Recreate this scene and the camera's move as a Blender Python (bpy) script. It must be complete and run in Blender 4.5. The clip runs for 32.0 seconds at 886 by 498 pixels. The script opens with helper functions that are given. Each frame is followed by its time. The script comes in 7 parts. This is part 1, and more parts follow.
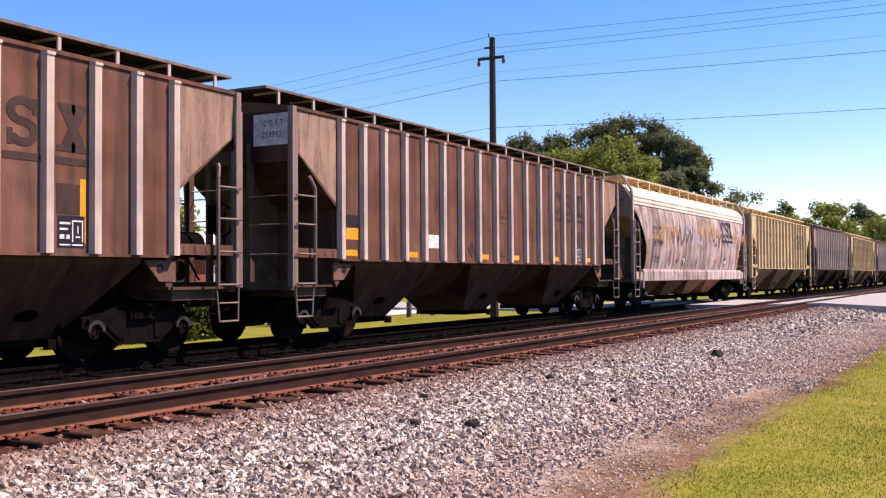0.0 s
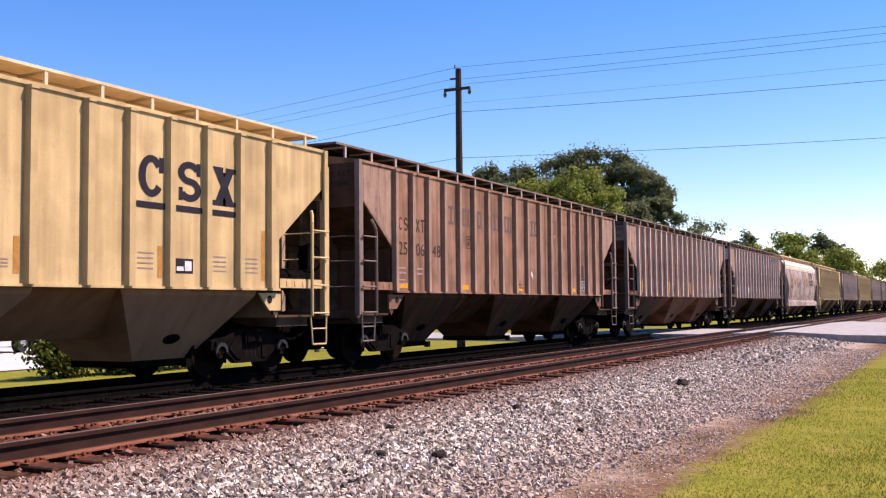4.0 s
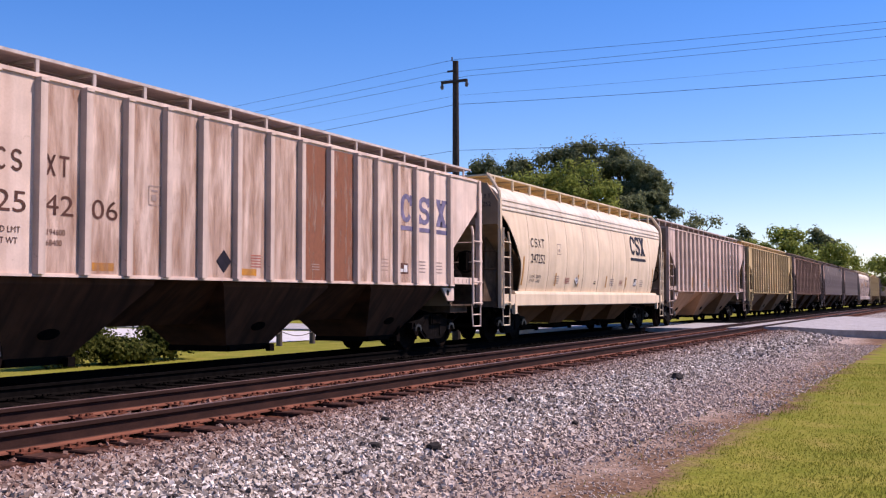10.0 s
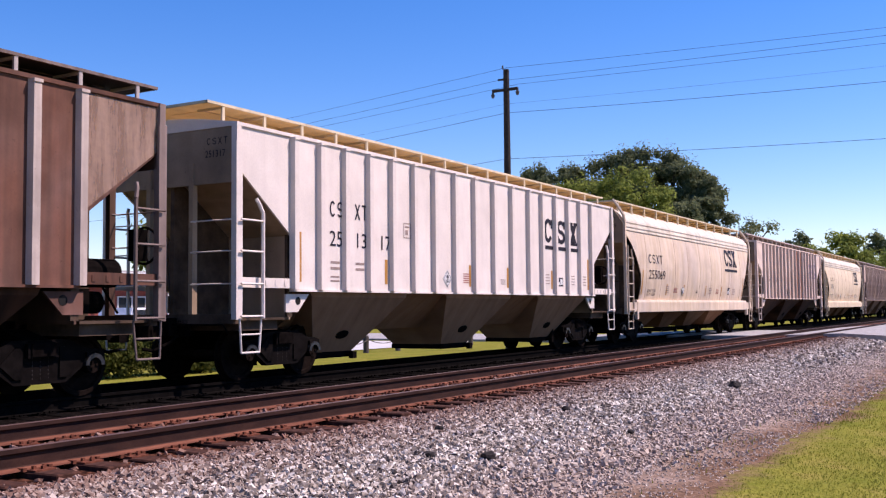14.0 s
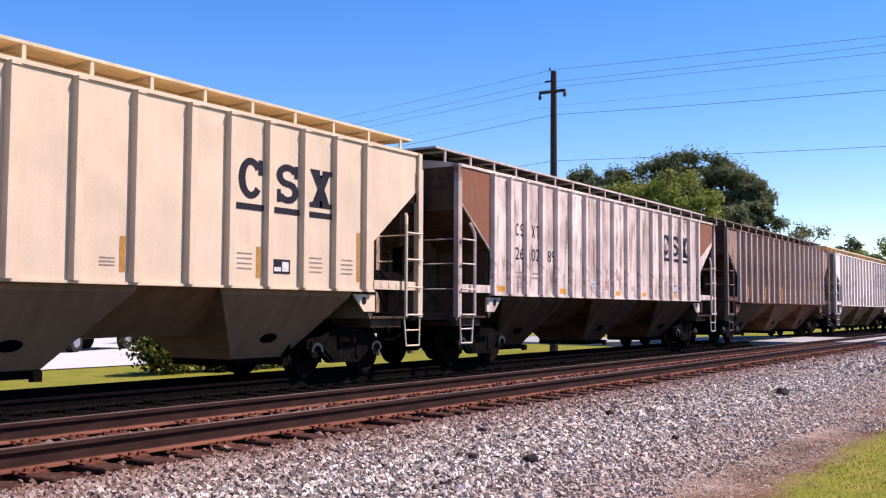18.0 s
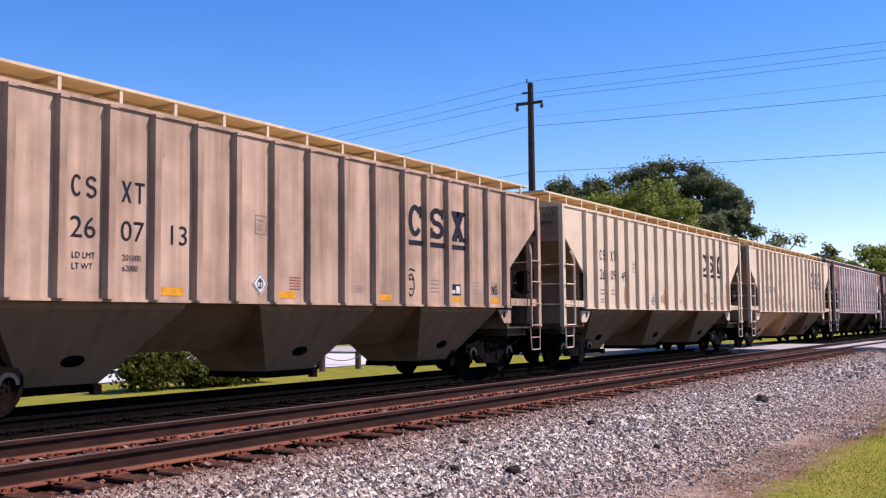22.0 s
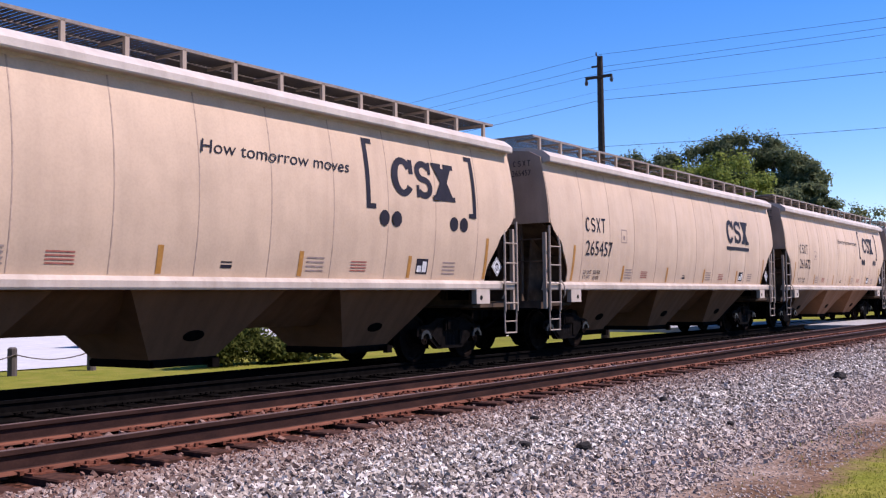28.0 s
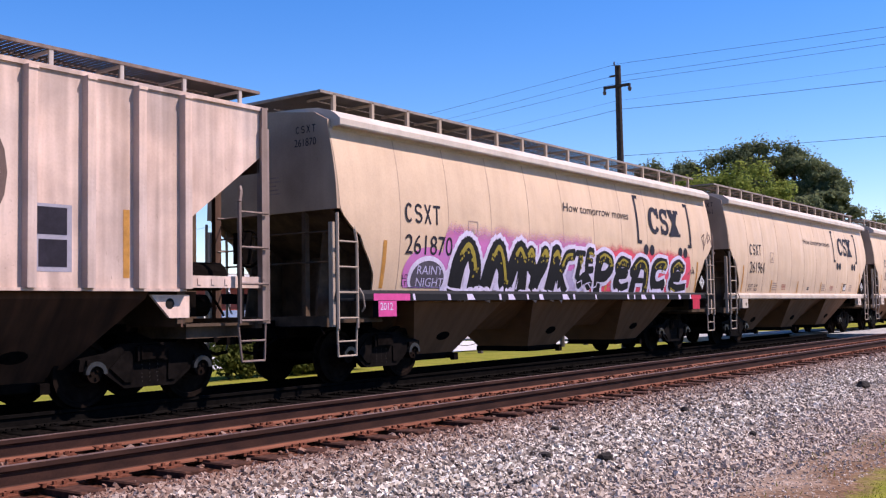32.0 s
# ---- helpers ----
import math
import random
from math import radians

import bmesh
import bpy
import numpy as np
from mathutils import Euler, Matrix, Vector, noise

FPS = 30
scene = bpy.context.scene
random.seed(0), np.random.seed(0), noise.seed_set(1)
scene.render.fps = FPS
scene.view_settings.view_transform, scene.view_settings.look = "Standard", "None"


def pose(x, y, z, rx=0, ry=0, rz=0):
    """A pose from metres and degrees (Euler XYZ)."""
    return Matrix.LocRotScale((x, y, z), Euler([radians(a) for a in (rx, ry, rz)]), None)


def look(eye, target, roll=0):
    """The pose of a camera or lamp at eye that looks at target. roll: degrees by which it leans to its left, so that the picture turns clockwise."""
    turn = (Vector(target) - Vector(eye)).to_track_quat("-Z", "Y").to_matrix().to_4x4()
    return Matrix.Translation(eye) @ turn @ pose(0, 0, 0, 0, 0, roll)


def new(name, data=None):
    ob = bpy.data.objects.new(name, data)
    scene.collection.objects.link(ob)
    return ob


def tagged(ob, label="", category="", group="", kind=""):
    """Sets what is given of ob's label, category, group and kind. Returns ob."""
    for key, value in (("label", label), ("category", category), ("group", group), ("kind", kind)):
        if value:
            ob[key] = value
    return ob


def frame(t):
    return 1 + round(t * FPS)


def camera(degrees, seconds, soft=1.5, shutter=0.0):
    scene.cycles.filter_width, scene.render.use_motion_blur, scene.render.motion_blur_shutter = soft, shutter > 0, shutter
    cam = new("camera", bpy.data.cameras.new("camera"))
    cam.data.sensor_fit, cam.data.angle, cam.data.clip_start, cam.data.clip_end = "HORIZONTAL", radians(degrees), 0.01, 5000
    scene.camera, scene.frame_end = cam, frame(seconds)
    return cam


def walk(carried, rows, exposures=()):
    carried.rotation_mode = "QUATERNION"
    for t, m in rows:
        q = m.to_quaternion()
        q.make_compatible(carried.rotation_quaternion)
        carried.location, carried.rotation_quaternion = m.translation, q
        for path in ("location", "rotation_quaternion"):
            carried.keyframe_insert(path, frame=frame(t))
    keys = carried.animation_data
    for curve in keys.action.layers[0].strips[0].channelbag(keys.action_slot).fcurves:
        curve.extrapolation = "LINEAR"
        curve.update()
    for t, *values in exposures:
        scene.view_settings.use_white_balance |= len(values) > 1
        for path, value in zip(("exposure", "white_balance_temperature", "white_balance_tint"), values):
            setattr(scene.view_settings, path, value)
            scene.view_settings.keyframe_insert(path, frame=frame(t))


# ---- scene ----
import collections
import functools
import itertools

# ---------------------------------------------------------------- camera
EYE_Z = 1.094
PATH = [
    (0, 29.13, 1.58, 0.39), (0.5, 28.90, 1.73, 0.06), (1, 28.69, 2.18, 0.21), (1.5, 28.47, 2.50, -0.07),
    (2, 28.08, 3.00, 0.56), (2.5, 27.91, 3.26, 0.24), (3, 27.93, 3.92, 0.84), (3.5, 27.20, 3.22, 0.52),
    (5.5, 28.03, 3.31, -0.15), (6, 28.25, 2.74, -0.61), (6.5, 28.31, 2.85, -0.59), (7, 28.19, 2.83, -0.75),
    (7.5, 28.17, 2.90, -0.79), (8, 27.69, 2.36, -0.03), (8.5, 27.79, 2.21, 0.00), (9, 27.44, 2.52, 0.16),
    (9.5, 27.37, 2.59, 0.28), (10, 26.99, 2.83, 0.14), (10.5, 26.18, 2.54, 0.32), (11, 27.19, 2.29, 0.58),
    (11.5, 27.08, 2.41, 0.68), (12, 28.42, 3.17, 0.45), (12.5, 30.44, 2.81, 1.09), (13, 30.36, 2.94, 0.55),
    (13.5, 29.86, 3.24, 0.72), (14, 29.98, 3.35, 0.54), (14.5, 29.70, 3.41, 0.66), (15, 30.09, 3.35, 0.00),
    (15.5, 32.15, 3.38, 0.98), (17.5, 32.19, 3.30, 0.16), (18, 32.48, 3.43, -0.30), (18.5, 32.44, 3.11, -1.18),
    (19, 31.04, 2.80, 0.06), (19.5, 30.84, 2.39, 0.44), (20, 32.25, 3.61, 0.96), (20.5, 31.99, 3.23, 1.36),
    (21, 32.07, 3.85, 0.59), (21.5, 31.85, 3.58, 0.86), (22, 31.37, 4.12, 0.53), (22.5, 31.22, 4.31, -0.06),
    (23, 30.87, 4.64, -0.18), (23.5, 31.74, 4.05, 0.14), (24, 32.91, 3.42, 0.65), (24.5, 34.28, 4.13, 0.90),
    (25, 35.32, 3.92, 1.23), (25.5, 35.82, 3.88, 1.00), (26, 37.04, 2.71, 0.65), (26.5, 37.09, 2.95, 0.36),
    (28.5, 34.88, 2.87, 0.91), (29, 35.07, 3.20, 1.15), (29.5, 35.41, 3.37, 1.18), (30, 36.64, 3.64, 0.58),
    (30.5, 36.77, 3.17, 0.73), (31, 36.58, 3.48, 1.05), (31.5, 36.79, 3.95, 1.42), (32, 36.40, 3.45, 1.02),
]
cam = camera(47.3, 32.0, soft=1.25)
EXPOSURES = [(0, 0.83, 7350, 32), (3, 0.76, 7150, 31), (6, 0.76, 7450, 32), (7, 0.62, 7300, 32), (8, 0.34, 7150, 33), (9, 0.37, 6850, 33), (12, 0.41, 6500, 33), (15, 0.54, 6550, 32), (18, 0.67, 6600, 28),
             (21, 0.57, 6600, 29), (24, 0.51, 6400, 28), (29, 0.46, 6150, 28), (31, 0.50, 6250, 28), (32, 0.60, 6550, 27)]
walk(cam, [(t, pose(0, 0, EYE_Z, 90 + p, r, y)) for t, y, p, r in PATH], EXPOSURES)

# ---------------------------------------------------------------- light
SUN = Vector((0.50, 0.36, 0.79)).normalized()
sun_elevation = math.asin(SUN.z)
sun_azimuth = math.atan2(SUN.x, SUN.y)
world = bpy.data.worlds.new("sky")
scene.world = world
world.use_nodes = True
wn = world.node_tree.nodes
sky = wn.new("ShaderNodeTexSky")
sky.sky_type = "NISHITA"
sky.sun_disc = False
sky.sun_elevation = sun_elevation
sky.sun_rotation = sun_azimuth
sky.air_density, sky.dust_density, sky.ozone_density = 1.0, 0.1, 4.0
wn["Background"].inputs["Strength"].default_value = 0.123
deep = wn.new("ShaderNodeHueSaturation")
deep.inputs["Hue"].default_value = 0.507
deep.inputs["Saturation"].default_value = 1.36
world.node_tree.links.new(sky.outputs[0], deep.inputs["Color"])
world.node_tree.links.new(deep.outputs[0], wn["Background"].inputs[0])
sun = new("sun", bpy.data.lights.new("sun", "SUN"))
sun.data.energy, sun.data.angle, sun.data.color = 5.0, radians(0.53), (1.0, 0.94, 0.84)
sun.matrix_world = look(SUN * 50, (0, 0, 0))

# ---------------------------------------------------------------- materials
MATS = {}


def nodes_of(name, rough=0.7, metal=0.0, spec=0.5):
    m = bpy.data.materials.new(name)
    m.use_nodes = True
    nt = m.node_tree
    b = nt.nodes["Principled BSDF"]
    b.inputs["Roughness"].default_value = rough
    b.inputs["Metallic"].default_value = metal
    b.inputs["Specular IOR Level"].default_value = spec
    return m, nt, b


def coords(nt, scale=(1, 1, 1), kind="Object", shift=(0, 0, 0)):
    tc = nt.nodes.new("ShaderNodeTexCoord")
    mp = nt.nodes.new("ShaderNodeMapping")
    mp.inputs["Scale"].default_value = scale
    mp.inputs["Location"].default_value = shift
    nt.links.new(tc.outputs[kind], mp.inputs[0])
    return mp.outputs[0]


def noise_of(nt, vec, scale, detail=4.0, rough=0.6, distort=0.0):
    n = nt.nodes.new("ShaderNodeTexNoise")
    n.inputs["Scale"].default_value = scale
    n.inputs["Detail"].default_value = detail
    n.inputs["Roughness"].default_value = rough
    n.inputs["Distortion"].default_value = distort
    nt.links.new(vec, n.inputs["Vector"])
    return n.outputs["Fac"]


def ramp(nt, fac, stops):
    r = nt.nodes.new("ShaderNodeValToRGB")
    e = r.color_ramp.elements
    while len(e) < len(stops):
        e.new(0.5)
    for el, (p, c) in zip(e, stops):
        el.position = p
        el.color = (*c, 1) if len(c) == 3 else c
    nt.links.new(fac, r.inputs[0])
    return r.outputs[0]


def g(v):
    return (v, v, v)


def mix(nt, a, b, fac, mode="MIX"):
    n = nt.nodes.new("ShaderNodeMix")
    n.data_type = "RGBA"
    n.blend_type = mode
    for sock, val in ((n.inputs[6], a), (n.inputs[7], b), (n.inputs[0], fac)):
        if isinstance(val, bpy.types.NodeSocket):
            nt.links.new(val, sock)
        elif isinstance(val, (tuple, list)):
            sock.default_value = (*val, 1) if len(val) == 3 else val
        else:
            sock.default_value = val
    return n.outputs[2]


def bump(nt, b, height, strength=0.3, dist=0.02):
    n = nt.nodes.new("ShaderNodeBump")
    n.inputs["Strength"].default_value = strength
    n.inputs["Distance"].default_value = dist
    nt.links.new(height, n.inputs["Height"])
    nt.links.new(n.outputs[0], b.inputs["Normal"])


def plain(name, col, rough=0.7, metal=0.0, vary=0.25, scale=8.0, dent=0.0, spec=0.12):
    """A material of one colour with fine and coarse variation."""
    if name in MATS:
        return MATS[name]
    m, nt, b = nodes_of(name, rough, metal, 0.5 if metal else spec)
    v = coords(nt)
    dark = tuple(c * (1 - vary) for c in col)
    light = tuple(min(1, c * (1 + vary)) for c in col)
    n1 = noise_of(nt, v, scale)
    n2 = noise_of(nt, v, scale * 9)
    c1 = ramp(nt, n1, [(0.3, dark), (0.7, light)])
    c = mix(nt, c1, ramp(nt, n2, [(0.3, g(0.75)), (0.7, g(1.0))]), 0.6, "MULTIPLY")
    nt.links.new(c, b.inputs["Base Color"])
    if dent:
        bump(nt, b, n1, dent, 0.02)
    MATS[name] = m
    return m


def car_paint(name, col, grime=(0.05, 0.035, 0.028), dirt=0.3, rust=0.0, fade=0.0, rough=0.55, seed=0.0, dents=0.35):
    """Weathered freight-car paint: vertical streaks, grime, faded blotches and rust."""
    m, nt, b = nodes_of(name, rough, 0.0, 0.12)
    streak = coords(nt, (1.0, 2.6, 0.16), shift=(seed, seed * 1.7, seed))
    wide = coords(nt, (1, 0.7, 0.55), shift=(seed * 2, seed, 0))
    fine = coords(nt, (1, 1, 1), shift=(seed, 0, 0))
    s1 = noise_of(nt, streak, 1.6, 3, 0.5, 0.3)
    s2 = noise_of(nt, wide, 0.8, 4, 0.55, 0.6)
    s3 = noise_of(nt, fine, 26, 3)
    s4 = noise_of(nt, coords(nt, (1, 4.5, 0.22), shift=(seed, 3 + seed, 0)), 1.0, 2, 0.5)
    base = mix(nt, tuple(c * 0.86 for c in col), tuple(min(1, c * 1.12) for c in col), s2)
    if fade:
        base = mix(nt, base, (0.50, 0.42, 0.40), ramp(nt, s2, [(0.42, g(0)), (0.68, g(fade))]))
    base = mix(nt, base, grime, ramp(nt, s1, [(0.42, g(0)), (0.78, g(dirt))]))
    base = mix(nt, base, grime, ramp(nt, s4, [(0.46, g(0)), (0.72, g(dirt * 0.8))]))
    base = mix(nt, base, ramp(nt, noise_of(nt, coords(nt, (1, 0.5, 0.25), shift=(seed, 7 + seed, 1)), 1.1, 3, 0.5), [(0.30, g(1 - 0.45 * dirt)), (0.58, g(1.0))]), 1.0, "MULTIPLY")
    if rust:
        rn = noise_of(nt, coords(nt, (1, 1.3, 0.5), shift=(seed * 3, seed, 2)), 1.1, 7, 0.7, 0.4)
        base = mix(nt, base, (0.16, 0.055, 0.028), ramp(nt, rn, [(0.62 - 0.12 * rust, g(0)), (0.70 - 0.10 * rust, g(0.85))]))
    base = mix(nt, base, ramp(nt, noise_of(nt, coords(nt, (1, 1.0, 1.1), shift=(seed, 5, seed)), 1.5, 2, 0.5), [(0.36, g(max(0.72, 0.97 - 0.45 * dirt))), (0.60, g(1.0))]), 1.0, "MULTIPLY")
    chips = noise_of(nt, coords(nt, (1, 1.2, 0.8), shift=(seed, 1, seed)), 7.0, 6, 0.72, 0.5)
    base = mix(nt, base, tuple(c * 0.6 for c in grime), ramp(nt, chips, [(0.64, g(0)), (0.70, g(min(1, dirt)))]))
    base = mix(nt, base, g(0.82), ramp(nt, s3, [(0.35, g(0.35)), (0.6, g(0.0))]), "MULTIPLY")
    nt.links.new(base, b.inputs["Base Color"])
    nt.links.new(ramp(nt, s1, [(0.3, g(rough - 0.08)), (0.8, g(min(1, rough + 0.3)))]), b.inputs["Roughness"])
    bump(nt, b, noise_of(nt, coords(nt, (1, 1.1, 0.8), shift=(seed, seed, 0)), 1.6, 2, 0.4), dents, 0.05)
    MATS[name] = m
    return m


# ---------------------------------------------------------------- mesh tools
def mesh_of(name, bm, mat):
    me = bpy.data.meshes.new(name)
    bm.normal_update()
    bm.to_mesh(me)
    bm.free()
    for x in (mat if isinstance(mat, (list, tuple)) else [mat]):
        me.materials.append(x)
    return me


def part(name, bm, mat, parent=None, label="", at=None):
    """Links a bmesh, or a mesh that is shared, as one object under parent."""
    me = bm if isinstance(bm, bpy.types.Mesh) else mesh_of(name, bm, mat)
    ob = new(name, me)
    if parent is not None:
        ob.parent = parent
    if at is not None:
        ob.matrix_basis = at
    if label:
        ob["label"] = label
    return ob


def box(bm, x0, x1, y0, y1, z0, z1, m=None):
    c = [(x, y, z) for x in (x0, x1) for y in (y0, y1) for z in (z0, z1)]
    v = [bm.verts.new(m @ Vector(p) if m else p) for p in c]
    for f in ((0, 1, 3, 2), (4, 6, 7, 5), (0, 4, 5, 1), (2, 3, 7, 6), (0, 2, 6, 4), (1, 5, 7, 3)):
        bm.faces.new([v[i] for i in f])
    return v


def prism(bm, outline, a, b, axis="x"):
    """An outline of (u, v) pairs drawn out from a to b along an axis."""
    def at(p, w):
        u, v = p
        return {"x": (w, u, v), "y": (u, w, v), "z": (u, v, w)}[axis]
    n = len(outline)
    lo = [bm.verts.new(at(p, a)) for p in outline]
    hi = [bm.verts.new(at(p, b)) for p in outline]
    bm.faces.new(lo[::-1])
    bm.faces.new(hi)
    for i in range(n):
        bm.faces.new((lo[i], lo[(i + 1) % n], hi[(i + 1) % n], hi[i]))
    bmesh.ops.recalc_face_normals(bm, faces=bm.faces[:])


def rod(bm, p0, p1, r, seg=6, r1=None):
    p0, p1 = Vector(p0), Vector(p1)
    d = (p1 - p0).normalized()
    side = d.orthogonal().normalized()
    up = d.cross(side)
    rings = []
    for p, rr in ((p0, r), (p1, r if r1 is None else r1)):
        rings.append([bm.verts.new(p + (side * math.cos(a) + up * math.sin(a)) * rr)
                      for a in (2 * math.pi * k / seg for k in range(seg))])
    for k in range(seg):
        bm.faces.new((rings[0][k], rings[0][(k + 1) % seg], rings[1][(k + 1) % seg], rings[1][k]))
    bm.faces.new(rings[0][::-1])
    bm.faces.new(rings[1])


def tube(bm, pts, r, seg=6):
    for a, b in zip(pts, pts[1:]):
        rod(bm, a, b, r, seg)


def grid_sheet(bm, us, vs, fn):
    """A sheet of quads: fn(u, v) gives the place."""
    vv = [[bm.verts.new(fn(u, v)) for v in vs] for u in us]
    for i in range(len(us) - 1):
        for j in range(len(vs) - 1):
            bm.faces.new((vv[i][j], vv[i + 1][j], vv[i + 1][j + 1], vv[i][j + 1]))
    return vv


def smooth(me):
    for p in me.polygons:
        p.use_smooth = True


def from_arrays(name, verts, faces, mat):
    me = bpy.data.meshes.new(name)
    me.from_pydata(verts, [], faces)
    me.materials.append(mat)
    return me


def thing(name, label, category, group="", at=None):
    ob = new(name)
    ob.empty_display_size = 0.2
    if at is not None:
        ob.matrix_basis = at
    return tagged(ob, label, category, group)

# ---------------------------------------------------------------- plan
XN, XF, ZF = -7.852, -12.75, -0.13      # track centres, height of the far rails
RAIL_H, GAUGE = 0.18, 1.51


def ground_z(x):
    pts = ((-900, 1.0), (-60, -0.45), (-22, -0.50), (-17.3, -0.52), (-15.5, -0.47), (-14.3, -0.34), (-11.5, -0.34),
           (-11.0, -0.42), (-10.4, -0.48), (-9.8, -0.34), (-9.3, -0.24), (-8.9, -0.21), (-7.2, -0.22), (-7.05, -0.235), (-6.6, -0.245), (-6.35, -0.235), (-6.0, -0.23), (-4.6, -0.36),
           (-3.4, -0.43), (-2.3, -0.46), (2, -0.50), (40, -0.6), (900, -0.6))
    for (a, za), (b, zb) in zip(pts, pts[1:]):
        if x <= b:
            return za + (zb - za) * (x - a) / (b - a)
    return pts[-1][1]


def ground_material():
    m, nt, b = nodes_of("ground", 1.0, 0.0, 0.02)
    v = coords(nt)
    sep = nt.nodes.new("ShaderNodeSeparateXYZ")
    nt.links.new(v, sep.inputs[0])
    wob = noise_of(nt, v, 0.9, 5, 0.65)
    wob2 = noise_of(nt, v, 7.0, 4, 0.6)

    def math_(op, a, c):
        n = nt.nodes.new("ShaderNodeMath")
        n.operation = op
        for s, val in zip(n.inputs, (a, c)):
            if isinstance(val, (int, float)):
                s.default_value = val
            else:
                nt.links.new(val, s)
        return n.outputs[0]
    edge = math_("ADD", sep.outputs[0], math_("MULTIPLY", math_("SUBTRACT", wob, 0.5), 1.5))
    edge = math_("ADD", edge, math_("MULTIPLY", math_("SUBTRACT", wob2, 0.5), 0.5))

    def above(x, width):
        mr = nt.nodes.new("ShaderNodeMapRange")
        mr.inputs["From Min"].default_value = x - width
        mr.inputs["From Max"].default_value = x + width
        nt.links.new(edge, mr.inputs["Value"])
        return mr.outputs[0]
    fine = noise_of(nt, v, 40, 3, 0.7)
    mid = noise_of(nt, v, 1.6, 5, 0.6)
    grain = noise_of(nt, coords(nt, (1, 0.4, 1)), 60, 3, 0.7)
    grass = mix(nt, ramp(nt, mid, [(0.3, (0.15, 0.165, 0.022)), (0.55, (0.21, 0.20, 0.034)), (0.75, (0.28, 0.22, 0.06))]),
                ramp(nt, grain, [(0.3, g(0.55)), (0.7, g(1.15))]), 0.8, "MULTIPLY")
    clod = ramp(nt, noise_of(nt, v, 15, 4, 0.7, 0.4), [(0.36, g(0.48)), (0.50, g(1.05)), (0.68, g(1.25))])
    dirt = mix(nt, ramp(nt, mid, [(0.3, (0.27, 0.185, 0.135)), (0.7, (0.54, 0.425, 0.355))]),
               ramp(nt, fine, [(0.32, g(0.45)), (0.62, g(1.1))]), 0.8, "MULTIPLY")
    dirt = mix(nt, dirt, clod, 0.7, "MULTIPLY")
    vor = nt.nodes.new("ShaderNodeTexVoronoi")
    vor.inputs["Scale"].default_value = 17
    nt.links.new(v, vor.inputs["Vector"])
    hue = nt.nodes.new("ShaderNodeSeparateColor")
    nt.links.new(vor.outputs["Color"], hue.inputs[0])
    stone = mix(nt, ramp(nt, hue.outputs[0], [(0.0, (0.10, 0.08, 0.07)), (0.5, (0.32, 0.275, 0.25)), (1.0, (0.62, 0.56, 0.52))]),
                ramp(nt, vor.outputs["Distance"], [(0.25, g(1.0)), (0.75, g(0.25))]), 0.9, "MULTIPLY")
    # far bed: dark ballast with the train's shade put into its colour
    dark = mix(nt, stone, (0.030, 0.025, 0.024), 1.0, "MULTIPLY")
    rusty = mix(nt, ramp(nt, hue.outputs[0], [(0.0, (0.03, 0.013, 0.009)), (1.0, (0.19, 0.075, 0.045))]), ramp(nt, vor.outputs["Distance"], [(0.25, g(1.0)), (0.75, g(0.25))]), 0.9, "MULTIPLY")
    c = mix(nt, stone, dirt, above(-3.75, 0.75))
    c = mix(nt, c, mix(nt, dirt, (0.42, 0.33, 0.26), 1.0, "MULTIPLY"), above(-3.05, 0.42))
    c = mix(nt, c, grass, above(-2.22, 0.20))
    c = mix(nt, rusty, c, above(-6.35, 0.25))
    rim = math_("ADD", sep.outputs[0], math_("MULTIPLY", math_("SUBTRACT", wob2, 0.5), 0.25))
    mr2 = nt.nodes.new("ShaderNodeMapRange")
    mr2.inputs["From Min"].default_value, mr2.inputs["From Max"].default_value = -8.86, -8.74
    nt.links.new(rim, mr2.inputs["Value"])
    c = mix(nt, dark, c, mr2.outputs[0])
    c = mix(nt, grass, c, above(-16.6, 0.3))
    nt.links.new(c, b.inputs["Base Color"])
    bump(nt, b, vor.outputs["Distance"], 0.5, 0.03)
    return m


def build_ground():
    xs = [-900, -300, -120, -60, -40, -30, -25, -22, -19, -17.3, -16.4, -15.5, -14.9, -14.3, -13, -11.5, -11.0, -10.4, -9.8, -9.3, -8.9,
          -8, -7.2, -7.05, -6.6, -6.35, -6.0, -5.3, -4.6, -4.0, -3.4, -2.8, -2.3, -1, 0, 2, 8, 20, 40, 120, 900]
    ys = [-60, -20, -8, -2] + [k * 1.0 for k in range(0, 40)] + [40, 42, 46, 52, 60, 80, 110, 160, 240, 400, 700, 1400, 3000]
    bm = bmesh.new()

    def place(x, y):
        wobble = 0.02 * noise.noise((x * 0.8, y * 0.5, 0)) if -22 < x < 6 and y < 60 else 0
        return (x, y, ground_z(x) + wobble)
    grid_sheet(bm, xs, ys, place)
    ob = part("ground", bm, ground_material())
    tagged(ob, "grass verge, bare dirt strip and grey stone ballast bed", "ground", kind="structure")


# ---------------------------------------------------------------- railway tracks
def rail_outline(cx, top):
    half = ((0.037, 0), (0.037, -0.035), (0.010, -0.048), (0.009, -0.145), (0.03, -0.160), (0.072, -0.168), (0.074, -0.18))
    right = [(cx + u, top + v) for u, v in half]
    left = [(cx - u, top + v) for u, v in reversed(half)]
    return right + left


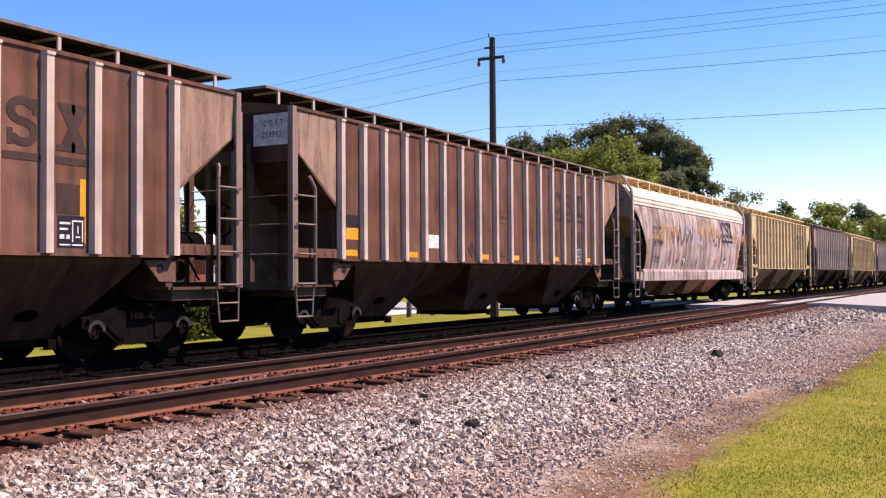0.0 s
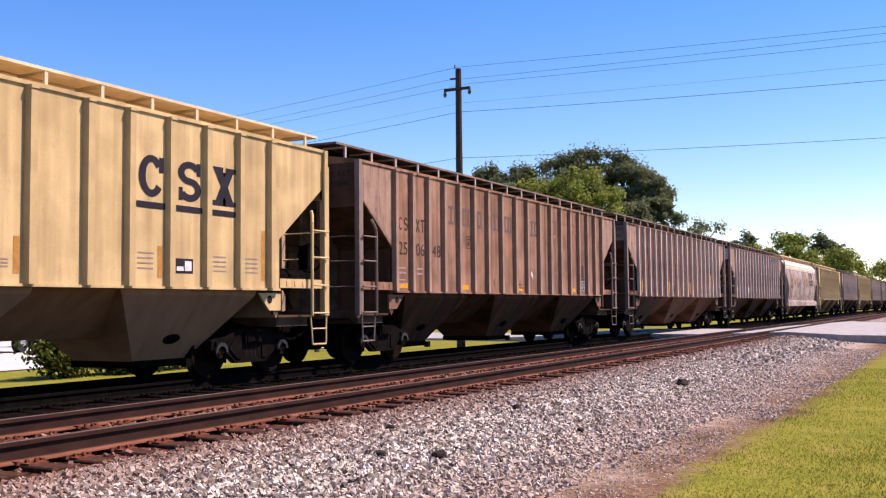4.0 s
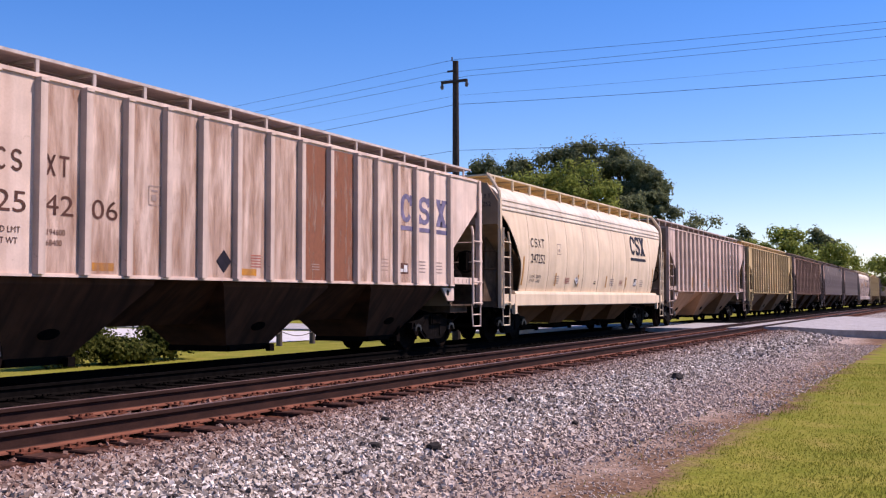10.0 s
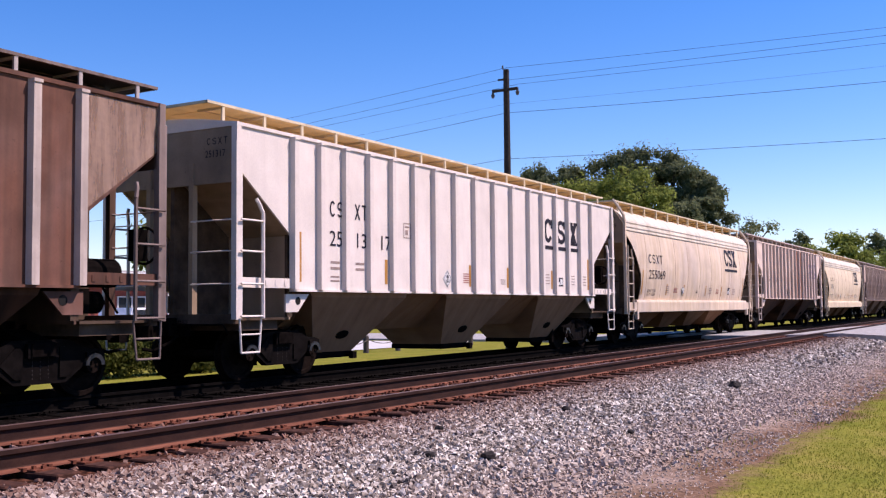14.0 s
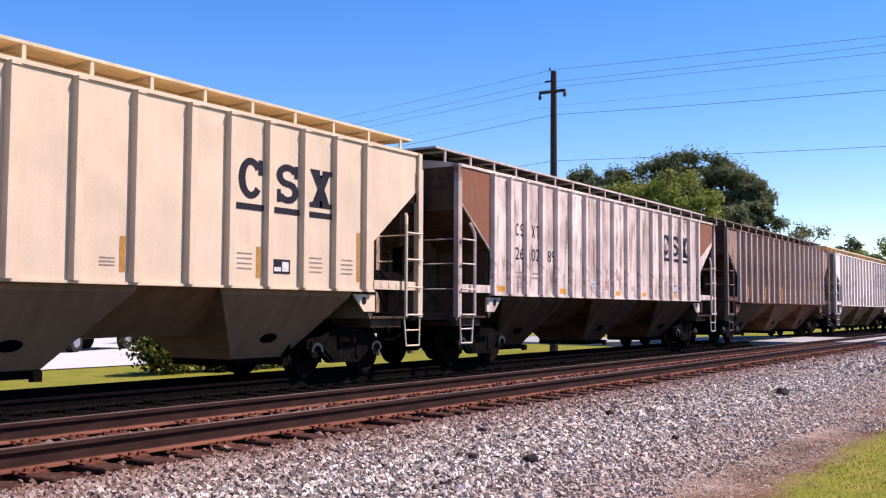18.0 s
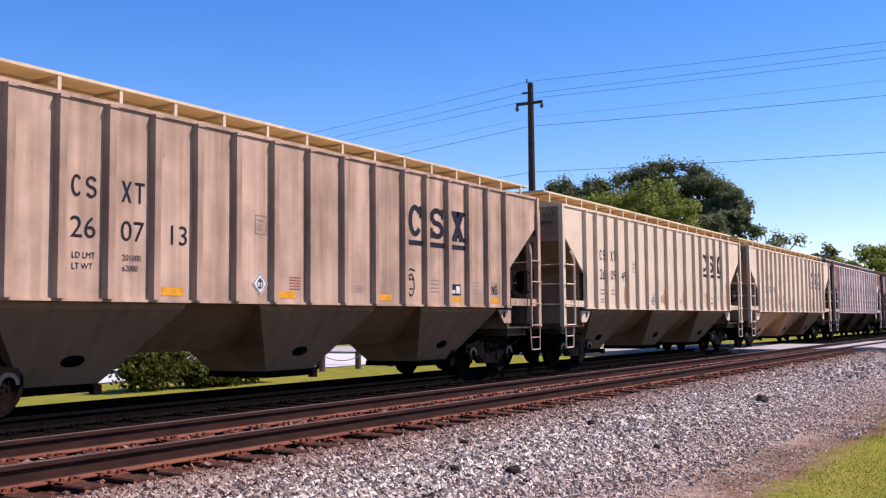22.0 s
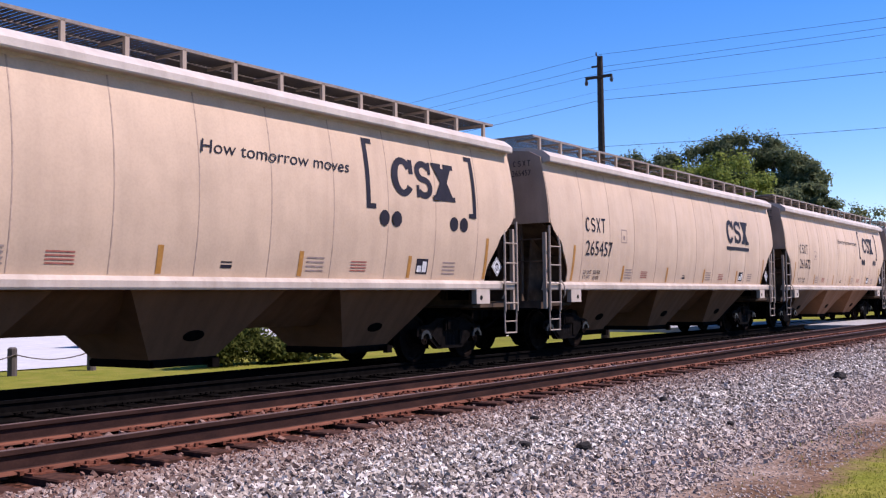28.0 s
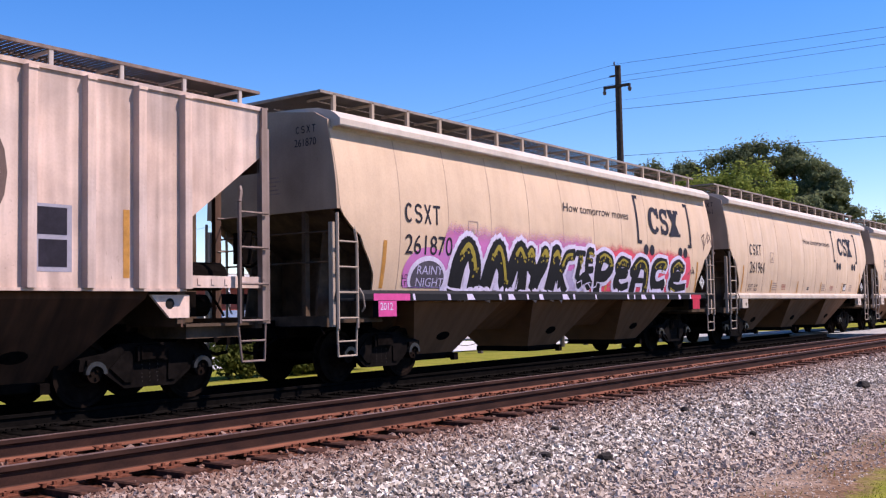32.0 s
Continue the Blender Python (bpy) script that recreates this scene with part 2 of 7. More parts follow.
def rail_material():
    m, nt, b = nodes_of("rail_steel", 0.8, 0.0, 0.1)
    v = coords(nt)
    sep = nt.nodes.new("ShaderNodeSeparateXYZ")
    nt.links.new(v, sep.inputs[0])
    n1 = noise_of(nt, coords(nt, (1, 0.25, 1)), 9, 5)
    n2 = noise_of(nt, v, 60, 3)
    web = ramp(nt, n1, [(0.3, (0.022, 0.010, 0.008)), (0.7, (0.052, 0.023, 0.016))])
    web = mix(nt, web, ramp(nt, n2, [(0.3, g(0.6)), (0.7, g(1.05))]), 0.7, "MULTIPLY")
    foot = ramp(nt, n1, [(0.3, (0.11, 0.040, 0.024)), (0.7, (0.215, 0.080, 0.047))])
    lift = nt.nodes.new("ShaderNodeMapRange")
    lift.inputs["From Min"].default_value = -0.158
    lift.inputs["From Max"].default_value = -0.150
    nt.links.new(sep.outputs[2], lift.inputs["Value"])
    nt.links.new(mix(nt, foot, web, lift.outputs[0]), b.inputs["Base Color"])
    return m


def rail_top_material():
    m, nt, b = nodes_of("rail_running_face", 0.45, 0.0, 0.25)
    n1 = noise_of(nt, coords(nt, (1, 0.15, 1)), 14, 4)
    nt.links.new(ramp(nt, n1, [(0.35, (0.08, 0.043, 0.035)), (0.7, (0.15, 0.095, 0.085))]), b.inputs["Base Color"])
    return m


TIE_W = 0.23


def build_track(cx, top, name, label, y0, y1, tie_from, tie_to, dark):
    track = thing(name, label, "railway track", at=pose(cx, 0, top))
    track["kind"] = "structure"
    # under the train one near-black colour carries the shade
    steel, shine = (MATS["shaded_track"], MATS["shaded_track"]) if dark else (MATS["rail"], MATS["rail_top"])
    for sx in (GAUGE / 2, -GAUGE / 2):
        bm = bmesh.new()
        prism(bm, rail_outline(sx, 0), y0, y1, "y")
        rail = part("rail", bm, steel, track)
        bm = bmesh.new()
        box(bm, sx - 0.031, sx + 0.031, y0, y1, -0.001, 0.0035)
        part("running_face", bm, shine, rail, "worn steel running face")
    # timber ties, tie plates and spikes
    bm = bmesh.new()
    box(bm, -1.26, 1.26, -TIE_W / 2, TIE_W / 2, -0.36, -0.190)
    bmesh.ops.bevel(bm, geom=bm.edges[:], offset=0.012, segments=1, affect="EDGES")
    tie_mesh = mesh_of("tie", bm, MATS["shaded_track"] if dark else MATS["tie"])
    bm = bmesh.new()
    for sx in (GAUGE / 2, -GAUGE / 2):
        box(bm, sx - 0.19, sx + 0.19, -0.10, 0.10, -0.190, -0.176)
        for ox, oy in ((-0.105, -0.05), (-0.105, 0.05), (0.105, 0.05), (0.105, -0.05), (0.155, 0.0)):
            box(bm, sx + ox - 0.014, sx + ox + 0.014, oy - 0.013, oy + 0.013, -0.18, -0.150)
        for oy in (-0.125, 0.125):
            box(bm, sx - 0.095, sx + 0.095, oy - 0.018, oy + 0.018, -0.190, -0.160)
    plate_mesh = mesh_of("tie_plate", bm, MATS["shaded_track"] if dark else MATS["plate"])
    rng = random.Random(5)
    y = tie_from
    while y < tie_to:
        m = pose(rng.uniform(-0.05, 0.05), y + rng.uniform(-0.03, 0.03), rng.uniform(-0.012, 0.006), 0, rng.uniform(-0.4, 0.4), rng.uniform(-1.2, 1.2))
        tie = part("tie", tie_mesh, None, track, at=m)
        plate = part("tie_plate", plate_mesh, None, tie)
        plate.matrix_basis = pose(-m.translation.x, 0, 0)
        y += 0.505
    return track


# ---------------------------------------------------------------- freight cars: shared pieces
CACHE = {}


def cached(key, build, mat):
    if key not in CACHE:
        bm = bmesh.new()
        build(bm)
        CACHE[key] = mesh_of(key.split("/")[0], bm, mat)
    return CACHE[key]


def put(name, key, build, mat, parent, label="", at=None, round_=False):
    fresh = key not in CACHE
    me = cached(key, build, mat)
    if fresh and round_:
        smooth(me)
    ob = part(name, me, None, parent, label, at)
    if me.materials[0] is not mat:
        ob.material_slots[0].link = "OBJECT"
        ob.material_slots[0].material = mat
    return ob


WHEEL_R = 0.457
AXLE = 0.89
SPINNING = []


def wheelset_mesh(bm):
    for sx in (-1, 1):
        prof = ((0.70, 0.06), (0.70, 0.16), (0.735, 0.17), (0.735, 0.38), (0.705, 0.40), (0.680, 0.487), (0.705, 0.487),
                (0.715, WHEEL_R), (0.815, WHEEL_R - 0.006), (0.815, 0.39), (0.775, 0.37), (0.765, 0.19), (0.81, 0.16), (0.81, 0.08))
        seg = 28
        rings = [[bm.verts.new((sx * x, r * math.cos(a), r * math.sin(a))) for x, r in prof]
                 for a in (2 * math.pi * k / seg for k in range(seg))]
        for k in range(seg):
            for j in range(len(prof) - 1):
                bm.faces.new((rings[k][j], rings[k][j + 1], rings[(k + 1) % seg][j + 1], rings[(k + 1) % seg][j]))
    rod(bm, (-1.0, 0, 0), (1.0, 0, 0), 0.082, 12)
    for sx in (-1, 1):
        rod(bm, (sx * 0.93, 0, 0), (sx * 1.075, 0, 0), 0.115, 14)
        for k in range(3):
            a = 2.094 * k
            rod(bm, (sx * 1.07, 0.055 * math.cos(a), 0.055 * math.sin(a)), (sx * 1.095, 0.055 * math.cos(a), 0.055 * math.sin(a)), 0.022, 6)
    bmesh.ops.recalc_face_normals(bm, faces=bm.faces[:])


def side_frame_mesh(bm):
    top = [(-1.12, 0.50), (-1.10, 0.66), (-0.95, 0.70), (-0.72, 0.72), (-0.45, 0.84), (0.45, 0.84), (0.72, 0.72), (0.95, 0.70), (1.10, 0.66), (1.12, 0.50)]
    bot = [(1.02, 0.50), (1.00, 0.60), (0.78, 0.60), (0.74, 0.46), (0.42, 0.24), (-0.42, 0.24), (-0.74, 0.46), (-0.78, 0.60), (-1.00, 0.60), (-1.02, 0.50)]
    prism(bm, top + bot, 0.93, 1.06, "x")
    for sy in (-1, 1):
        prism(bm, [(sy * 0.30, 0.74), (sy * 0.42, 0.74), (sy * 0.66, 0.52), (sy * 0.42, 0.32), (sy * 0.30, 0.32)], 1.055, 1.085, "x")
        box(bm, 0.90, 1.10, sy * 0.89 - 0.13, sy * 0.89 + 0.13, 0.555, 0.645)
    box(bm, 0.91, 1.13, -0.25, 0.25, 0.60, 0.80)


def spring_mesh(bm):
    for oy in (-0.13, 0.0, 0.13):
        pts = [(1.0 + 0.052 * math.cos(a), oy + 0.052 * math.sin(a), 0.32 + 0.28 * a / (2 * math.pi * 5)) for a in (2 * math.pi * k / 8 for k in range(41))]
        tube(bm, pts, 0.014, 4)


def bolster_mesh(bm):
    prism(bm, [(-1.15, 0.62), (-1.15, 0.80), (-0.5, 0.98), (0.5, 0.98), (1.15, 0.80), (1.15, 0.62), (0.5, 0.50), (-0.5, 0.50)], -0.2, 0.2, "y")


def bearing_cap_mesh(bm):
    """The rounded bearing adapter that the side frame rests on."""
    n = 9
    arc_ = [(0.17 * math.cos(math.pi * k / n), WHEEL_R + 0.17 * math.sin(math.pi * k / n)) for k in range(n + 1)]
    prism(bm, arc_ + [(0.11 * math.cos(math.pi * k / n), WHEEL_R + 0.11 * math.sin(math.pi * k / n)) for k in range(n, -1, -1)], 1.06, 1.125, "x")


def brake_beam_mesh(bm):
    for sy in (-0.40, 0.40):
        rod(bm, (-0.85, sy, 0.36), (0.85, sy, 0.36), 0.04, 6)
        for sx in (-0.76, 0.76):
            box(bm, sx - 0.05, sx + 0.05, sy + (0.0 if sy > 0 else -0.06), sy + (0.06 if sy > 0 else 0.0), 0.24, 0.50)


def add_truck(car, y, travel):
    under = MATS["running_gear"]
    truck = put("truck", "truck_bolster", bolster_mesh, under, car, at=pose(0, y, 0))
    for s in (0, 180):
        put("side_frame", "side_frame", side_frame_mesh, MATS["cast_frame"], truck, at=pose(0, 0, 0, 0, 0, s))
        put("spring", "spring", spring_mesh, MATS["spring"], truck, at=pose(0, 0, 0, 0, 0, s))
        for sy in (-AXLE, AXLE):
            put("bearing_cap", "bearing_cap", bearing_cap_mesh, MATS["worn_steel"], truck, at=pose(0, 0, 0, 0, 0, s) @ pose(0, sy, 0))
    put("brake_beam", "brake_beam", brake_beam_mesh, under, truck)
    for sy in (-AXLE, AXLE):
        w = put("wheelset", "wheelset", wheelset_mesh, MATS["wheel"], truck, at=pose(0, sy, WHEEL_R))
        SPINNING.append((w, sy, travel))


def coupler_mesh(bm):
    box(bm, -0.07, 0.07, -0.45, 0.25, 0.80, 0.96)
    prism(bm, [(-0.16, -0.46), (0.10, -0.46), (0.16, -0.62), (0.04, -0.72), (-0.04, -0.60), (-0.16, -0.66)], 0.72, 1.02, "z")
    tube(bm, [(0.22, 0.1, 0.85), (0.24, -0.25, 0.68), (0.20, -0.55, 0.56), (0.12, -0.72, 0.60)], 0.028, 6)
    box(bm, -0.45, 0.45, -0.02, 0.06, 0.78, 1.06)


def uncoupling_mesh(bm):
    tube(bm, [(0.1, -0.12, 1.0), (0.5, -0.14, 0.98), (1.35, -0.14, 0.99), (1.45, -0.14, 0.86)], 0.014, 5)


def placard_mesh(bm):
    prism(bm, [(0, -0.2), (0.2, 0), (0, 0.2), (-0.2, 0)], 0, 0.006, "x")


def text_mesh(s, height, mat, wide=1.0, heavy=0.0, lean=0.0):
    key = f"lettering/{s}/{height}/{wide}/{heavy}"
    if key not in CACHE:
        cu = bpy.data.curves.new("lettering", "FONT")
        cu.body = s
        cu.size = height / 0.70
        cu.offset = heavy
        cu.shear = lean
        cu.resolution_u = 3
        ob = bpy.data.objects.new("lettering", cu)
        scene.collection.objects.link(ob)
        dg = bpy.context.evaluated_depsgraph_get()
        me = bpy.data.meshes.new_from_object(ob.evaluated_get(dg))
        bpy.data.objects.remove(ob)
        me.name = "lettering"
        for v in me.vertices:
            v.co.x *= wide
        if me.materials:
            me.materials.clear()
        CACHE[key] = me
    me = CACHE[key].copy()
    me.materials.append(mat)
    return me


def on_side(me, y, z, profile, out=0.006):
    """Lays a flat mesh (x along the car, y up) on the car's side."""
    for v in me.vertices:
        zz = z + v.co.y
        v.co = Vector((profile(zz) + out + v.co.z, y + v.co.x, zz))
    me.update()
    return me


def decal(name, me, parent, label=""):
    ob = new(name, me)
    ob.parent = parent
    if label:
        ob["label"] = label
    if name == "lettering":
        ob["kind"] = "stuff"
    return ob


def flat_shape(outlines, mat, name="marking"):
    """A flat mesh from outlines of (u, v) points."""
    bm = bmesh.new()
    for k, o in enumerate(outlines):
        bm.faces.new([bm.verts.new((u, v, (k % 40) * 0.00006)) for u, v in o])
    bmesh.ops.triangulate(bm, faces=bm.faces[:])
    for _ in range(3):
        long_ = [e for e in bm.edges if e.calc_length() > 0.22]
        if not long_ or len(bm.faces) > 3000:
            break
        bmesh.ops.subdivide_edges(bm, edges=long_, cuts=1, use_grid_fill=False)
        bmesh.ops.triangulate(bm, faces=bm.faces[:])
    for f in bm.faces:
        if f.normal.z < 0:
            f.normal_flip()
    return mesh_of(name, bm, mat)


def rect(u0, v0, u1, v1):
    return [(u0, v0), (u1, v0), (u1, v1), (u0, v1)]


def rect_rows(u0, v0, u1, v1, n=6):
    return [rect(u0, v0 + (v1 - v0) * k / n, u1, v0 + (v1 - v0) * (k + 1) / n) for k in range(n)]


def ring(cx, cy, rx, ry, tx, ty, gap=0.0, seg=18):
    """An open ring of quads; gap: half the opening's angle, to the right."""
    out = []
    a0, a1 = gap, 2 * math.pi - gap
    for k in range(seg):
        a, b = a0 + (a1 - a0) * k / seg, a0 + (a1 - a0) * (k + 1) / seg
        out.append([(cx + rx * math.cos(a), cy + ry * math.sin(a)), (cx + rx * math.cos(b), cy + ry * math.sin(b)),
                    (cx + (rx - tx) * math.cos(b), cy + (ry - ty) * math.sin(b)), (cx + (rx - tx) * math.cos(a), cy + (ry - ty) * math.sin(a))])
    return out


def arc(cx, cy, rx, ry, tx, ty, a0, a1, seg=12):
    """A bent band of quads from angle a0 to a1."""
    out = []
    for k in range(seg):
        a, b = a0 + (a1 - a0) * k / seg, a0 + (a1 - a0) * (k + 1) / seg
        out.append([(cx + rx * math.cos(a), cy + ry * math.sin(a)), (cx + rx * math.cos(b), cy + ry * math.sin(b)),
                    (cx + (rx - tx) * math.cos(b), cy + (ry - ty) * math.sin(b)), (cx + (rx - tx) * math.cos(a), cy + (ry - ty) * math.sin(a))])
    return out


def folded_band(w, h, tx, ty):
    """A band folded over twice: an upper and a lower half ring."""
    ry = h / 4 + ty / 4
    return (arc(w / 2, h - ry, w / 2, ry, tx, ty, 0.35, 4.71) + arc(w / 2, ry, w / 2, ry, tx, ty, 1.57, -2.79))


def mark_shape(part_no, w, h):
    """The reporting mark in thin strokes: an open ring, a folded band, two crossed bars, a bar on a post."""
    t = h * 0.13
    if part_no == 0:
        return ring(w / 2, h / 2, w / 2, h / 2, t, t, 0.75, 16)
    if part_no == 1:
        return folded_band(w, h, t, t)
    if part_no == 2:
        return [[(0, 0), (t * 1.1, 0), (w, h), (w - t * 1.1, h)], [(w - t * 1.1, 0), (w, 0), (t * 1.1, h), (0, h)]]
    return [rect(0, h - t, w, h), rect(w / 2 - t / 2, 0, w / 2 + t / 2, h - t)]


def emblem(part_no, w, h):
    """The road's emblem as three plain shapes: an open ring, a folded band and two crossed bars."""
    if part_no == 0:
        return ring(w / 2, h / 2, w / 2, h / 2, w * 0.27, h * 0.17, 0.62) + [rect(w * 0.80, h * 0.60, w * 0.98, h * 0.97)]
    if part_no == 1:
        return folded_band(w, h, w * 0.27, h * 0.17) + [rect(w * 0.80, h * 0.66, w * 0.96, h * 0.98), rect(w * 0.04, h * 0.02, w * 0.20, h * 0.34)]
    t, b, q = w * 0.34, h * 0.13, w * 0.10
    r = b * (w - t) / h
    k = h / 2 - (w / 2 - t) / (w - t) * h
    low = [(-q / 2, 0), (t + q, 0), (t + q, b), (t + r, b), (w / 2, h / 2 - k), (w - t - r, b), (w - t - q, b), (w - t - q, 0), (w + q / 2, 0), (w + q / 2, b), (w - r, b)]
    right = [(w / 2 + t / 2, h / 2)]
    return [low + right + [(x, h - y) for x, y in reversed(low)] + [(w / 2 - t / 2, h / 2), (r, b), (-q / 2, b)]]


# ---------------------------------------------------------------- ribbed covered hoppers
RL = 17.38
RH = RL / 2
RIBS = [1.49, 2.26, 3.04, 3.86, 4.69, 5.54, 6.40, 7.31, 8.26, 9.25, 10.24, 11.26, 12.08, 12.96, 13.84, 14.71, 15.60]
RIBS = [r - RH for r in RIBS]
# the brown cars' ribs stand evenly about the middle
EVEN_RIBS = RIBS[:9] + [-r for r in reversed(RIBS[:9])]
EAVE, SILL = 4.32, 1.58


def ribbed_profile(z):
    return 1.50


def ribbed_side(bm):
    c = 1.48
    prism(bm, [(-RH, EAVE), (-RH, 3.62), (-RH + c, 2.50), (-RH + c, SILL), (RH - c, SILL), (RH - c, 2.50), (RH, 3.62), (RH, EAVE)], 1.46, 1.50, "x")


def rib_mesh(bm):
    prism(bm, [(1.49, -0.085), (1.49, 0.085), (1.60, 0.060), (1.60, -0.060)], SILL, EAVE - 0.07, "z")
    prism(bm, [(1.49, -0.085), (1.49, 0.085), (1.615, 0.070), (1.615, -0.070)], EAVE - 0.075, EAVE - 0.03, "z")


def end_wall_mesh(bm):
    prism(bm, [(-1.49, 3.35), (1.49, 3.35), (1.49, EAVE), (0.0, EAVE + 0.20), (-1.49, EAVE)], -RH + 0.02, -RH + 0.06, "y")


def slope_sheet_mesh(bm):
    # sloping sheet from the end down to the first hopper
    prism(bm, [(-RH + 0.05, 3.60), (-RH + 0.05, 3.66), (-5.79, 1.58), (-5.87, 1.56)], -1.45, 1.45, "x")


def end_brace_mesh(bm):
    box(bm, -0.045, 0.045, -RH - 0.015, -RH + 0.10, 1.1, 3.72)


def end_frame_mesh(bm):
    box(bm, -1.45, 1.45, -RH - 0.02, -RH + 0.12, 1.00, 1.16)
    box(bm, -1.40, 1.40, -RH + 0.12, -RH + 1.38, 1.05, 1.09)
    box(bm, -1.30, 1.30, -RH + 0.30, -RH + 1.30, 0.88, 1.05)
    for sx in (-1, 1):
        box(bm, sx * 1.40 - 0.03, sx * 1.40 + 0.03, -RH + 1.42, -RH + 1.56, 1.1, 2.55)


def side_sill_mesh(bm, c=1.48):
    box(bm, 1.38, 1.535, -RH + c, RH - c, SILL - 0.035, SILL + 0.004)
    for s in (-1, 1):
        a, b = sorted((s * RH, s * (RH - c)))
        box(bm, 1.43, 1.52, a, b, SILL + 0.02, SILL + 0.19)
        for k in range(3):
            yy = s * (RH - 0.75 - 0.25 * k)
            box(bm, 1.515, 1.53, yy - 0.03, yy + 0.03, SILL + 0.06, SILL + 0.15)


def corner_post_mesh(bm):
    box(bm, 1.44, 1.56, -RH - 0.05, -RH + 0.06, 1.07, EAVE + 0.02)
    box(bm, 1.53, 1.57, -RH - 0.07, -RH + 0.08, 1.07, EAVE - 0.3)


def side_ladder_mesh(bm):
    y0, y1 = -RH, -RH + 0.56
    tube(bm, [(1.60, y1, 1.08), (1.60, y1, 2.86), (1.56, y1 - 0.06, 3.02), (1.52, y1 - 0.08, 3.10)], 0.034, 6)


def rung_mesh(bm):
    rod(bm, (1.61, -RH, 0), (1.61, -RH + 0.58, 0), 0.019, 6)


def stirrup_mesh(bm):
    y0, y1 = -RH, -RH + 0.56
    tube(bm, [(1.56, y0 + 0.02, 1.08), (1.57, y0 + 0.05, 0.52), (1.57, y1 - 0.06, 0.52), (1.56, y1, 1.08)], 0.019, 6)
    rod(bm, (1.57, y0 + 0.04, 0.82), (1.57, y1 - 0.04, 0.82), 0.016, 6)


def grab_iron_mesh(bm):
    tube(bm, [(1.45, -RH, 0), (1.45, -RH - 0.07, 0), (0.56, -RH - 0.07, 0), (0.54, -RH + 0.06, 0)], 0.013, 5)


def jack_plate_mesh(bm):
    n = 12
    prism(bm, [(-RH + 1.36, SILL - 0.08), (-RH + 1.36, SILL - 0.40), (-RH + 1.70, SILL - 0.40), (-RH + 2.02, SILL - 0.08)], 1.40, 1.445, "x")


def jack_hole_mesh(bm):
    prism(bm, [(-RH + 1.70 + 0.075 * math.cos(6.283 * k / 12), SILL - 0.2 + 0.075 * math.sin(6.283 * k / 12)) for k in range(12)], 1.445, 1.449, "x")


def hopper_mesh(bm, half_top=1.62, half_bot=0.63, xt=1.40, xb=0.66, zt=1.45, zb=0.36, lean=0.0):
    """A tapered discharge bay; lean: how far its foot stands off its middle."""
    t = [bm.verts.new((sx * xt, sy * half_top, zt)) for sx, sy in ((1, -1), (1, 1), (-1, 1), (-1, -1))]
    b = [bm.verts.new((sx * xb, sy * half_bot + lean, zb)) for sx, sy in ((1, -1), (1, 1), (-1, 1), (-1, -1))]
    u = [bm.verts.new((sx * xt, sy * (half_top + 0.05), zt + 0.10)) for sx, sy in ((1, -1), (1, 1), (-1, 1), (-1, -1))]
    for i in range(4):
        bm.faces.new((t[i], b[i], b[(i + 1) % 4], t[(i + 1) % 4]))
        bm.faces.new((u[i], t[i], t[(i + 1) % 4], u[(i + 1) % 4]))
    bm.faces.new(b[::-1])
    bm.faces.new(u)
    bmesh.ops.recalc_face_normals(bm, faces=bm.faces[:])


def hopper_gate_mesh(bm):
    box(bm, -0.70, 0.70, -0.64, 0.64, 0.26, 0.38)
    box(bm, -0.70, 0.70, -0.66, -0.58, 0.27, 0.36)
    box(bm, -0.70, 0.70, 0.58, 0.66, 0.27, 0.36)
    rod(bm, (-0.85, 0.45, 0.30), (0.85, 0.45, 0.30), 0.035, 6)
    box(bm, 0.80, 0.90, 0.38, 0.52, 0.23, 0.37)


def poke_hole_mesh(bm):
    """An oval cover on the sloping face of a bay."""
    n = 14
    lean = (1.40 - 0.66) / (1.45 - 0.36)
    ring_ = lambda k, out: (1.40 - lean * (1.45 - (0.72 + 0.085 * math.sin(6.2832 * k / n))) + out, 0.20 * math.cos(6.2832 * k / n), 0.72 + 0.085 * math.sin(6.2832 * k / n))
    lo = [bm.verts.new(ring_(k, -0.01)) for k in range(n)]
    hi = [bm.verts.new(ring_(k, 0.014)) for k in range(n)]
    bm.faces.new(hi)
    for k in range(n):
        bm.faces.new((lo[k], lo[(k + 1) % n], hi[(k + 1) % n], hi[k]))


def belly_mesh(bm, half=6.4, zt=1.54, wide=1.36):
    prism(bm, [(-wide, zt), (wide, zt), (0.32, 0.78), (-0.32, 0.78)], -half, half, "y")


def center_sill_mesh(bm, half=RH):
    box(bm, -0.20, 0.20, -half - 0.2, half + 0.2, 0.80, 1.10)


def roof_mesh(bm):
    prism(bm, [(1.53, EAVE - 0.03), (1.53, EAVE + 0.03), (0.55, EAVE + 0.17), (0, EAVE + 0.21), (-0.55, EAVE + 0.17), (-1.53, EAVE + 0.03), (-1.53, EAVE - 0.03)], -RH, RH, "y")


def hatch_mesh(bm):
    prism(bm, [(0.33, 0.0), (0.33, 0.06), (0.22, 0.11), (-0.22, 0.11), (-0.33, 0.06), (-0.33, 0)], -1.85, 1.85, "y")
    for y in (-1.4, 0, 1.4):
        box(bm, -0.38, 0.38, y - 0.03, y + 0.03, 0.05, 0.13)


WALK_Z = 4.68


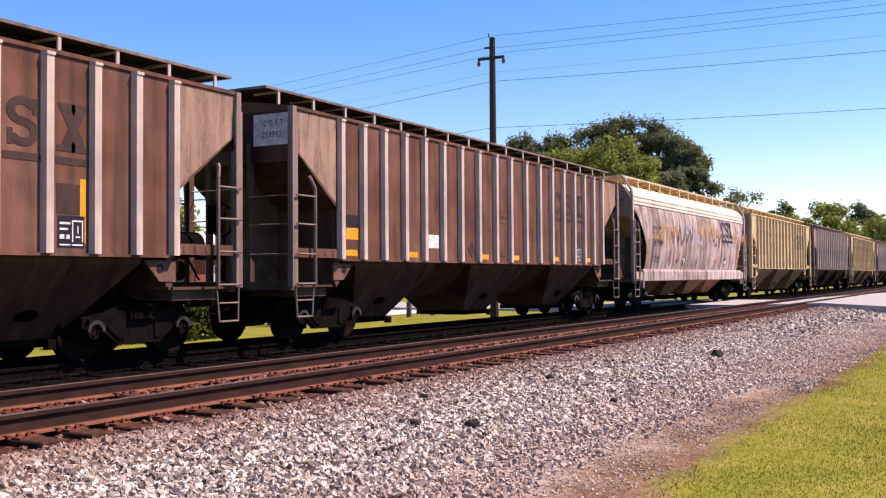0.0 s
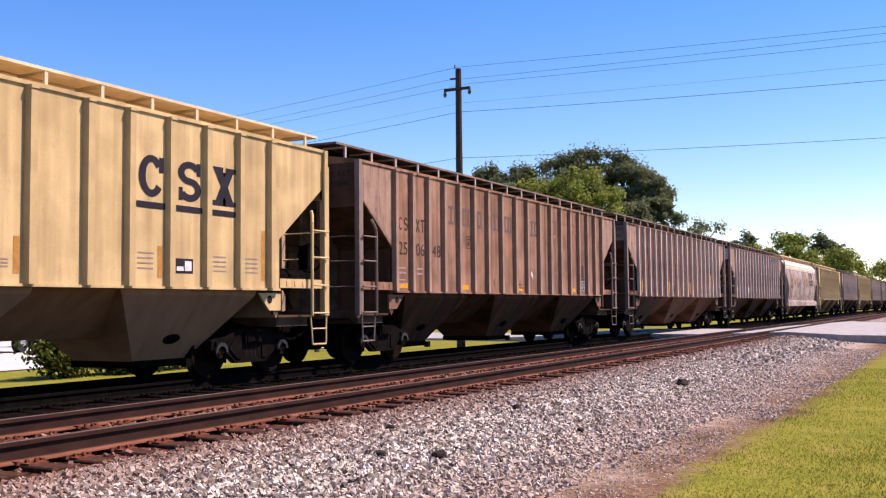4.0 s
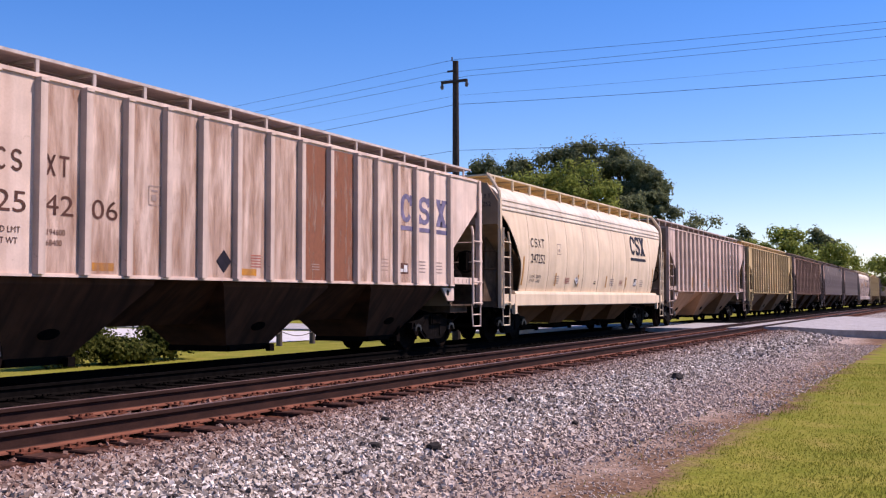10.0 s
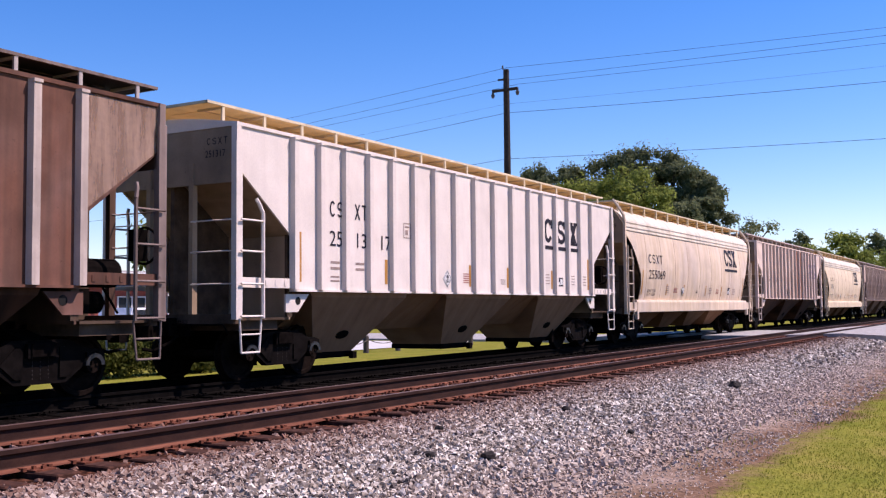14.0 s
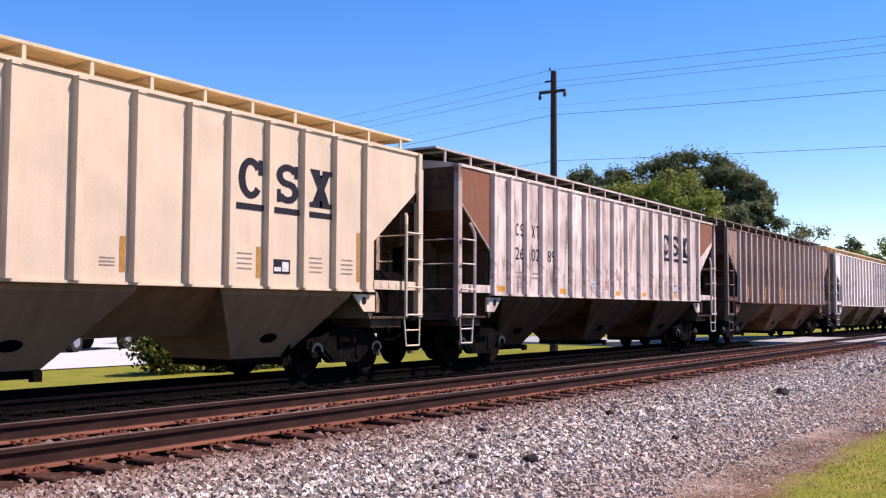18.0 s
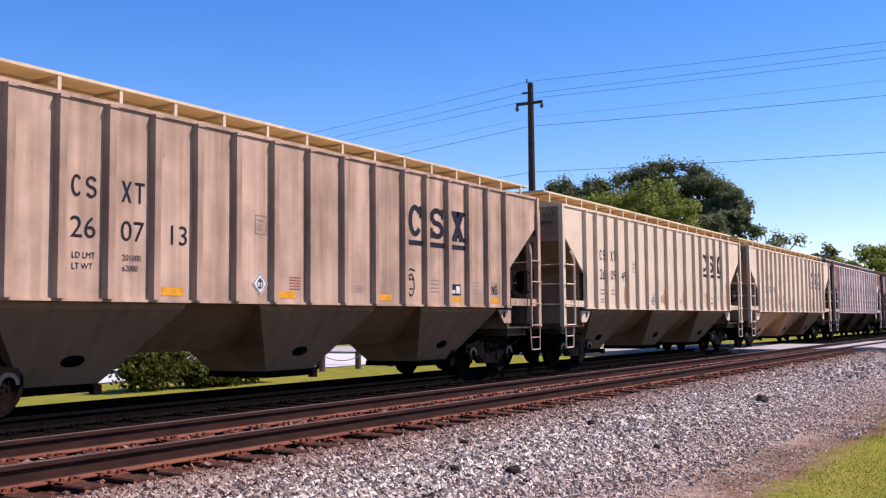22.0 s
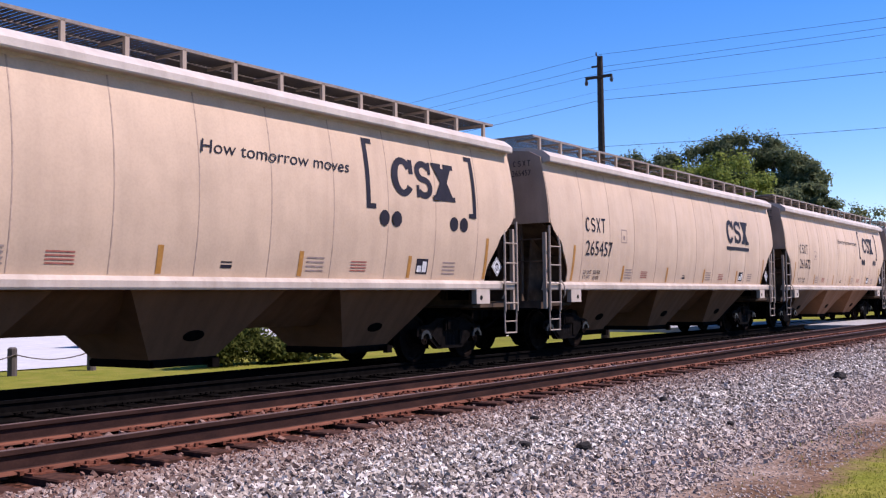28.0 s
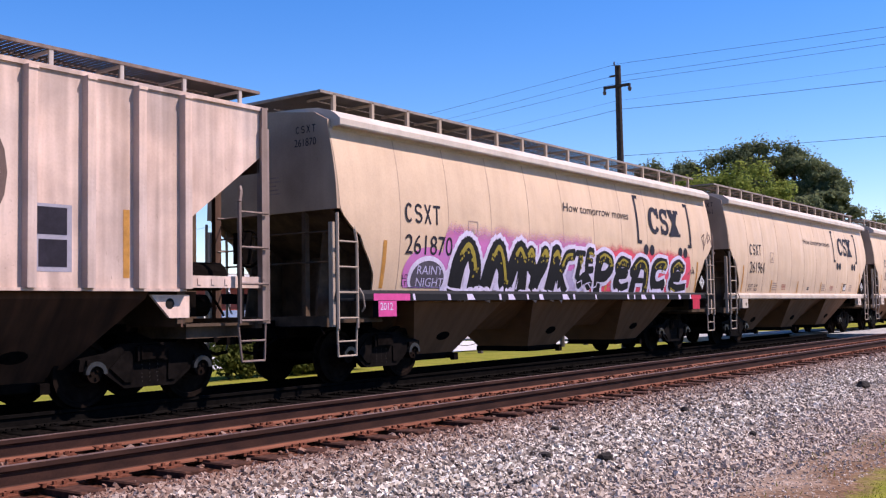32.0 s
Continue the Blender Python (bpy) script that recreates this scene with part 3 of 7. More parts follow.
def walkway_mesh(bm, half=RH):
    box(bm, -1.10, 1.10, -half + 0.25, half - 0.25, WALK_Z - 0.012, WALK_Z)
    for s in (-1, 1):
        a, b = sorted((s * (half - 0.25), s * (half + 0.28)))
        box(bm, -1.10, 1.10, a, b, WALK_Z - 0.012, WALK_Z)


def walkway_edge_mesh(bm, half=RH):
    for s in (-1, 1):
        box(bm, s * 1.12 - 0.02, s * 1.12 + 0.02, -half - 0.30, half + 0.30, WALK_Z - 0.02, WALK_Z + 0.025)
        box(bm, s * 0.54 - 0.015, s * 0.54 + 0.015, -half + 0.25, half - 0.25, WALK_Z - 0.02, WALK_Z + 0.02)
        box(bm, -1.12, 1.12, s * (half + 0.28) - 0.02, s * (half + 0.28) + 0.02, WALK_Z - 0.02, WALK_Z + 0.025)


def walkway_post_mesh(bm):
    box(bm, 1.095, 1.13, -0.03, 0.03, EAVE + 0.08, WALK_Z)
    box(bm, 0.55, 1.12, -0.02, 0.02, WALK_Z - 0.06, WALK_Z - 0.02)


def brake_cylinder_mesh(bm):
    rod(bm, (0.55, -RH + 0.35, 1.36), (0.55, -RH + 1.20, 1.36), 0.17, 14)
    rod(bm, (0.55, -RH + 0.20, 1.36), (0.55, -RH + 0.35, 1.36), 0.04, 8)


def air_tank_mesh(bm):
    rod(bm, (1.05, -RH + 0.50, 1.78), (1.05, -RH + 1.22, 1.78), 0.21, 16)
    for y in (0.50, 1.22):
        rod(bm, (1.05, -RH + y - 0.04, 1.78), (1.05, -RH + y + 0.04, 1.78), 0.15, 12)


def brake_pipe_mesh(bm):
    tube(bm, [(0.9, -RH + 0.25, 1.2), (0.95, -RH + 0.6, 1.6), (0.9, -RH + 1.0, 1.75), (0.7, -RH + 1.4, 1.5)], 0.02, 5)


def brake_valve_mesh(bm):
    box(bm, 0.7, 1.15, -RH + 1.0, -RH + 1.3, 1.2, 1.55)


def brake_wheel_mesh(bm):
    n = 22
    cx, cz, r = 1.08, 2.22, 0.28
    tube(bm, [(cx + r * math.cos(6.2832 * k / n), -RH - 0.10, cz + r * math.sin(6.2832 * k / n)) for k in range(n + 1)], 0.020, 5)
    for k in range(5):
        rod(bm, (cx, -RH - 0.06, cz), (cx + r * math.cos(1.2566 * k), -RH - 0.10, cz + r * math.sin(1.2566 * k)), 0.012, 4)
    box(bm, cx - 0.11, cx + 0.11, -RH - 0.06, -RH + 0.12, cz - 0.24, cz + 0.24)


def add_brake_gear(car, half):
    """Brake wheel, valve, tank and cylinder at the leading end."""
    at = pose(0, 0, 0, 0, 0, 180) @ Matrix.Diagonal((-1, 1, 1, 1)) @ pose(0, RH - half, 0)
    for nm, fnc in (("brake_cylinder", brake_cylinder_mesh), ("air_tank", air_tank_mesh), ("brake_pipe", brake_pipe_mesh), ("brake_valve", brake_valve_mesh), ("brake_wheel", brake_wheel_mesh)):
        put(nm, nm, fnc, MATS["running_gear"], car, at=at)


def add_end_gear(car, half, z_mat, travel, truck_y):
    """Couplers, trucks and rods, at both ends."""
    for a in (0, 180):
        s = 1 if a == 0 else -1
        base = pose(0, 0, 0, 0, 0, a) @ pose(0, -half, 0)
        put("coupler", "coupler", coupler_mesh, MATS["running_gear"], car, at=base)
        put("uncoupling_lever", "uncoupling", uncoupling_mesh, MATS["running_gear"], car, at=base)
    for y in (-truck_y, truck_y):
        add_truck(car, y, travel)


def placard_signs(plac):
    """A dark diamond outline and an upright symbol on the pale diamond."""
    shapes = []
    corners = [(0, -0.18), (0.18, 0), (0, 0.18), (-0.18, 0)]
    for a, b in zip(corners, corners[1:] + corners[:1]):
        k = 0.90
        shapes.append([a, b, (b[0] * k, b[1] * k), (a[0] * k, a[1] * k)])
    shapes += [rect(-0.012, -0.08, 0.012, 0.09), rect(-0.05, 0.03, 0.05, 0.05), rect(-0.05, -0.08, 0.05, -0.062)] + ring(0, 0, 0.075, 0.075, 0.014, 0.014)
    decal("placard_symbol", on_side(flat_shape(shapes, MATS["ink"], "placard_symbol"), 0, 0, lambda z: 0.006, 0.003), plac)["kind"] = "stuff"


def end_marks(car, number, mat, y, x0, z_mark, z_num, h):
    """The mark and the number on the car's end sheet."""
    me = text_mesh(number, h, mat, 0.92)
    for v in me.vertices:
        v.co = Vector((x0 + v.co.x, y, z_num + v.co.y))
    decal("lettering", me, car)
    shapes = [[(u + 0.125 * j, v) for u, v in o] for j in range(4) for o in mark_shape(j, 0.085, h)]
    me = flat_shape(shapes, mat, "reporting_mark")
    for v in me.vertices:
        v.co = Vector((x0 + 0.04 + v.co.x, y, z_mark + v.co.y))
    decal("reporting_mark", me, car)["kind"] = "stuff"


def bars(car, mat, rows, profile, label="", name="stencil"):
    """Small print as plain bars: rows of (y, z, width, height)."""
    decal(name, on_side(flat_shape([rect(0 + y, z, y + w, z + h) for y, z, w, h in rows], mat, name), 0, 0, profile, 0.005), car, label)["kind"] = "stuff"


def ribbed_car(spec, travel):
    paint, walk_mat, post_mat = spec["paint"], spec["walk"], spec["posts"]
    rib_mat = spec.get("ribs", paint)
    car = thing("covered_hopper_car", spec["label"], "freight car", "cars of the train")
    put("hopper", "center_sill", center_sill_mesh, MATS["running_gear"], car).name = "center_sill"
    for a in (0, 180):
        m = pose(0, 0, 0, 0, 0, a)
        put("side_wall", "ribbed_side", ribbed_side, paint, car, at=m)
        put("side_sill", "side_sill", side_sill_mesh, spec.get("sill", paint), car, at=m)
        # end sheets take the darker end paint, with shade put into its colour
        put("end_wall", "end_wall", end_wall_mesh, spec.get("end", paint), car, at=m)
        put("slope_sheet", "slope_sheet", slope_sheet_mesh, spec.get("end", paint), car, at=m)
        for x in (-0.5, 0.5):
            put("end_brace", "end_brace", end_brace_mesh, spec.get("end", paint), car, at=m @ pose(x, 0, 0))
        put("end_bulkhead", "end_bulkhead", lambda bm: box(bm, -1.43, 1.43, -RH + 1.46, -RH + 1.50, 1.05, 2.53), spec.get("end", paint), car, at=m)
        # dark plate added to block the sky seen below the slope sheet
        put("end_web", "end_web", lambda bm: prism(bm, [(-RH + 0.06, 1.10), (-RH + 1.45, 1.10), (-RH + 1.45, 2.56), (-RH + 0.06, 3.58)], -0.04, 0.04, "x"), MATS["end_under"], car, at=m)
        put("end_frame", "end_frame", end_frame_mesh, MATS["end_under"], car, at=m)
        for fy in (1, -1):
            mm = m @ Matrix.Diagonal((1, fy, 1, 1))
            if fy == -1:
                mm = Matrix.Diagonal((-1 if a else 1, -1 if not a else 1, 1, 1))
            put("corner_post", f"corner_post/{fy}", corner_post_mesh, post_mat, car, at=mm)
            lad = put("ladder", f"ladder/{fy}", side_ladder_mesh, post_mat, car, at=mm)
            for z in (1.12, 1.66, 2.20, 2.72):
                put("rung", f"rung/{fy}", rung_mesh, post_mat, lad, at=pose(0, 0, z))
            put("stirrup", f"stirrup/{fy}", stirrup_mesh, post_mat, lad)
            for z in (1.66, 2.20, 2.72):
                put("grab_iron", f"grab_iron/{fy}", grab_iron_mesh, post_mat, car, at=mm @ pose(0, 0, z))
            jp = put("jack_plate", f"jack_plate/{fy}", jack_plate_mesh, post_mat if not spec.get("dark") else paint, car, at=mm)
            put("jack_hole", f"jack_hole/{fy}", jack_hole_mesh, MATS["black"], jp)
        for y in EVEN_RIBS if spec.get("dark") else RIBS:
            put("rib", "rib", rib_mesh, rib_mat, car, at=pose(0, y, 0, 0, 0, a))
    put("roof", "roof", roof_mesh, paint, car)
    for k in range(4):
        put("hatch_cover", "hatch", hatch_mesh, paint, car, at=pose(0, -5.85 + 3.9 * k, EAVE + 0.19))
    deck = put("walkway", "walkway", walkway_mesh, walk_mat, car)
    put("walkway_edge", "walkway_edge", walkway_edge_mesh, spec.get("rim", spec.get("edge", post_mat)), deck)
    n = 16
    for a in (0, 180):
        for k in range(n + 1):
            y = -RH + 0.1 + (RL - 0.2) * k / n
            put("walkway_post", "walkway_post", walkway_post_mesh, spec.get("edge", post_mat), deck, at=pose(0, y, 0, 0, 0, a) if not a else pose(0, y, 0, 0, 0, a))
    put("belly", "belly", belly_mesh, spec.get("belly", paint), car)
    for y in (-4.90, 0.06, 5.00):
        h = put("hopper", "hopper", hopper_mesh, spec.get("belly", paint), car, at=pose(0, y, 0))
        put("gate", "gate", hopper_gate_mesh, MATS["running_gear"], h)
        for sx in (0, 180):
            put("poke_hole", "poke_hole", poke_hole_mesh, MATS["running_gear"], h, at=pose(0, 0, 0, 0, 0, sx))
    add_brake_gear(car, RH)
    add_end_gear(car, RH, paint, travel, 6.95)
    ribbed_marks(car, spec)
    return car


def ribbed_marks(car, spec):
    ink = spec.get("ink", MATS["ink"])
    P = ribbed_profile
    ribs = EVEN_RIBS if spec.get("dark") else RIBS
    # the reporting mark: plain blocks, one pair to a panel
    if spec.get("number") and spec.get("side_number", True):
        num = spec["number"]
        first = 1 + spec.get("shift", 0)
        off = spec.get("set_in", 0.02 if spec.get("dark") else 0.36)
        ys = [ribs[first + k] + off + 0.035 * (k - 1) for k in range(3)]
        for k, y in enumerate(ys):
            pair = num[2 * k:2 * k + 2]
            if pair.strip():
                decal("lettering", on_side(text_mesh(pair, 0.29, ink, spec.get("wide", 1.08)), y - 0.02, 2.41, P), car)
        shapes = []
        for k, y in enumerate(ys[:2]):
            for j in (0, 1):
                shapes += [[(y + 0.24 * j + u, 2.96 + v) for u, v in o] for o in mark_shape(2 * k + j, 0.18, 0.30)]
        decal("reporting_mark", on_side(flat_shape(shapes, ink, "reporting_mark"), 0, 0, P), car)["kind"] = "stuff"
        if spec.get("load"):
            for k, words in enumerate((("LD LMT", "LT WT"), (spec["load"], spec["tare"]))):
                for z, w in zip((2.13, 1.98), words):
                    decal("lettering", on_side(text_mesh(w, 0.085, ink, 0.95), ys[k] + 0.02, z, P), car)
        else:
            bars(car, MATS["faint_mark"], [(ys[k] + 0.02, z, 0.30, 0.045) for k in (0, 1) for z in (2.08, 1.97)] + [(ys[0] + 0.02, 1.74, 0.28, 0.03), (ys[0] + 0.02, 1.82, 0.28, 0.03)], P)
    if spec.get("emblem", True):
        eink = spec.get("emblem_ink", ink)
        for k in range(3):
            at = 12 + spec.get("emblem_shift", 0) + k
            y = ribs[at] + 0.21
            w = (ribs[at + 1] if at + 1 < len(ribs) else ribs[at] + 0.88) - ribs[at] - 0.32
            h = 0.66
            shapes = [[(y + u, 2.98 + v) for u, v in o] for o in emblem(k, w, h)] + [rect(y - 0.05, 2.80, y + w + 0.05, 2.90)]
            decal("emblem", on_side(flat_shape(shapes, eink, "emblem"), 0, 0, P), car)["kind"] = "stuff"
    if spec.get("stripe"):
        for k in spec.get("stripes", (0, 4, 8, 10, 13, 16)):
            y = ribs[k] + 0.14 if k == 0 else ribs[k] - 0.24
            if spec.get("stripe_flat"):
                shape = [rect(ribs[k] + 0.17, SILL + 0.07, ribs[k] + 0.60, SILL + 0.19)]
            else:
                z1 = 2.62 if k in (0, 15, 16) else 2.22
                shape = rect_rows(y, 1.72, y + 0.10, z1, 2)
            decal("reflector", on_side(flat_shape(shape, spec["stripe"], "reflector"), 0, 0, P, 0.004), car, "reflective strip")
    if not spec.get("dark"):
        bars(car, ink, [(ribs[13] + 0.16, 1.80, 0.42, 0.24)], P, "dark consolidated stencil panel")
        bars(car, MATS["white_mark"], [(ribs[13] + 0.19, 1.84, 0.16, 0.07), (ribs[13] + 0.38, 1.84, 0.16, 0.16)], lambda z: 1.503)
        bars(car, MATS["faint_mark"], [(ribs[k] + 0.2, z, 0.34, 0.022) for k in (12, 14, 15) for z in (1.85, 1.93, 2.01, 2.09)], P)
    dm = spec.get("diamond", MATS["white_mark"])
    plac = put("placard", "placard", placard_mesh, dm, car, at=pose(1.501, 7.00 - RH, 1.88))
    if not spec.get("dark"):
        placard_signs(plac)
    box_ink = MATS["ink_brown"] if spec.get("dark") else MATS["faint_mark"]
    bx = spec.get("box_panel", 4)
    frame_lines = lambda u, z, w, h: [(u, z, w, 0.016), (u, z + h, w, 0.016), (u, z, 0.016, h), (u + w - 0.016, z, 0.016, h)]
    bars(car, box_ink, frame_lines(ribs[bx] + 0.48, 2.70, 0.28, 0.30) + [(ribs[bx] + 0.55, 2.77, 0.10, 0.10), (ribs[bx] + 0.54, 2.92, 0.16, 0.03)], P)
    if spec.get("dark"):
        if not spec.get("family"):
            bars(car, box_ink, frame_lines(8.52 - RH, 2.56, 0.58, 0.30) + [(8.6 - RH, 2.70, 0.2, 0.06), (8.86 - RH, 2.70, 0.16, 0.06)], P)
        bars(car, box_ink, [(ribs[8] + 0.18, 1.72, 0.42, 0.035), (ribs[8] + 0.18, 1.81, 0.30, 0.03)], P)
        if not spec.get("circle"):
            u = ribs[14] + 0.20
            bars(car, MATS["ink"], [(u, 1.66, 0.46, 0.44)], P, "dark consolidated stencil panel")
            bars(car, MATS["ink_brown"], [(u - 0.02, 2.12, 0.40, 0.42)], P, "dark overpainted patch")
            bars(car, MATS["white_mark"], [(u + 0.03, 1.69, 0.18, 0.02), (u + 0.24, 1.69, 0.19, 0.02), (u + 0.03, 1.78, 0.08, 0.06), (u + 0.14, 1.78, 0.06, 0.06), (u + 0.03, 1.90, 0.14, 0.03),
                                           (u + 0.03, 1.98, 0.18, 0.03), (u + 0.24, 1.74, 0.02, 0.30), (u + 0.41, 1.74, 0.02, 0.30), (u + 0.26, 2.02, 0.15, 0.02), (u + 0.30, 1.80, 0.08, 0.02), (u + 0.33, 1.86, 0.02, 0.10)], lambda z: P(z) + 0.004)
    else:
        bars(car, MATS["red_mark"], [(7.74 - RH, 1.80 + 0.05 * j, 0.30, 0.022) for j in range(5)], P)
        bars(car, MATS["faint_mark"], [(9.66 - RH, 1.80 + 0.05 * j, 0.26, 0.02) for j in range(3)], P)
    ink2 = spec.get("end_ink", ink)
    if spec.get("dark") and not spec.get("circle"):
        for sy in (-1, 1):
            u = lambda d: sy * (RH - d)
            add_shape(car, "dust_stain", [[(u(0.04), 3.62), (u(1.36), 2.66), (u(1.36), 4.27), (u(0.04), 4.27)]], MATS["dust"], P, 0.004, "pale dust on the corner sheet")
    if spec.get("end_patch"):
        me = flat_shape([rect(0.60, 3.66, 1.50, 4.24)], MATS[spec.get("patch_paint", "white_mark")], "patch")
        for v in me.vertices:
            v.co = Vector((v.co.x, -RH + 0.014, v.co.y))
        decal("patch", me, car, "pale painted patch")
    if spec.get("number"):
        end_marks(car, spec["number"], ink2, -RH + 0.008, 0.80, 4.01, 3.80, 0.115)


# ---------------------------------------------------------------- smooth-sided covered hoppers
def profile_from(pts):
    """x of the car's side at a height, gliding through (z, x) pairs from the bottom up."""
    def f(z):
        if z <= pts[0][0]:
            return pts[0][1]
        for (z0, x0), (z1, x1) in zip(pts, pts[1:]):
            if z <= z1:
                return x0 + (x1 - x0) * (z - z0) / (z1 - z0)
        return pts[-1][1]
    return f


def arc_pts(z0, z1, x_end, bulge, n=12, top_x=None):
    out = []
    for k in range(n + 1):
        s = k / n
        base = x_end if top_x is None else x_end + (top_x - x_end) * s
        out.append((z0 + (z1 - z0) * s, base + bulge * 4 * s * (1 - s)))
    return out


CL = 16.90
CFP = arc_pts(1.44, 3.72, 1.44, 0.135, 12, 1.47)
cf_profile = profile_from(CFP)
TL = 16.22
TRP = arc_pts(1.56, 4.29, 1.435, 0.180, 16, 1.405)
tr_profile = profile_from(TRP)


CF_SEAMS = [k * 1.62 - 6.48 for k in range(9)]
TR_SEAMS = [1.70 + 1.45 * k - TL / 2 for k in range(10)]


def cut_line(pts):
    def f(z):
        if z <= pts[0][0]:
            return pts[0][1]
        for (z0, y0), (z1, y1) in zip(pts, pts[1:]):
            if z <= z1:
                return y0 + (y1 - y0) * (z - z0) / (z1 - z0)
        return pts[-1][1]
    return f


cf_cut = cut_line(((1.44, 1.45), (2.0, 1.42), (2.3, 1.34), (2.8, 0.95), (3.28, 0.54), (3.68, 0.06)))
tr_cut = cut_line(((1.56, 1.06), (1.85, 1.04), (2.05, 0.92), (2.28, 0.74), (2.50, 0.62), (2.62, 0.42), (2.80, 0.20), (2.95, 0.10), (3.62, 0.07), (4.29, 0.05)))


def curved_side(bm, prof, cut, length, z0, z1, seams, nz=26, ny=132):
    """A bowed side sheet, drawn in a little along each weld."""
    half = length / 2
    zs = [z0 + (z1 - z0) * k / nz for k in range(nz + 1)]
    us = [k / ny for k in range(ny + 1)]

    def place(u, z, off):
        y = (-half + cut(z)) * (1 - u) + (half - cut(z)) * u
        near = min(abs(y - q) for q in seams)
        arch_ = math.sin(math.pi * (z - z0) / (z1 - z0))
        return (prof(z) + off - 0.016 * arch_ * math.exp(-(near / 0.16) ** 2), y, z)
    for off in (0.0, -0.03):
        grid_sheet(bm, us, zs, lambda u, z: place(u, z, off))
    bmesh.ops.recalc_face_normals(bm, faces=bm.faces[:])


def cf_side_mesh(bm):
    curved_side(bm, cf_profile, cf_cut, CL, 1.44, 3.72, CF_SEAMS)


def tr_side_mesh(bm):
    curved_side(bm, tr_profile, tr_cut, TL, 1.56, 4.29, TR_SEAMS)


def cf_roof_mesh(bm):
    prof = [(1.47, 3.72), (1.50, 3.72), (1.50, 3.76), (1.475, 3.77), (1.47, 3.83), (1.495, 3.84), (1.49, 3.89), (1.46, 3.90), (1.455, 3.98),
            (1.475, 3.99), (1.46, 4.05), (1.40, 4.14), (1.25, 4.30), (1.0, 4.44), (0.6, 4.55), (0, 4.60)]
    prism(bm, prof + [(-x, z) for x, z in reversed(prof[:-1])], -CL / 2 + 0.10, CL / 2 - 0.10, "y")


def tr_roof_mesh(bm):
    prof = [(1.42, 4.26), (1.44, 4.305), (1.585, 4.305), (1.60, 4.33), (1.60, 4.43), (1.55, 4.475), (1.40, 4.58), (1.1, 4.66), (0.6, 4.70), (0, 4.72)]
    prism(bm, prof + [(-x, z) for x, z in reversed(prof[:-1])], -TL / 2 + 0.12, TL / 2 - 0.12, "y")


def smooth_end_mesh(bm, length, ztop, zeave, zlow, prof):
    half = length / 2
    zs = [zlow + (zeave - zlow) * k / 8 for k in range(9)]
    right = [(prof(z) - 0.006, z) for z in zs]
    prism(bm, right + [(1.1, ztop - 0.14), (0, ztop), (-1.1, ztop - 0.14)] + [(-x, z) for x, z in reversed(right)], -half + 0.03, -half + 0.10, "y")


def smooth_slope_mesh(bm, length, zlow):
    half = length / 2
    prism(bm, [(-half + 0.06, zlow), (-half + 0.06, zlow + 0.06), (-half + 0.10 + (zlow - 1.46) * 1.6, 1.50), (-half + 0.06 + (zlow - 1.46) * 1.6, 1.46)], -1.40, 1.40, "x")


def smooth_brace_mesh(bm, length, zlow):
    box(bm, -0.04, 0.04, -length / 2 + 0.06, -length / 2 + 0.16, 1.1, zlow)


def smooth_platform_mesh(bm, length):
    half = length / 2
    prism(bm, [(-half - 0.03, 0.98), (-half + 0.12, 0.98), (-half + 0.14, 1.04), (-half + 1.4, 1.04), (-half + 1.4, 1.09), (-half + 0.12, 1.16), (-half - 0.03, 1.16)], -1.38, 1.38, "x")


def cf_end_mesh(bm):
    smooth_end_mesh(bm, CL, 4.60, 3.9, 3.30, cf_profile)


def tr_end_mesh(bm):
    smooth_end_mesh(bm, TL, 4.71, 4.42, 2.92, tr_profile)


def cf_sill_mesh(bm):
    h = CL / 2
    prism(bm, [(1.40, 1.02), (1.56, 1.02), (1.575, 1.04), (1.575, 1.36), (1.54, 1.44), (1.40, 1.45)], -h + 0.95, h - 0.95, "y")
    for s in (-1, 1):
        a, b = sorted((s * (h - 0.08), s * (h - 0.93)))
        box(bm, 1.44, 1.57, a, b, 1.05, 1.36)
        a, b = sorted((s * (h - 0.85), s * (h - 1.00)))
        box(bm, 1.50, 1.60, a, b, 0.80, 1.10)


def tr_sill_mesh(bm):
    h = TL / 2
    prism(bm, [(1.36, 1.40), (1.555, 1.40), (1.57, 1.43), (1.57, 1.52), (1.50, 1.585), (1.40, 1.585)], -h + 0.05, h - 0.05, "y")
    for s in (-1, 1):
        a, b = sorted((s * (h - 1.06), s * (h - 1.55)))
        box(bm, 1.46, 1.58, a, b, 1.12, 1.41)


def cf_post_mesh(bm):
    h = CL / 2
    box(bm, 1.47, 1.55, -h - 0.05, -h + 0.07, 0.98, 4.0)
    tube(bm, [(1.51, -h + 0.01, 3.98), (1.48, -h + 0.02, 4.2), (1.20, -h + 0.06, 4.62), (1.1, -h + 0.06, 4.72)], 0.05, 6)


def smooth_ladder(bm, half, top):
    y0, y1 = -half + 0.02, -half + 0.50
    tube(bm, [(1.60, y1, 0.95), (1.60, y1, top - 0.45), (1.56, y1 - 0.05, top - 0.1)], 0.026, 6)
    rod(bm, (1.60, y0, 0.95), (1.60, y0, top), 0.03, 6)


def smooth_rung(bm, half):
    rod(bm, (1.61, -half + 0.02, 0), (1.61, -half + 0.50, 0), 0.018, 6)


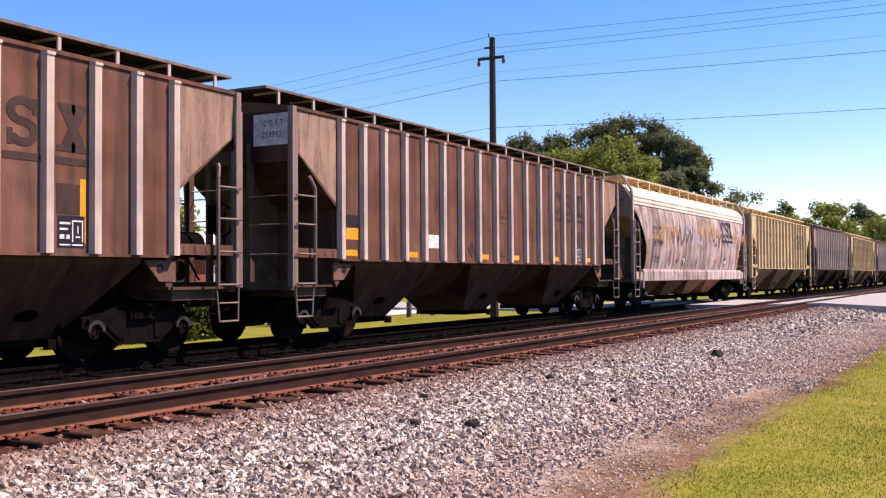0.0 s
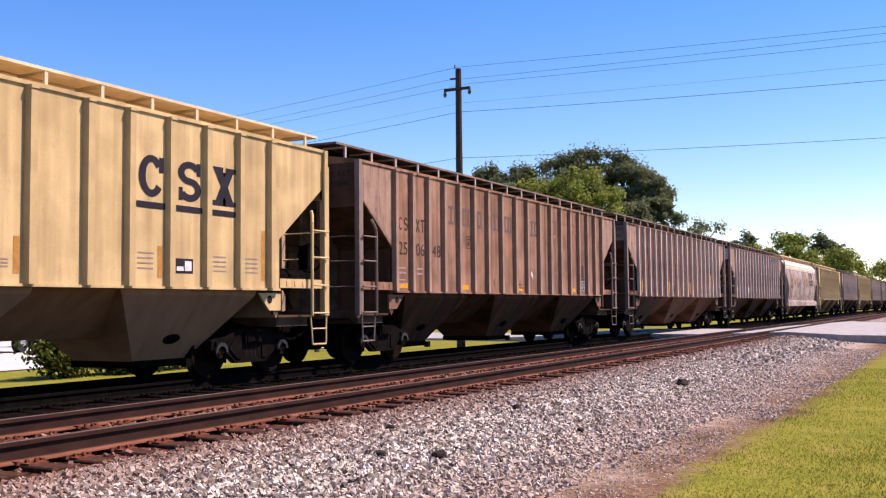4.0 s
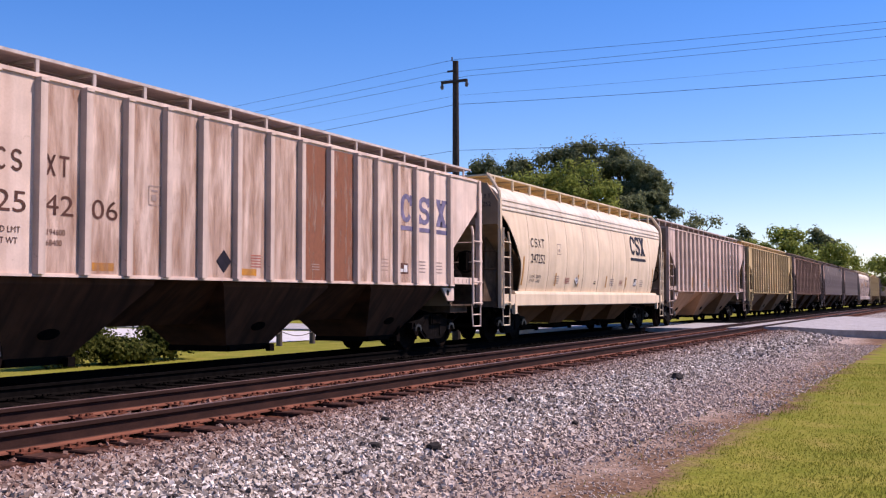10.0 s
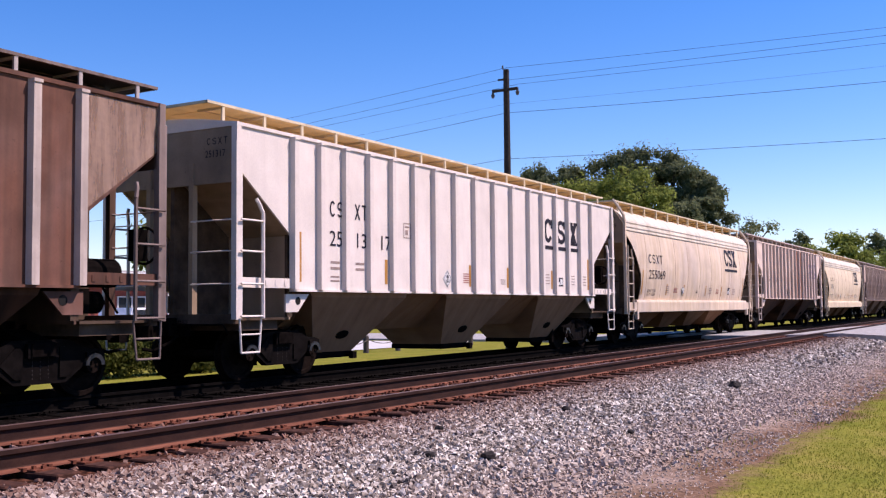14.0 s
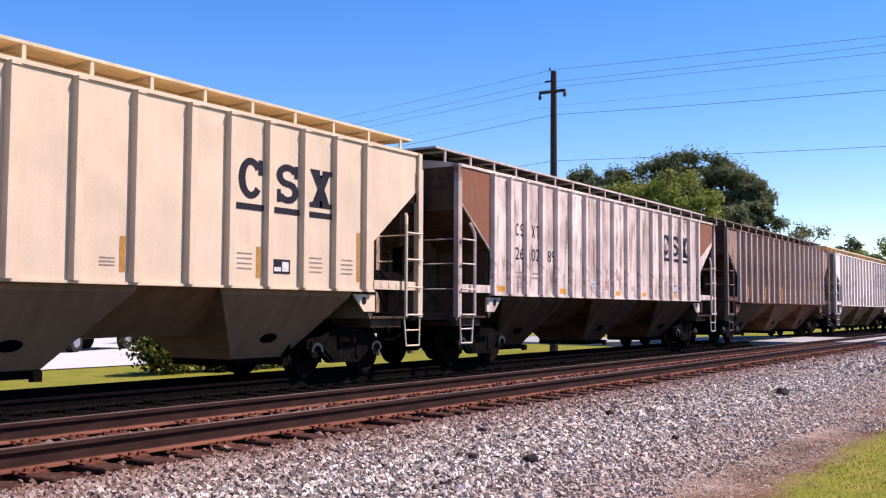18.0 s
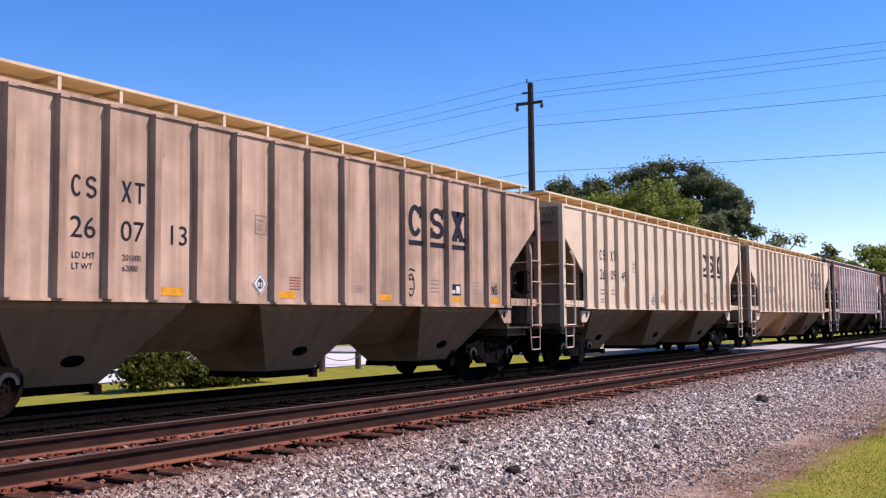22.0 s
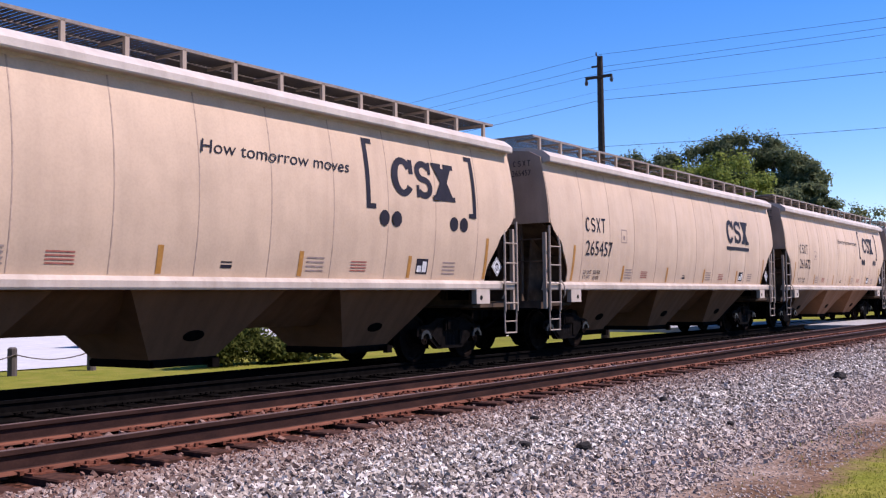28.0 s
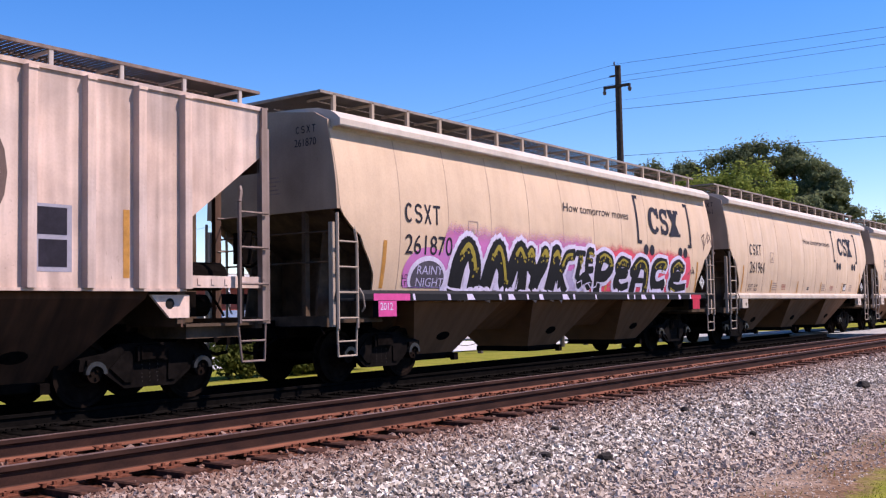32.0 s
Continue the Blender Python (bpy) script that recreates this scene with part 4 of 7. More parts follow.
def smooth_stirrup(bm, half):
    y0, y1 = -half + 0.02, -half + 0.50
    tube(bm, [(1.58, y0, 0.98), (1.58, y0 + 0.02, 0.50), (1.58, y1 - 0.02, 0.50), (1.58, y1, 0.98)], 0.018, 6)
    rod(bm, (1.58, y0, 0.74), (1.58, y1, 0.74), 0.015, 6)


def cf_ladder_mesh(bm):
    smooth_ladder(bm, CL / 2, 3.2)


def tr_ladder_mesh(bm):
    smooth_ladder(bm, TL / 2, 2.85)


def tr_post_mesh(bm):
    h = TL / 2
    box(bm, 1.45, 1.52, -h - 0.03, -h + 0.05, 0.98, 2.7)


def tr_grab_mesh(bm):
    h = TL / 2
    tube(bm, [(1.6, -h + 0.55, 1.62), (1.66, -h + 0.58, 1.5), (1.66, -h + 0.62, 1.3), (1.6, -h + 0.62, 1.22)], 0.017, 5)


def tr_jack_hole_mesh(bm):
    h = TL / 2
    prism(bm, [(-h + 1.38 + 0.05 * math.cos(0.5236 * k), 1.24 + 0.05 * math.sin(0.5236 * k)) for k in range(12)], 1.58, 1.584, "x")


def seam_mesh(bm, prof, z0, z1):
    n = 12
    zs = [z0 + (z1 - z0) * k / n for k in range(n + 1)]
    grid_sheet(bm, [-0.014, -0.006, 0.006, 0.014], zs, lambda u, z: (prof(z) - 0.016 * math.sin(math.pi * (z - z0) / (z1 - z0)) + (0.006 if abs(u) < 0.01 else 0.0008), u, z))


def smooth_walk_post_mesh(bm):
    box(bm, 1.08, 1.14, -0.035, 0.035, 4.16, WALK_Z + 0.01)
    box(bm, 0.5, 1.12, -0.02, 0.02, WALK_Z - 0.06, WALK_Z - 0.02)


def smooth_car(spec, travel):
    kind = spec["type"]
    L = CL if kind == "cf" else TL
    half = L / 2
    prof = cf_profile if kind == "cf" else tr_profile
    paint, walk_mat = spec["paint"], spec["walk"]
    posts = spec.get("posts", paint)
    car = thing("covered_hopper_car", spec["label"], "freight car", "cars of the train")
    put("center_sill", f"center_sill/{kind}", lambda bm: center_sill_mesh(bm, half), MATS["running_gear"], car)
    fn = {"cf": (cf_side_mesh, cf_sill_mesh, cf_end_mesh, cf_post_mesh, cf_ladder_mesh),
          "tr": (tr_side_mesh, tr_sill_mesh, tr_end_mesh, tr_post_mesh, tr_ladder_mesh)}[kind]
    for a in (0, 180):
        m = pose(0, 0, 0, 0, 0, a)
        side = put("side_wall", f"{kind}_side", fn[0], paint, car, at=m, round_=True)
        sill = put("side_sill", f"{kind}_sill", fn[1], spec.get("sill", paint), car, at=m)
        # end wall in the shaded copy of the car paint
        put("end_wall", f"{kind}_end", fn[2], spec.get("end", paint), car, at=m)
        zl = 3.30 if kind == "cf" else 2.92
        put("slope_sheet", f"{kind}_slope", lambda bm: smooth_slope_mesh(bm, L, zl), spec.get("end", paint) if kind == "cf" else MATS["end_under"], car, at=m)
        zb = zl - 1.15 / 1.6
        # added dark plates that close the view through the open end
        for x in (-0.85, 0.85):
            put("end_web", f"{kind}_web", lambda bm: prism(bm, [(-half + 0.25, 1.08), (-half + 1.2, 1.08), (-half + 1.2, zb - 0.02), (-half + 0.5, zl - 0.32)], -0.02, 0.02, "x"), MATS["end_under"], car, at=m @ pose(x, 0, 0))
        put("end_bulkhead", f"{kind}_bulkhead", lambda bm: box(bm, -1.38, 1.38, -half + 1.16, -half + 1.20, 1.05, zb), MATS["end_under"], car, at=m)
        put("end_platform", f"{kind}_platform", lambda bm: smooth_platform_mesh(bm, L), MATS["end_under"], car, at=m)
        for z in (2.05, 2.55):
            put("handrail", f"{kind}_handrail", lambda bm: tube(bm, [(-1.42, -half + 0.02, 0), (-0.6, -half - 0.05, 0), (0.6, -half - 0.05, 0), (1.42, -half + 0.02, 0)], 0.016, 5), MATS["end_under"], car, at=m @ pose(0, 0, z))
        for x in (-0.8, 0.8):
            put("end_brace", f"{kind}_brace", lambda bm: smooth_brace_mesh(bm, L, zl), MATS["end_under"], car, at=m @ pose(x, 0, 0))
        for fy in (1, -1):
            mm = m if fy == 1 else Matrix.Diagonal((-1 if a else 1, -1 if not a else 1, 1, 1))
            put("corner_post", f"{kind}_post/{fy}", fn[3], posts, car, at=mm)
            lad = put("ladder", f"{kind}_ladder/{fy}", fn[4], posts, car, at=mm)
            for z in ((1.12, 1.54, 1.96, 2.38, 2.80) if kind == "cf" else (1.12, 1.54, 1.96, 2.38)):
                put("rung", f"{kind}_rung/{fy}", lambda bm: smooth_rung(bm, half), posts, lad, at=pose(0, 0, z))
            put("stirrup", f"{kind}_stirrup/{fy}", lambda bm: smooth_stirrup(bm, half), posts, lad)
            if kind == "tr":
                put("grab_iron", f"tr_grab/{fy}", tr_grab_mesh, posts, car, at=mm)
                put("jack_hole", f"tr_hole/{fy}", tr_jack_hole_mesh, MATS["black"], car, at=mm)
        z0, z1 = (1.46, 3.70) if kind == "cf" else (1.60, 4.27)
        seams = CF_SEAMS if kind == "cf" else TR_SEAMS
        for y in seams:
            put("seam", f"{kind}_seam", lambda bm: seam_mesh(bm, prof, z0, z1), MATS["weld"], side, at=pose(0, y, 0), round_=True)
    put("roof", f"{kind}_roof", cf_roof_mesh if kind == "cf" else tr_roof_mesh, spec.get("roof", paint), car)
    for k in range(4):
        put("hatch_cover", "hatch", hatch_mesh, paint, car, at=pose(0, -5.7 + 3.8 * k, 4.55 if kind == "cf" else 4.66))
    deck = put("walkway", f"walkway/{kind}", lambda bm: walkway_mesh(bm, half - 0.45), walk_mat, car, at=pose(0, 0, 0.02 if kind == "cf" else 0.27))
    put("walkway_edge", f"walkway_edge/{kind}", lambda bm: walkway_edge_mesh(bm, half - 0.45), spec.get("rim", spec.get("edge", posts)), deck)
    n = 12 if kind == "cf" else 15
    for a in (0, 180):
        for k in range(n + 1):
            y = -half + 0.5 + (L - 1.0) * k / n
            put("walkway_post", "smooth_walk_post", smooth_walk_post_mesh, spec.get("edge", posts), deck, at=pose(0, y, 0, 0, 0, a))
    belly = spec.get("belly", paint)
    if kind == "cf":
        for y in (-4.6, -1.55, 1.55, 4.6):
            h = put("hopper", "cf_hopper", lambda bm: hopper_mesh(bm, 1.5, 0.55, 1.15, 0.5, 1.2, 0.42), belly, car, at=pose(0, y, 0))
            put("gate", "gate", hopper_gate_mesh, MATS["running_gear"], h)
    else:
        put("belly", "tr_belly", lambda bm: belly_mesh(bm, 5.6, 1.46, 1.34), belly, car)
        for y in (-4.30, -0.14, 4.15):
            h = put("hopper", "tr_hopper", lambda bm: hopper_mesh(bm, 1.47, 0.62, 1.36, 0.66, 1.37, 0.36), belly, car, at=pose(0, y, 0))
            put("gate", "gate", hopper_gate_mesh, MATS["running_gear"], h)
            for sx in (0, 180):
                put("poke_hole", "poke_hole", poke_hole_mesh, MATS["running_gear"], h, at=pose(0, 0, 0, 0, 0, sx))
    add_brake_gear(car, half)
    add_end_gear(car, half, paint, travel, half - 1.75)
    smooth_marks(car, spec, prof, half)
    return car


def smooth_marks(car, spec, P, half):
    ink = spec.get("ink", MATS["ink"])
    kind = spec["type"]
    if kind == "cf":
        y0, zm, zn, h, wide = (-half + 2.14, 2.70, 2.17, 0.31, 1.38) if spec["number"] == "255069" else (-half + 2.08, 2.75, 2.29, 0.27, 0.98)
    else:
        y0, zm, zn, h, wide = -half + 1.82, 2.80, 2.24, 0.355, 0.95
    if spec.get("number"):
        decal("lettering", on_side(text_mesh(spec["number"], h, ink, wide), y0, zn, P, 0.009), car)
        shapes = []
        for j in range(4):
            shapes += [[(y0 + (0.29 * j + u) * wide, zm + v) for u, v in o] for o in mark_shape(j, 0.225, h)]
        decal("reporting_mark", on_side(flat_shape(shapes, ink, "reporting_mark"), 0, 0, P, 0.007), car)["kind"] = "stuff"
        end_marks(car, spec["number"], ink, -half + 0.022, *((0.72, 4.02, 3.80, 0.13) if kind == "cf" else (0.64, 4.24, 4.02, 0.13)))
        if kind == "tr":
            stencil = flat_shape([rect(0, 0.07 * k, 0.52 - 0.06 * (k % 3), 0.07 * k + 0.025) for k in range(5)], MATS["faint_mark"], "stencil")
            for v in stencil.vertices:
                v.co = Vector((-0.20 + v.co.x, -half + 0.022, 3.25 + v.co.y))
            decal("stencil", stencil, car)["kind"] = "stuff"
        me = text_mesh("LD LMT  " + spec.get("load", "220700") + "\nLT WT    " + spec.get("tare", "62300"), 0.09, ink, 1.0)
        decal("lettering", on_side(me, y0, zn - 0.45, P, 0.007), car)
    st = spec.get("stripe")
    ys = (1.22, 3.96, 6.81, 9.62, 12.50, 15.05) if kind == "tr" else (1.5, 4.2, 6.3, 9.3, 11.7, 15.3)
    for k, y in enumerate(ys):
        z1 = 2.45 if k in (0, 5) else 2.02
        decal("reflector", on_side(flat_shape(rect_rows(y - half, 1.62, y - half + 0.10, z1, 4), st, "reflector"), 0, 0, P, 0.005), car, "reflective strip")
    # small print
    bars(car, MATS["faint_mark"], [(y + o - half, 1.70 + 0.07 * k, 0.42, 0.026) for y in (4.12, 9.8, 13.6) for o in (0,) for k in range(4)], P)
    bars(car, MATS["red_mark"], [(y - half, 1.72 + 0.05 * k, 0.42, 0.022) for y in (5.1, 10.9) for k in range(4)], P)
    bars(car, MATS["ink"], [(7.98 - half, 1.72, 0.22, 0.05), (7.98 - half, 1.80, 0.22, 0.02)], P)
    bars(car, ink, [(12.76 - half, 1.70, 0.36, 0.28)], P, "dark consolidated stencil panel")
    bars(car, MATS["white_mark"], [(12.79 - half, 1.73, 0.13, 0.12), (12.95 - half, 1.73, 0.13, 0.2)], lambda z: P(z) + 0.003)
    if spec.get("number") and spec["number"] != "255069":
        u0, z0, w = (3.76 if kind == "tr" else 4.25) - half, 2.60, 0.32
        bars(car, MATS["faint_mark"], [(u0, z0, w, 0.02), (u0, z0 + w, w, 0.02), (u0, z0, 0.02, w), (u0 + w, z0, 0.02, w + 0.02), (u0 + 0.12, z0 + 0.08, 0.10, 0.10)], P)
    if spec["style"] == "bracket":
        a, b, lo, hi = 11.22 - half, 14.66 - half, 2.82, 4.06
        t, e = 0.11, 0.26
        shapes = [rect(a, lo, a + t, hi), rect(a, lo, a + e, lo + 0.09), rect(a, hi - 0.09, a + e, hi),
                  rect(b - t, lo, b, hi), rect(b - e, lo, b, lo + 0.09), rect(b - e, hi - 0.09, b, hi)]
        for cx in (a + 0.50, a + 0.86, b - 0.78, b - 0.44):
            shapes.append([(cx + 0.14 * math.cos(6.2832 * k / 20), 2.675 + 0.14 * math.sin(6.2832 * k / 20)) for k in range(20)])
        widths = (0.66, 0.52, 0.66)
        u = a + 0.74
        for k, w in enumerate(widths):
            shapes += [[(u + p, 3.10 + q) for p, q in o] for o in emblem(k, w, 0.72)]
            u += w + 0.05
        decal("emblem", on_side(flat_shape(shapes, ink, "emblem"), 0, 0, P, 0.008), car, "dark blue bracketed emblem")["kind"] = "stuff"
        decal("lettering", on_side(text_mesh("How tomorrow moves", 0.20, ink, 1.22, lean=0.15), 7.50 - half, 3.39, P, 0.008), car)
    else:
        a, w3 = (11.5 - half, 0.64) if kind == "tr" else (12.26 - half, 0.62)
        shapes = [rect(a - 0.05, 2.68, a + 3 * w3 + 0.15, 2.79)] + [[(a + k * (w3 + 0.05) + p, 2.90 + q) for p, q in o] for k in range(3) for o in emblem(k, w3, 0.74)]
        decal("emblem", on_side(flat_shape(shapes, ink, "emblem"), 0, 0, P, 0.008), car, "dark blue underlined emblem")["kind"] = "stuff"
    plac = put("placard", "placard", placard_mesh, MATS["white_mark"], car, at=pose(P(1.88) + 0.02, half - 0.70, 1.88) if kind == "tr" else pose(P(1.85) + 0.004, -half + 6.2, 1.85))
    placard_signs(plac)

# ---------------------------------------------------------------- the train
V0, V1, V2 = 10.20304, 0.0255069, -0.000170847


def run(t):
    return V0 * t + V1 * t * t + V2 * t ** 3


TRAIN = []


def build_train():
    tan, beige, gold = MATS["walk_tan"], MATS["beige"], MATS["gold"]
    dark = MATS["walk_dark"]
    brown_set = dict(walk=dark, posts=MATS["post_brown"], dark=True, ink=MATS["ink_brown"], end=MATS["end_brown_shade"], belly=MATS["belly_brown"], edge=MATS["post_pale"],
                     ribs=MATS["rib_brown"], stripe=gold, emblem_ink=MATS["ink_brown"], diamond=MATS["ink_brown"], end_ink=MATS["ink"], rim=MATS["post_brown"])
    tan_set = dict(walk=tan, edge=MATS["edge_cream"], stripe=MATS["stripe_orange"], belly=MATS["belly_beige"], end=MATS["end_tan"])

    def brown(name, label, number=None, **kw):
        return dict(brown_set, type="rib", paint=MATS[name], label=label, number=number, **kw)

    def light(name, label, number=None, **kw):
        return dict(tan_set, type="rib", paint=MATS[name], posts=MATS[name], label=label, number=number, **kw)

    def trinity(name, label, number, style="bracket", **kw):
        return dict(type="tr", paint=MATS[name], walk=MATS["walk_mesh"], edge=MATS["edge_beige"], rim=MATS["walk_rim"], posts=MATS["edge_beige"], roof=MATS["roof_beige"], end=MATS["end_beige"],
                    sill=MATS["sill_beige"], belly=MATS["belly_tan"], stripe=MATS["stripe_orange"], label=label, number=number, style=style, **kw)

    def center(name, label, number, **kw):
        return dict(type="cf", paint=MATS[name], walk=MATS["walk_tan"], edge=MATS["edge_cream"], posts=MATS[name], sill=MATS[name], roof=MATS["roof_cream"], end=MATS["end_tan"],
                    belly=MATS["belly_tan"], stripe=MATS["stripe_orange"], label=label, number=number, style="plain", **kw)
    rusty = "brown covered hopper car with faded paint and pale ribs"
    specs = [
        # y of the car's rear corner at the start, what it is
        (164.3, brown("brown_b", rusty)),
        (145.6, light("yellow_beige", "pale yellow covered hopper car with ribbed sides")),
        (126.9, brown("brown_c", rusty)),
        (108.2, brown("brown_b", rusty)),
        (89.5, light("yellow_beige", "pale yellow covered hopper car with ribbed sides")),
        (70.9, brown("brown_a", rusty)),
        (52.1, light("yellow_beige", "pale yellow covered hopper car with ribbed sides")),
        (33.60, center("stained_cf", "smooth-sided white covered hopper car with rust stains and old spray paint", "247949")),
        (14.61, brown("brown_a", "brown covered hopper car with yellow reflectors and a white patch", "259992", side_number=False, end_patch=True, stripe_flat=True, stripes=(0, 3, 7, 9, 12, 15), patch=True)),
        (-4.28, brown("brown_b", "brown covered hopper car with pale ribs and yellow reflectors", "259658", end_patch=True, patch_paint="patch_tan", stripes=(0, 1, 6, 10, 15))),
        (-23.20, brown("brown_c", "brown covered hopper car with faded dark lettering", "250648", stripe_flat=True, stripes=(0, 4, 8, 13), diamond=MATS["brown_c"], family=True, emblem=False, shift=-1, set_in=0.24, ribs=MATS["rib_tan"])),
        (-41.86, light("yellow", "yellow covered hopper car with dark lettering", "250829")),
        (-60.77, light("white_worn", "whitish covered hopper car with worn paint and scribbles", "250641", side_number=False, ribs=MATS["rib_cream"], ink=MATS["ink_faded"], emblem_ink=MATS["faint_mark"], edge=MATS["post_pale"], walk=MATS["walk_dust"])),
        (-78.87, center("cream_cf", "smooth cream covered hopper car with a dark emblem", "247252")),
        (-97.63, light("white_rust", "whitish covered hopper car with a broad rust streak", "254206", rust_panel=True, set_in=0.12, wide=1.32, load="194600", tare="68400", stripe=gold, stripe_flat=True, stripes=(3, 7, 10), emblem_shift=1, emblem_ink=MATS["ink_violet"], ink=MATS["ink_rust"], end_ink=MATS["ink"], belly=MATS["belly_brown"], ribs=MATS["rib_rust"], diamond=MATS["ink"], walk=MATS["walk_dust"], edge=MATS["post_pale"])),
        (-116.05, center("white_cf", "smooth white covered hopper car with tan stains", "255069", load="201000", tare="62000")),
        (-134.67, light("white", "white covered hopper car with a yellow walkway", "251317")),
        (-153.75, brown("brown_a", "brown covered hopper car with a faded emblem", "259356", stripes=(0, 2, 5, 8, 15))),
        (-172.70, light("rust_white", "white covered hopper car spotted with rust", "260289", stripe=gold, stripe_flat=True, belly=MATS["belly_brown"], end=MATS["end_brown_shade"], walk=dark, edge=MATS["post_pale"], rust_corner=True)),
        (-191.57, light("beige", "beige covered hopper car with a scrawled tag", "250746", scrawl=True)),
        (-210.45, light("beige_b", "clean beige covered hopper car", "260949")),
        (-229.33, light("beige_c", "dusty beige covered hopper car with yellow reflectors", "260713", stripe=gold, stripe_flat=True, stripes=(4, 7, 10, 13, 15), shift=1, set_in=0.24, emblem_shift=-1, box_panel=6, load="201000", tare="62000", scrawl=True, walk=MATS["walk_tan"])),
        (-246.86, trinity("trinity_a", "smooth beige covered hopper car with bracketed emblem", "262464")),
        (-264.40, trinity("trinity_b", "smooth beige covered hopper car with bracketed emblem", "261672")),
        (-282.05, trinity("trinity_a", "smooth beige covered hopper car with underlined emblem", "265457", style="plain")),
        (-299.66, trinity("trinity_b", "smooth beige covered hopper car with bracketed emblem", "262217", load="222700")),
        (-317.26, trinity("trinity_a", "smooth beige covered hopper car with bracketed emblem", "261961", load="220400")),
        (-334.79, trinity("trinity_b", "smooth beige covered hopper car sprayed with graffiti", "261870", graffiti=True)),
        (-353.70, brown("brown_pale", "pale brown covered hopper car with orange reflectors", None, stripe=MATS["stripe_orange"], walk=MATS["walk_mesh"], circle=True, emblem=False, ribs=MATS["brown_pale"])),
    ]
    for rear, spec in specs:
        if spec.get("graffiti"):
            spec["sill"] = MATS["spray_black"]
        half = {"rib": RH, "cf": CL / 2, "tr": TL / 2}[spec["type"]]
        start = rear + half
        car = ribbed_car(spec, start) if spec["type"] == "rib" else smooth_car(spec, start)
        car.matrix_basis = pose(XF, start, ZF)
        TRAIN.append((car, start))
        special_marks(car, spec)


def stain_material(name, col, seed, cover=0.5, soft=0.11):
    """A rust stain with ragged, streaked edges that fade out."""
    m, nt, b = nodes_of(name, 0.9)
    s1 = noise_of(nt, coords(nt, (1, 2.2, 0.35), shift=(seed, seed, 0)), 2.2, 6, 0.65, 0.3)
    s2 = noise_of(nt, coords(nt), 11, 5, 0.7)
    nt.links.new(mix(nt, col, tuple(c * 0.45 for c in col), s2), b.inputs["Base Color"])
    t = nt.nodes.new("ShaderNodeBsdfTransparent")
    ms = nt.nodes.new("ShaderNodeMixShader")
    nt.links.new(ramp(nt, s1, [(1 - cover - soft, g(0)), (1 - cover + soft, g(0.92))]), ms.inputs[0])
    nt.links.new(t.outputs[0], ms.inputs[1])
    nt.links.new(b.outputs[0], ms.inputs[2])
    nt.links.new(ms.outputs[0], nt.nodes["Material Output"].inputs[0])
    MATS[name] = m
    return m


def fade_material(name, col, other, z0, z1):
    """Overspray that thins out upwards, with an uneven edge."""
    m, nt, b = nodes_of(name, 0.8)
    v = coords(nt)
    sep = nt.nodes.new("ShaderNodeSeparateXYZ")
    nt.links.new(v, sep.inputs[0])
    cloud = noise_of(nt, v, 2.2, 4, 0.6)
    nt.links.new(mix(nt, col, other, cloud), b.inputs["Base Color"])
    lift = nt.nodes.new("ShaderNodeMath")
    lift.operation = "MULTIPLY_ADD"
    nt.links.new(cloud, lift.inputs[0])
    lift.inputs[1].default_value = 0.35
    nt.links.new(sep.outputs[2], lift.inputs[2])
    mr = nt.nodes.new("ShaderNodeMapRange")
    mr.interpolation_type = "SMOOTHSTEP"
    for key, val in (("From Min", z0), ("From Max", z1), ("To Min", 0.95), ("To Max", 0.0)):
        mr.inputs[key].default_value = val
    nt.links.new(lift.outputs[0], mr.inputs["Value"])
    ms = nt.nodes.new("ShaderNodeMixShader")
    nt.links.new(mr.outputs[0], ms.inputs[0])
    nt.links.new(nt.nodes.new("ShaderNodeBsdfTransparent").outputs[0], ms.inputs[1])
    nt.links.new(b.outputs[0], ms.inputs[2])
    nt.links.new(ms.outputs[0], nt.nodes["Material Output"].inputs[0])
    MATS[name] = m


def stroke(pts, w):
    """A hand-drawn stroke: quads of width w along the points."""
    out = []
    for (a, b), (c, d) in zip(pts, pts[1:]):
        dx, dy = c - a, d - b
        q = math.hypot(dx, dy) or 1
        nx, ny = -dy / q * w / 2, dx / q * w / 2
        ex, ey = dx / q * w * 0.3, dy / q * w * 0.3
        out.append([(a - ex + nx, b - ey + ny), (a - ex - nx, b - ey - ny), (c + ex - nx, d + ey - ny), (c + ex + nx, d + ey + ny)])
    return out


def rounded(pts, n=5):
    """The same run of points, bent smoothly."""
    out = []
    for i in range(len(pts) - 1):
        p0, p1, p2, p3 = pts[max(0, i - 1)], pts[i], pts[i + 1], pts[min(len(pts) - 1, i + 2)]
        for k in range(n):
            t = k / n
            out.append(tuple(0.5 * (2 * b + (c - a) * t + (2 * a - 5 * b + 4 * c - d) * t * t + (3 * b - a - 3 * c + d) * t ** 3) for a, b, c, d in zip(p0, p1, p2, p3)))
    return out + [pts[-1]]


def disc(cx, cy, rx, ry=None, seg=12):
    ry = rx if ry is None else ry
    return [(cx + rx * math.cos(6.2832 * k / seg), cy + ry * math.sin(6.2832 * k / seg)) for k in range(seg)]


def add_shape(car, name, shapes, mat, prof, out, label="", stuff=True):
    ob = decal(name, on_side(flat_shape(shapes, mat, name), 0, 0, prof, out), car, label)
    if stuff:
        ob["kind"] = "stuff"
    return ob


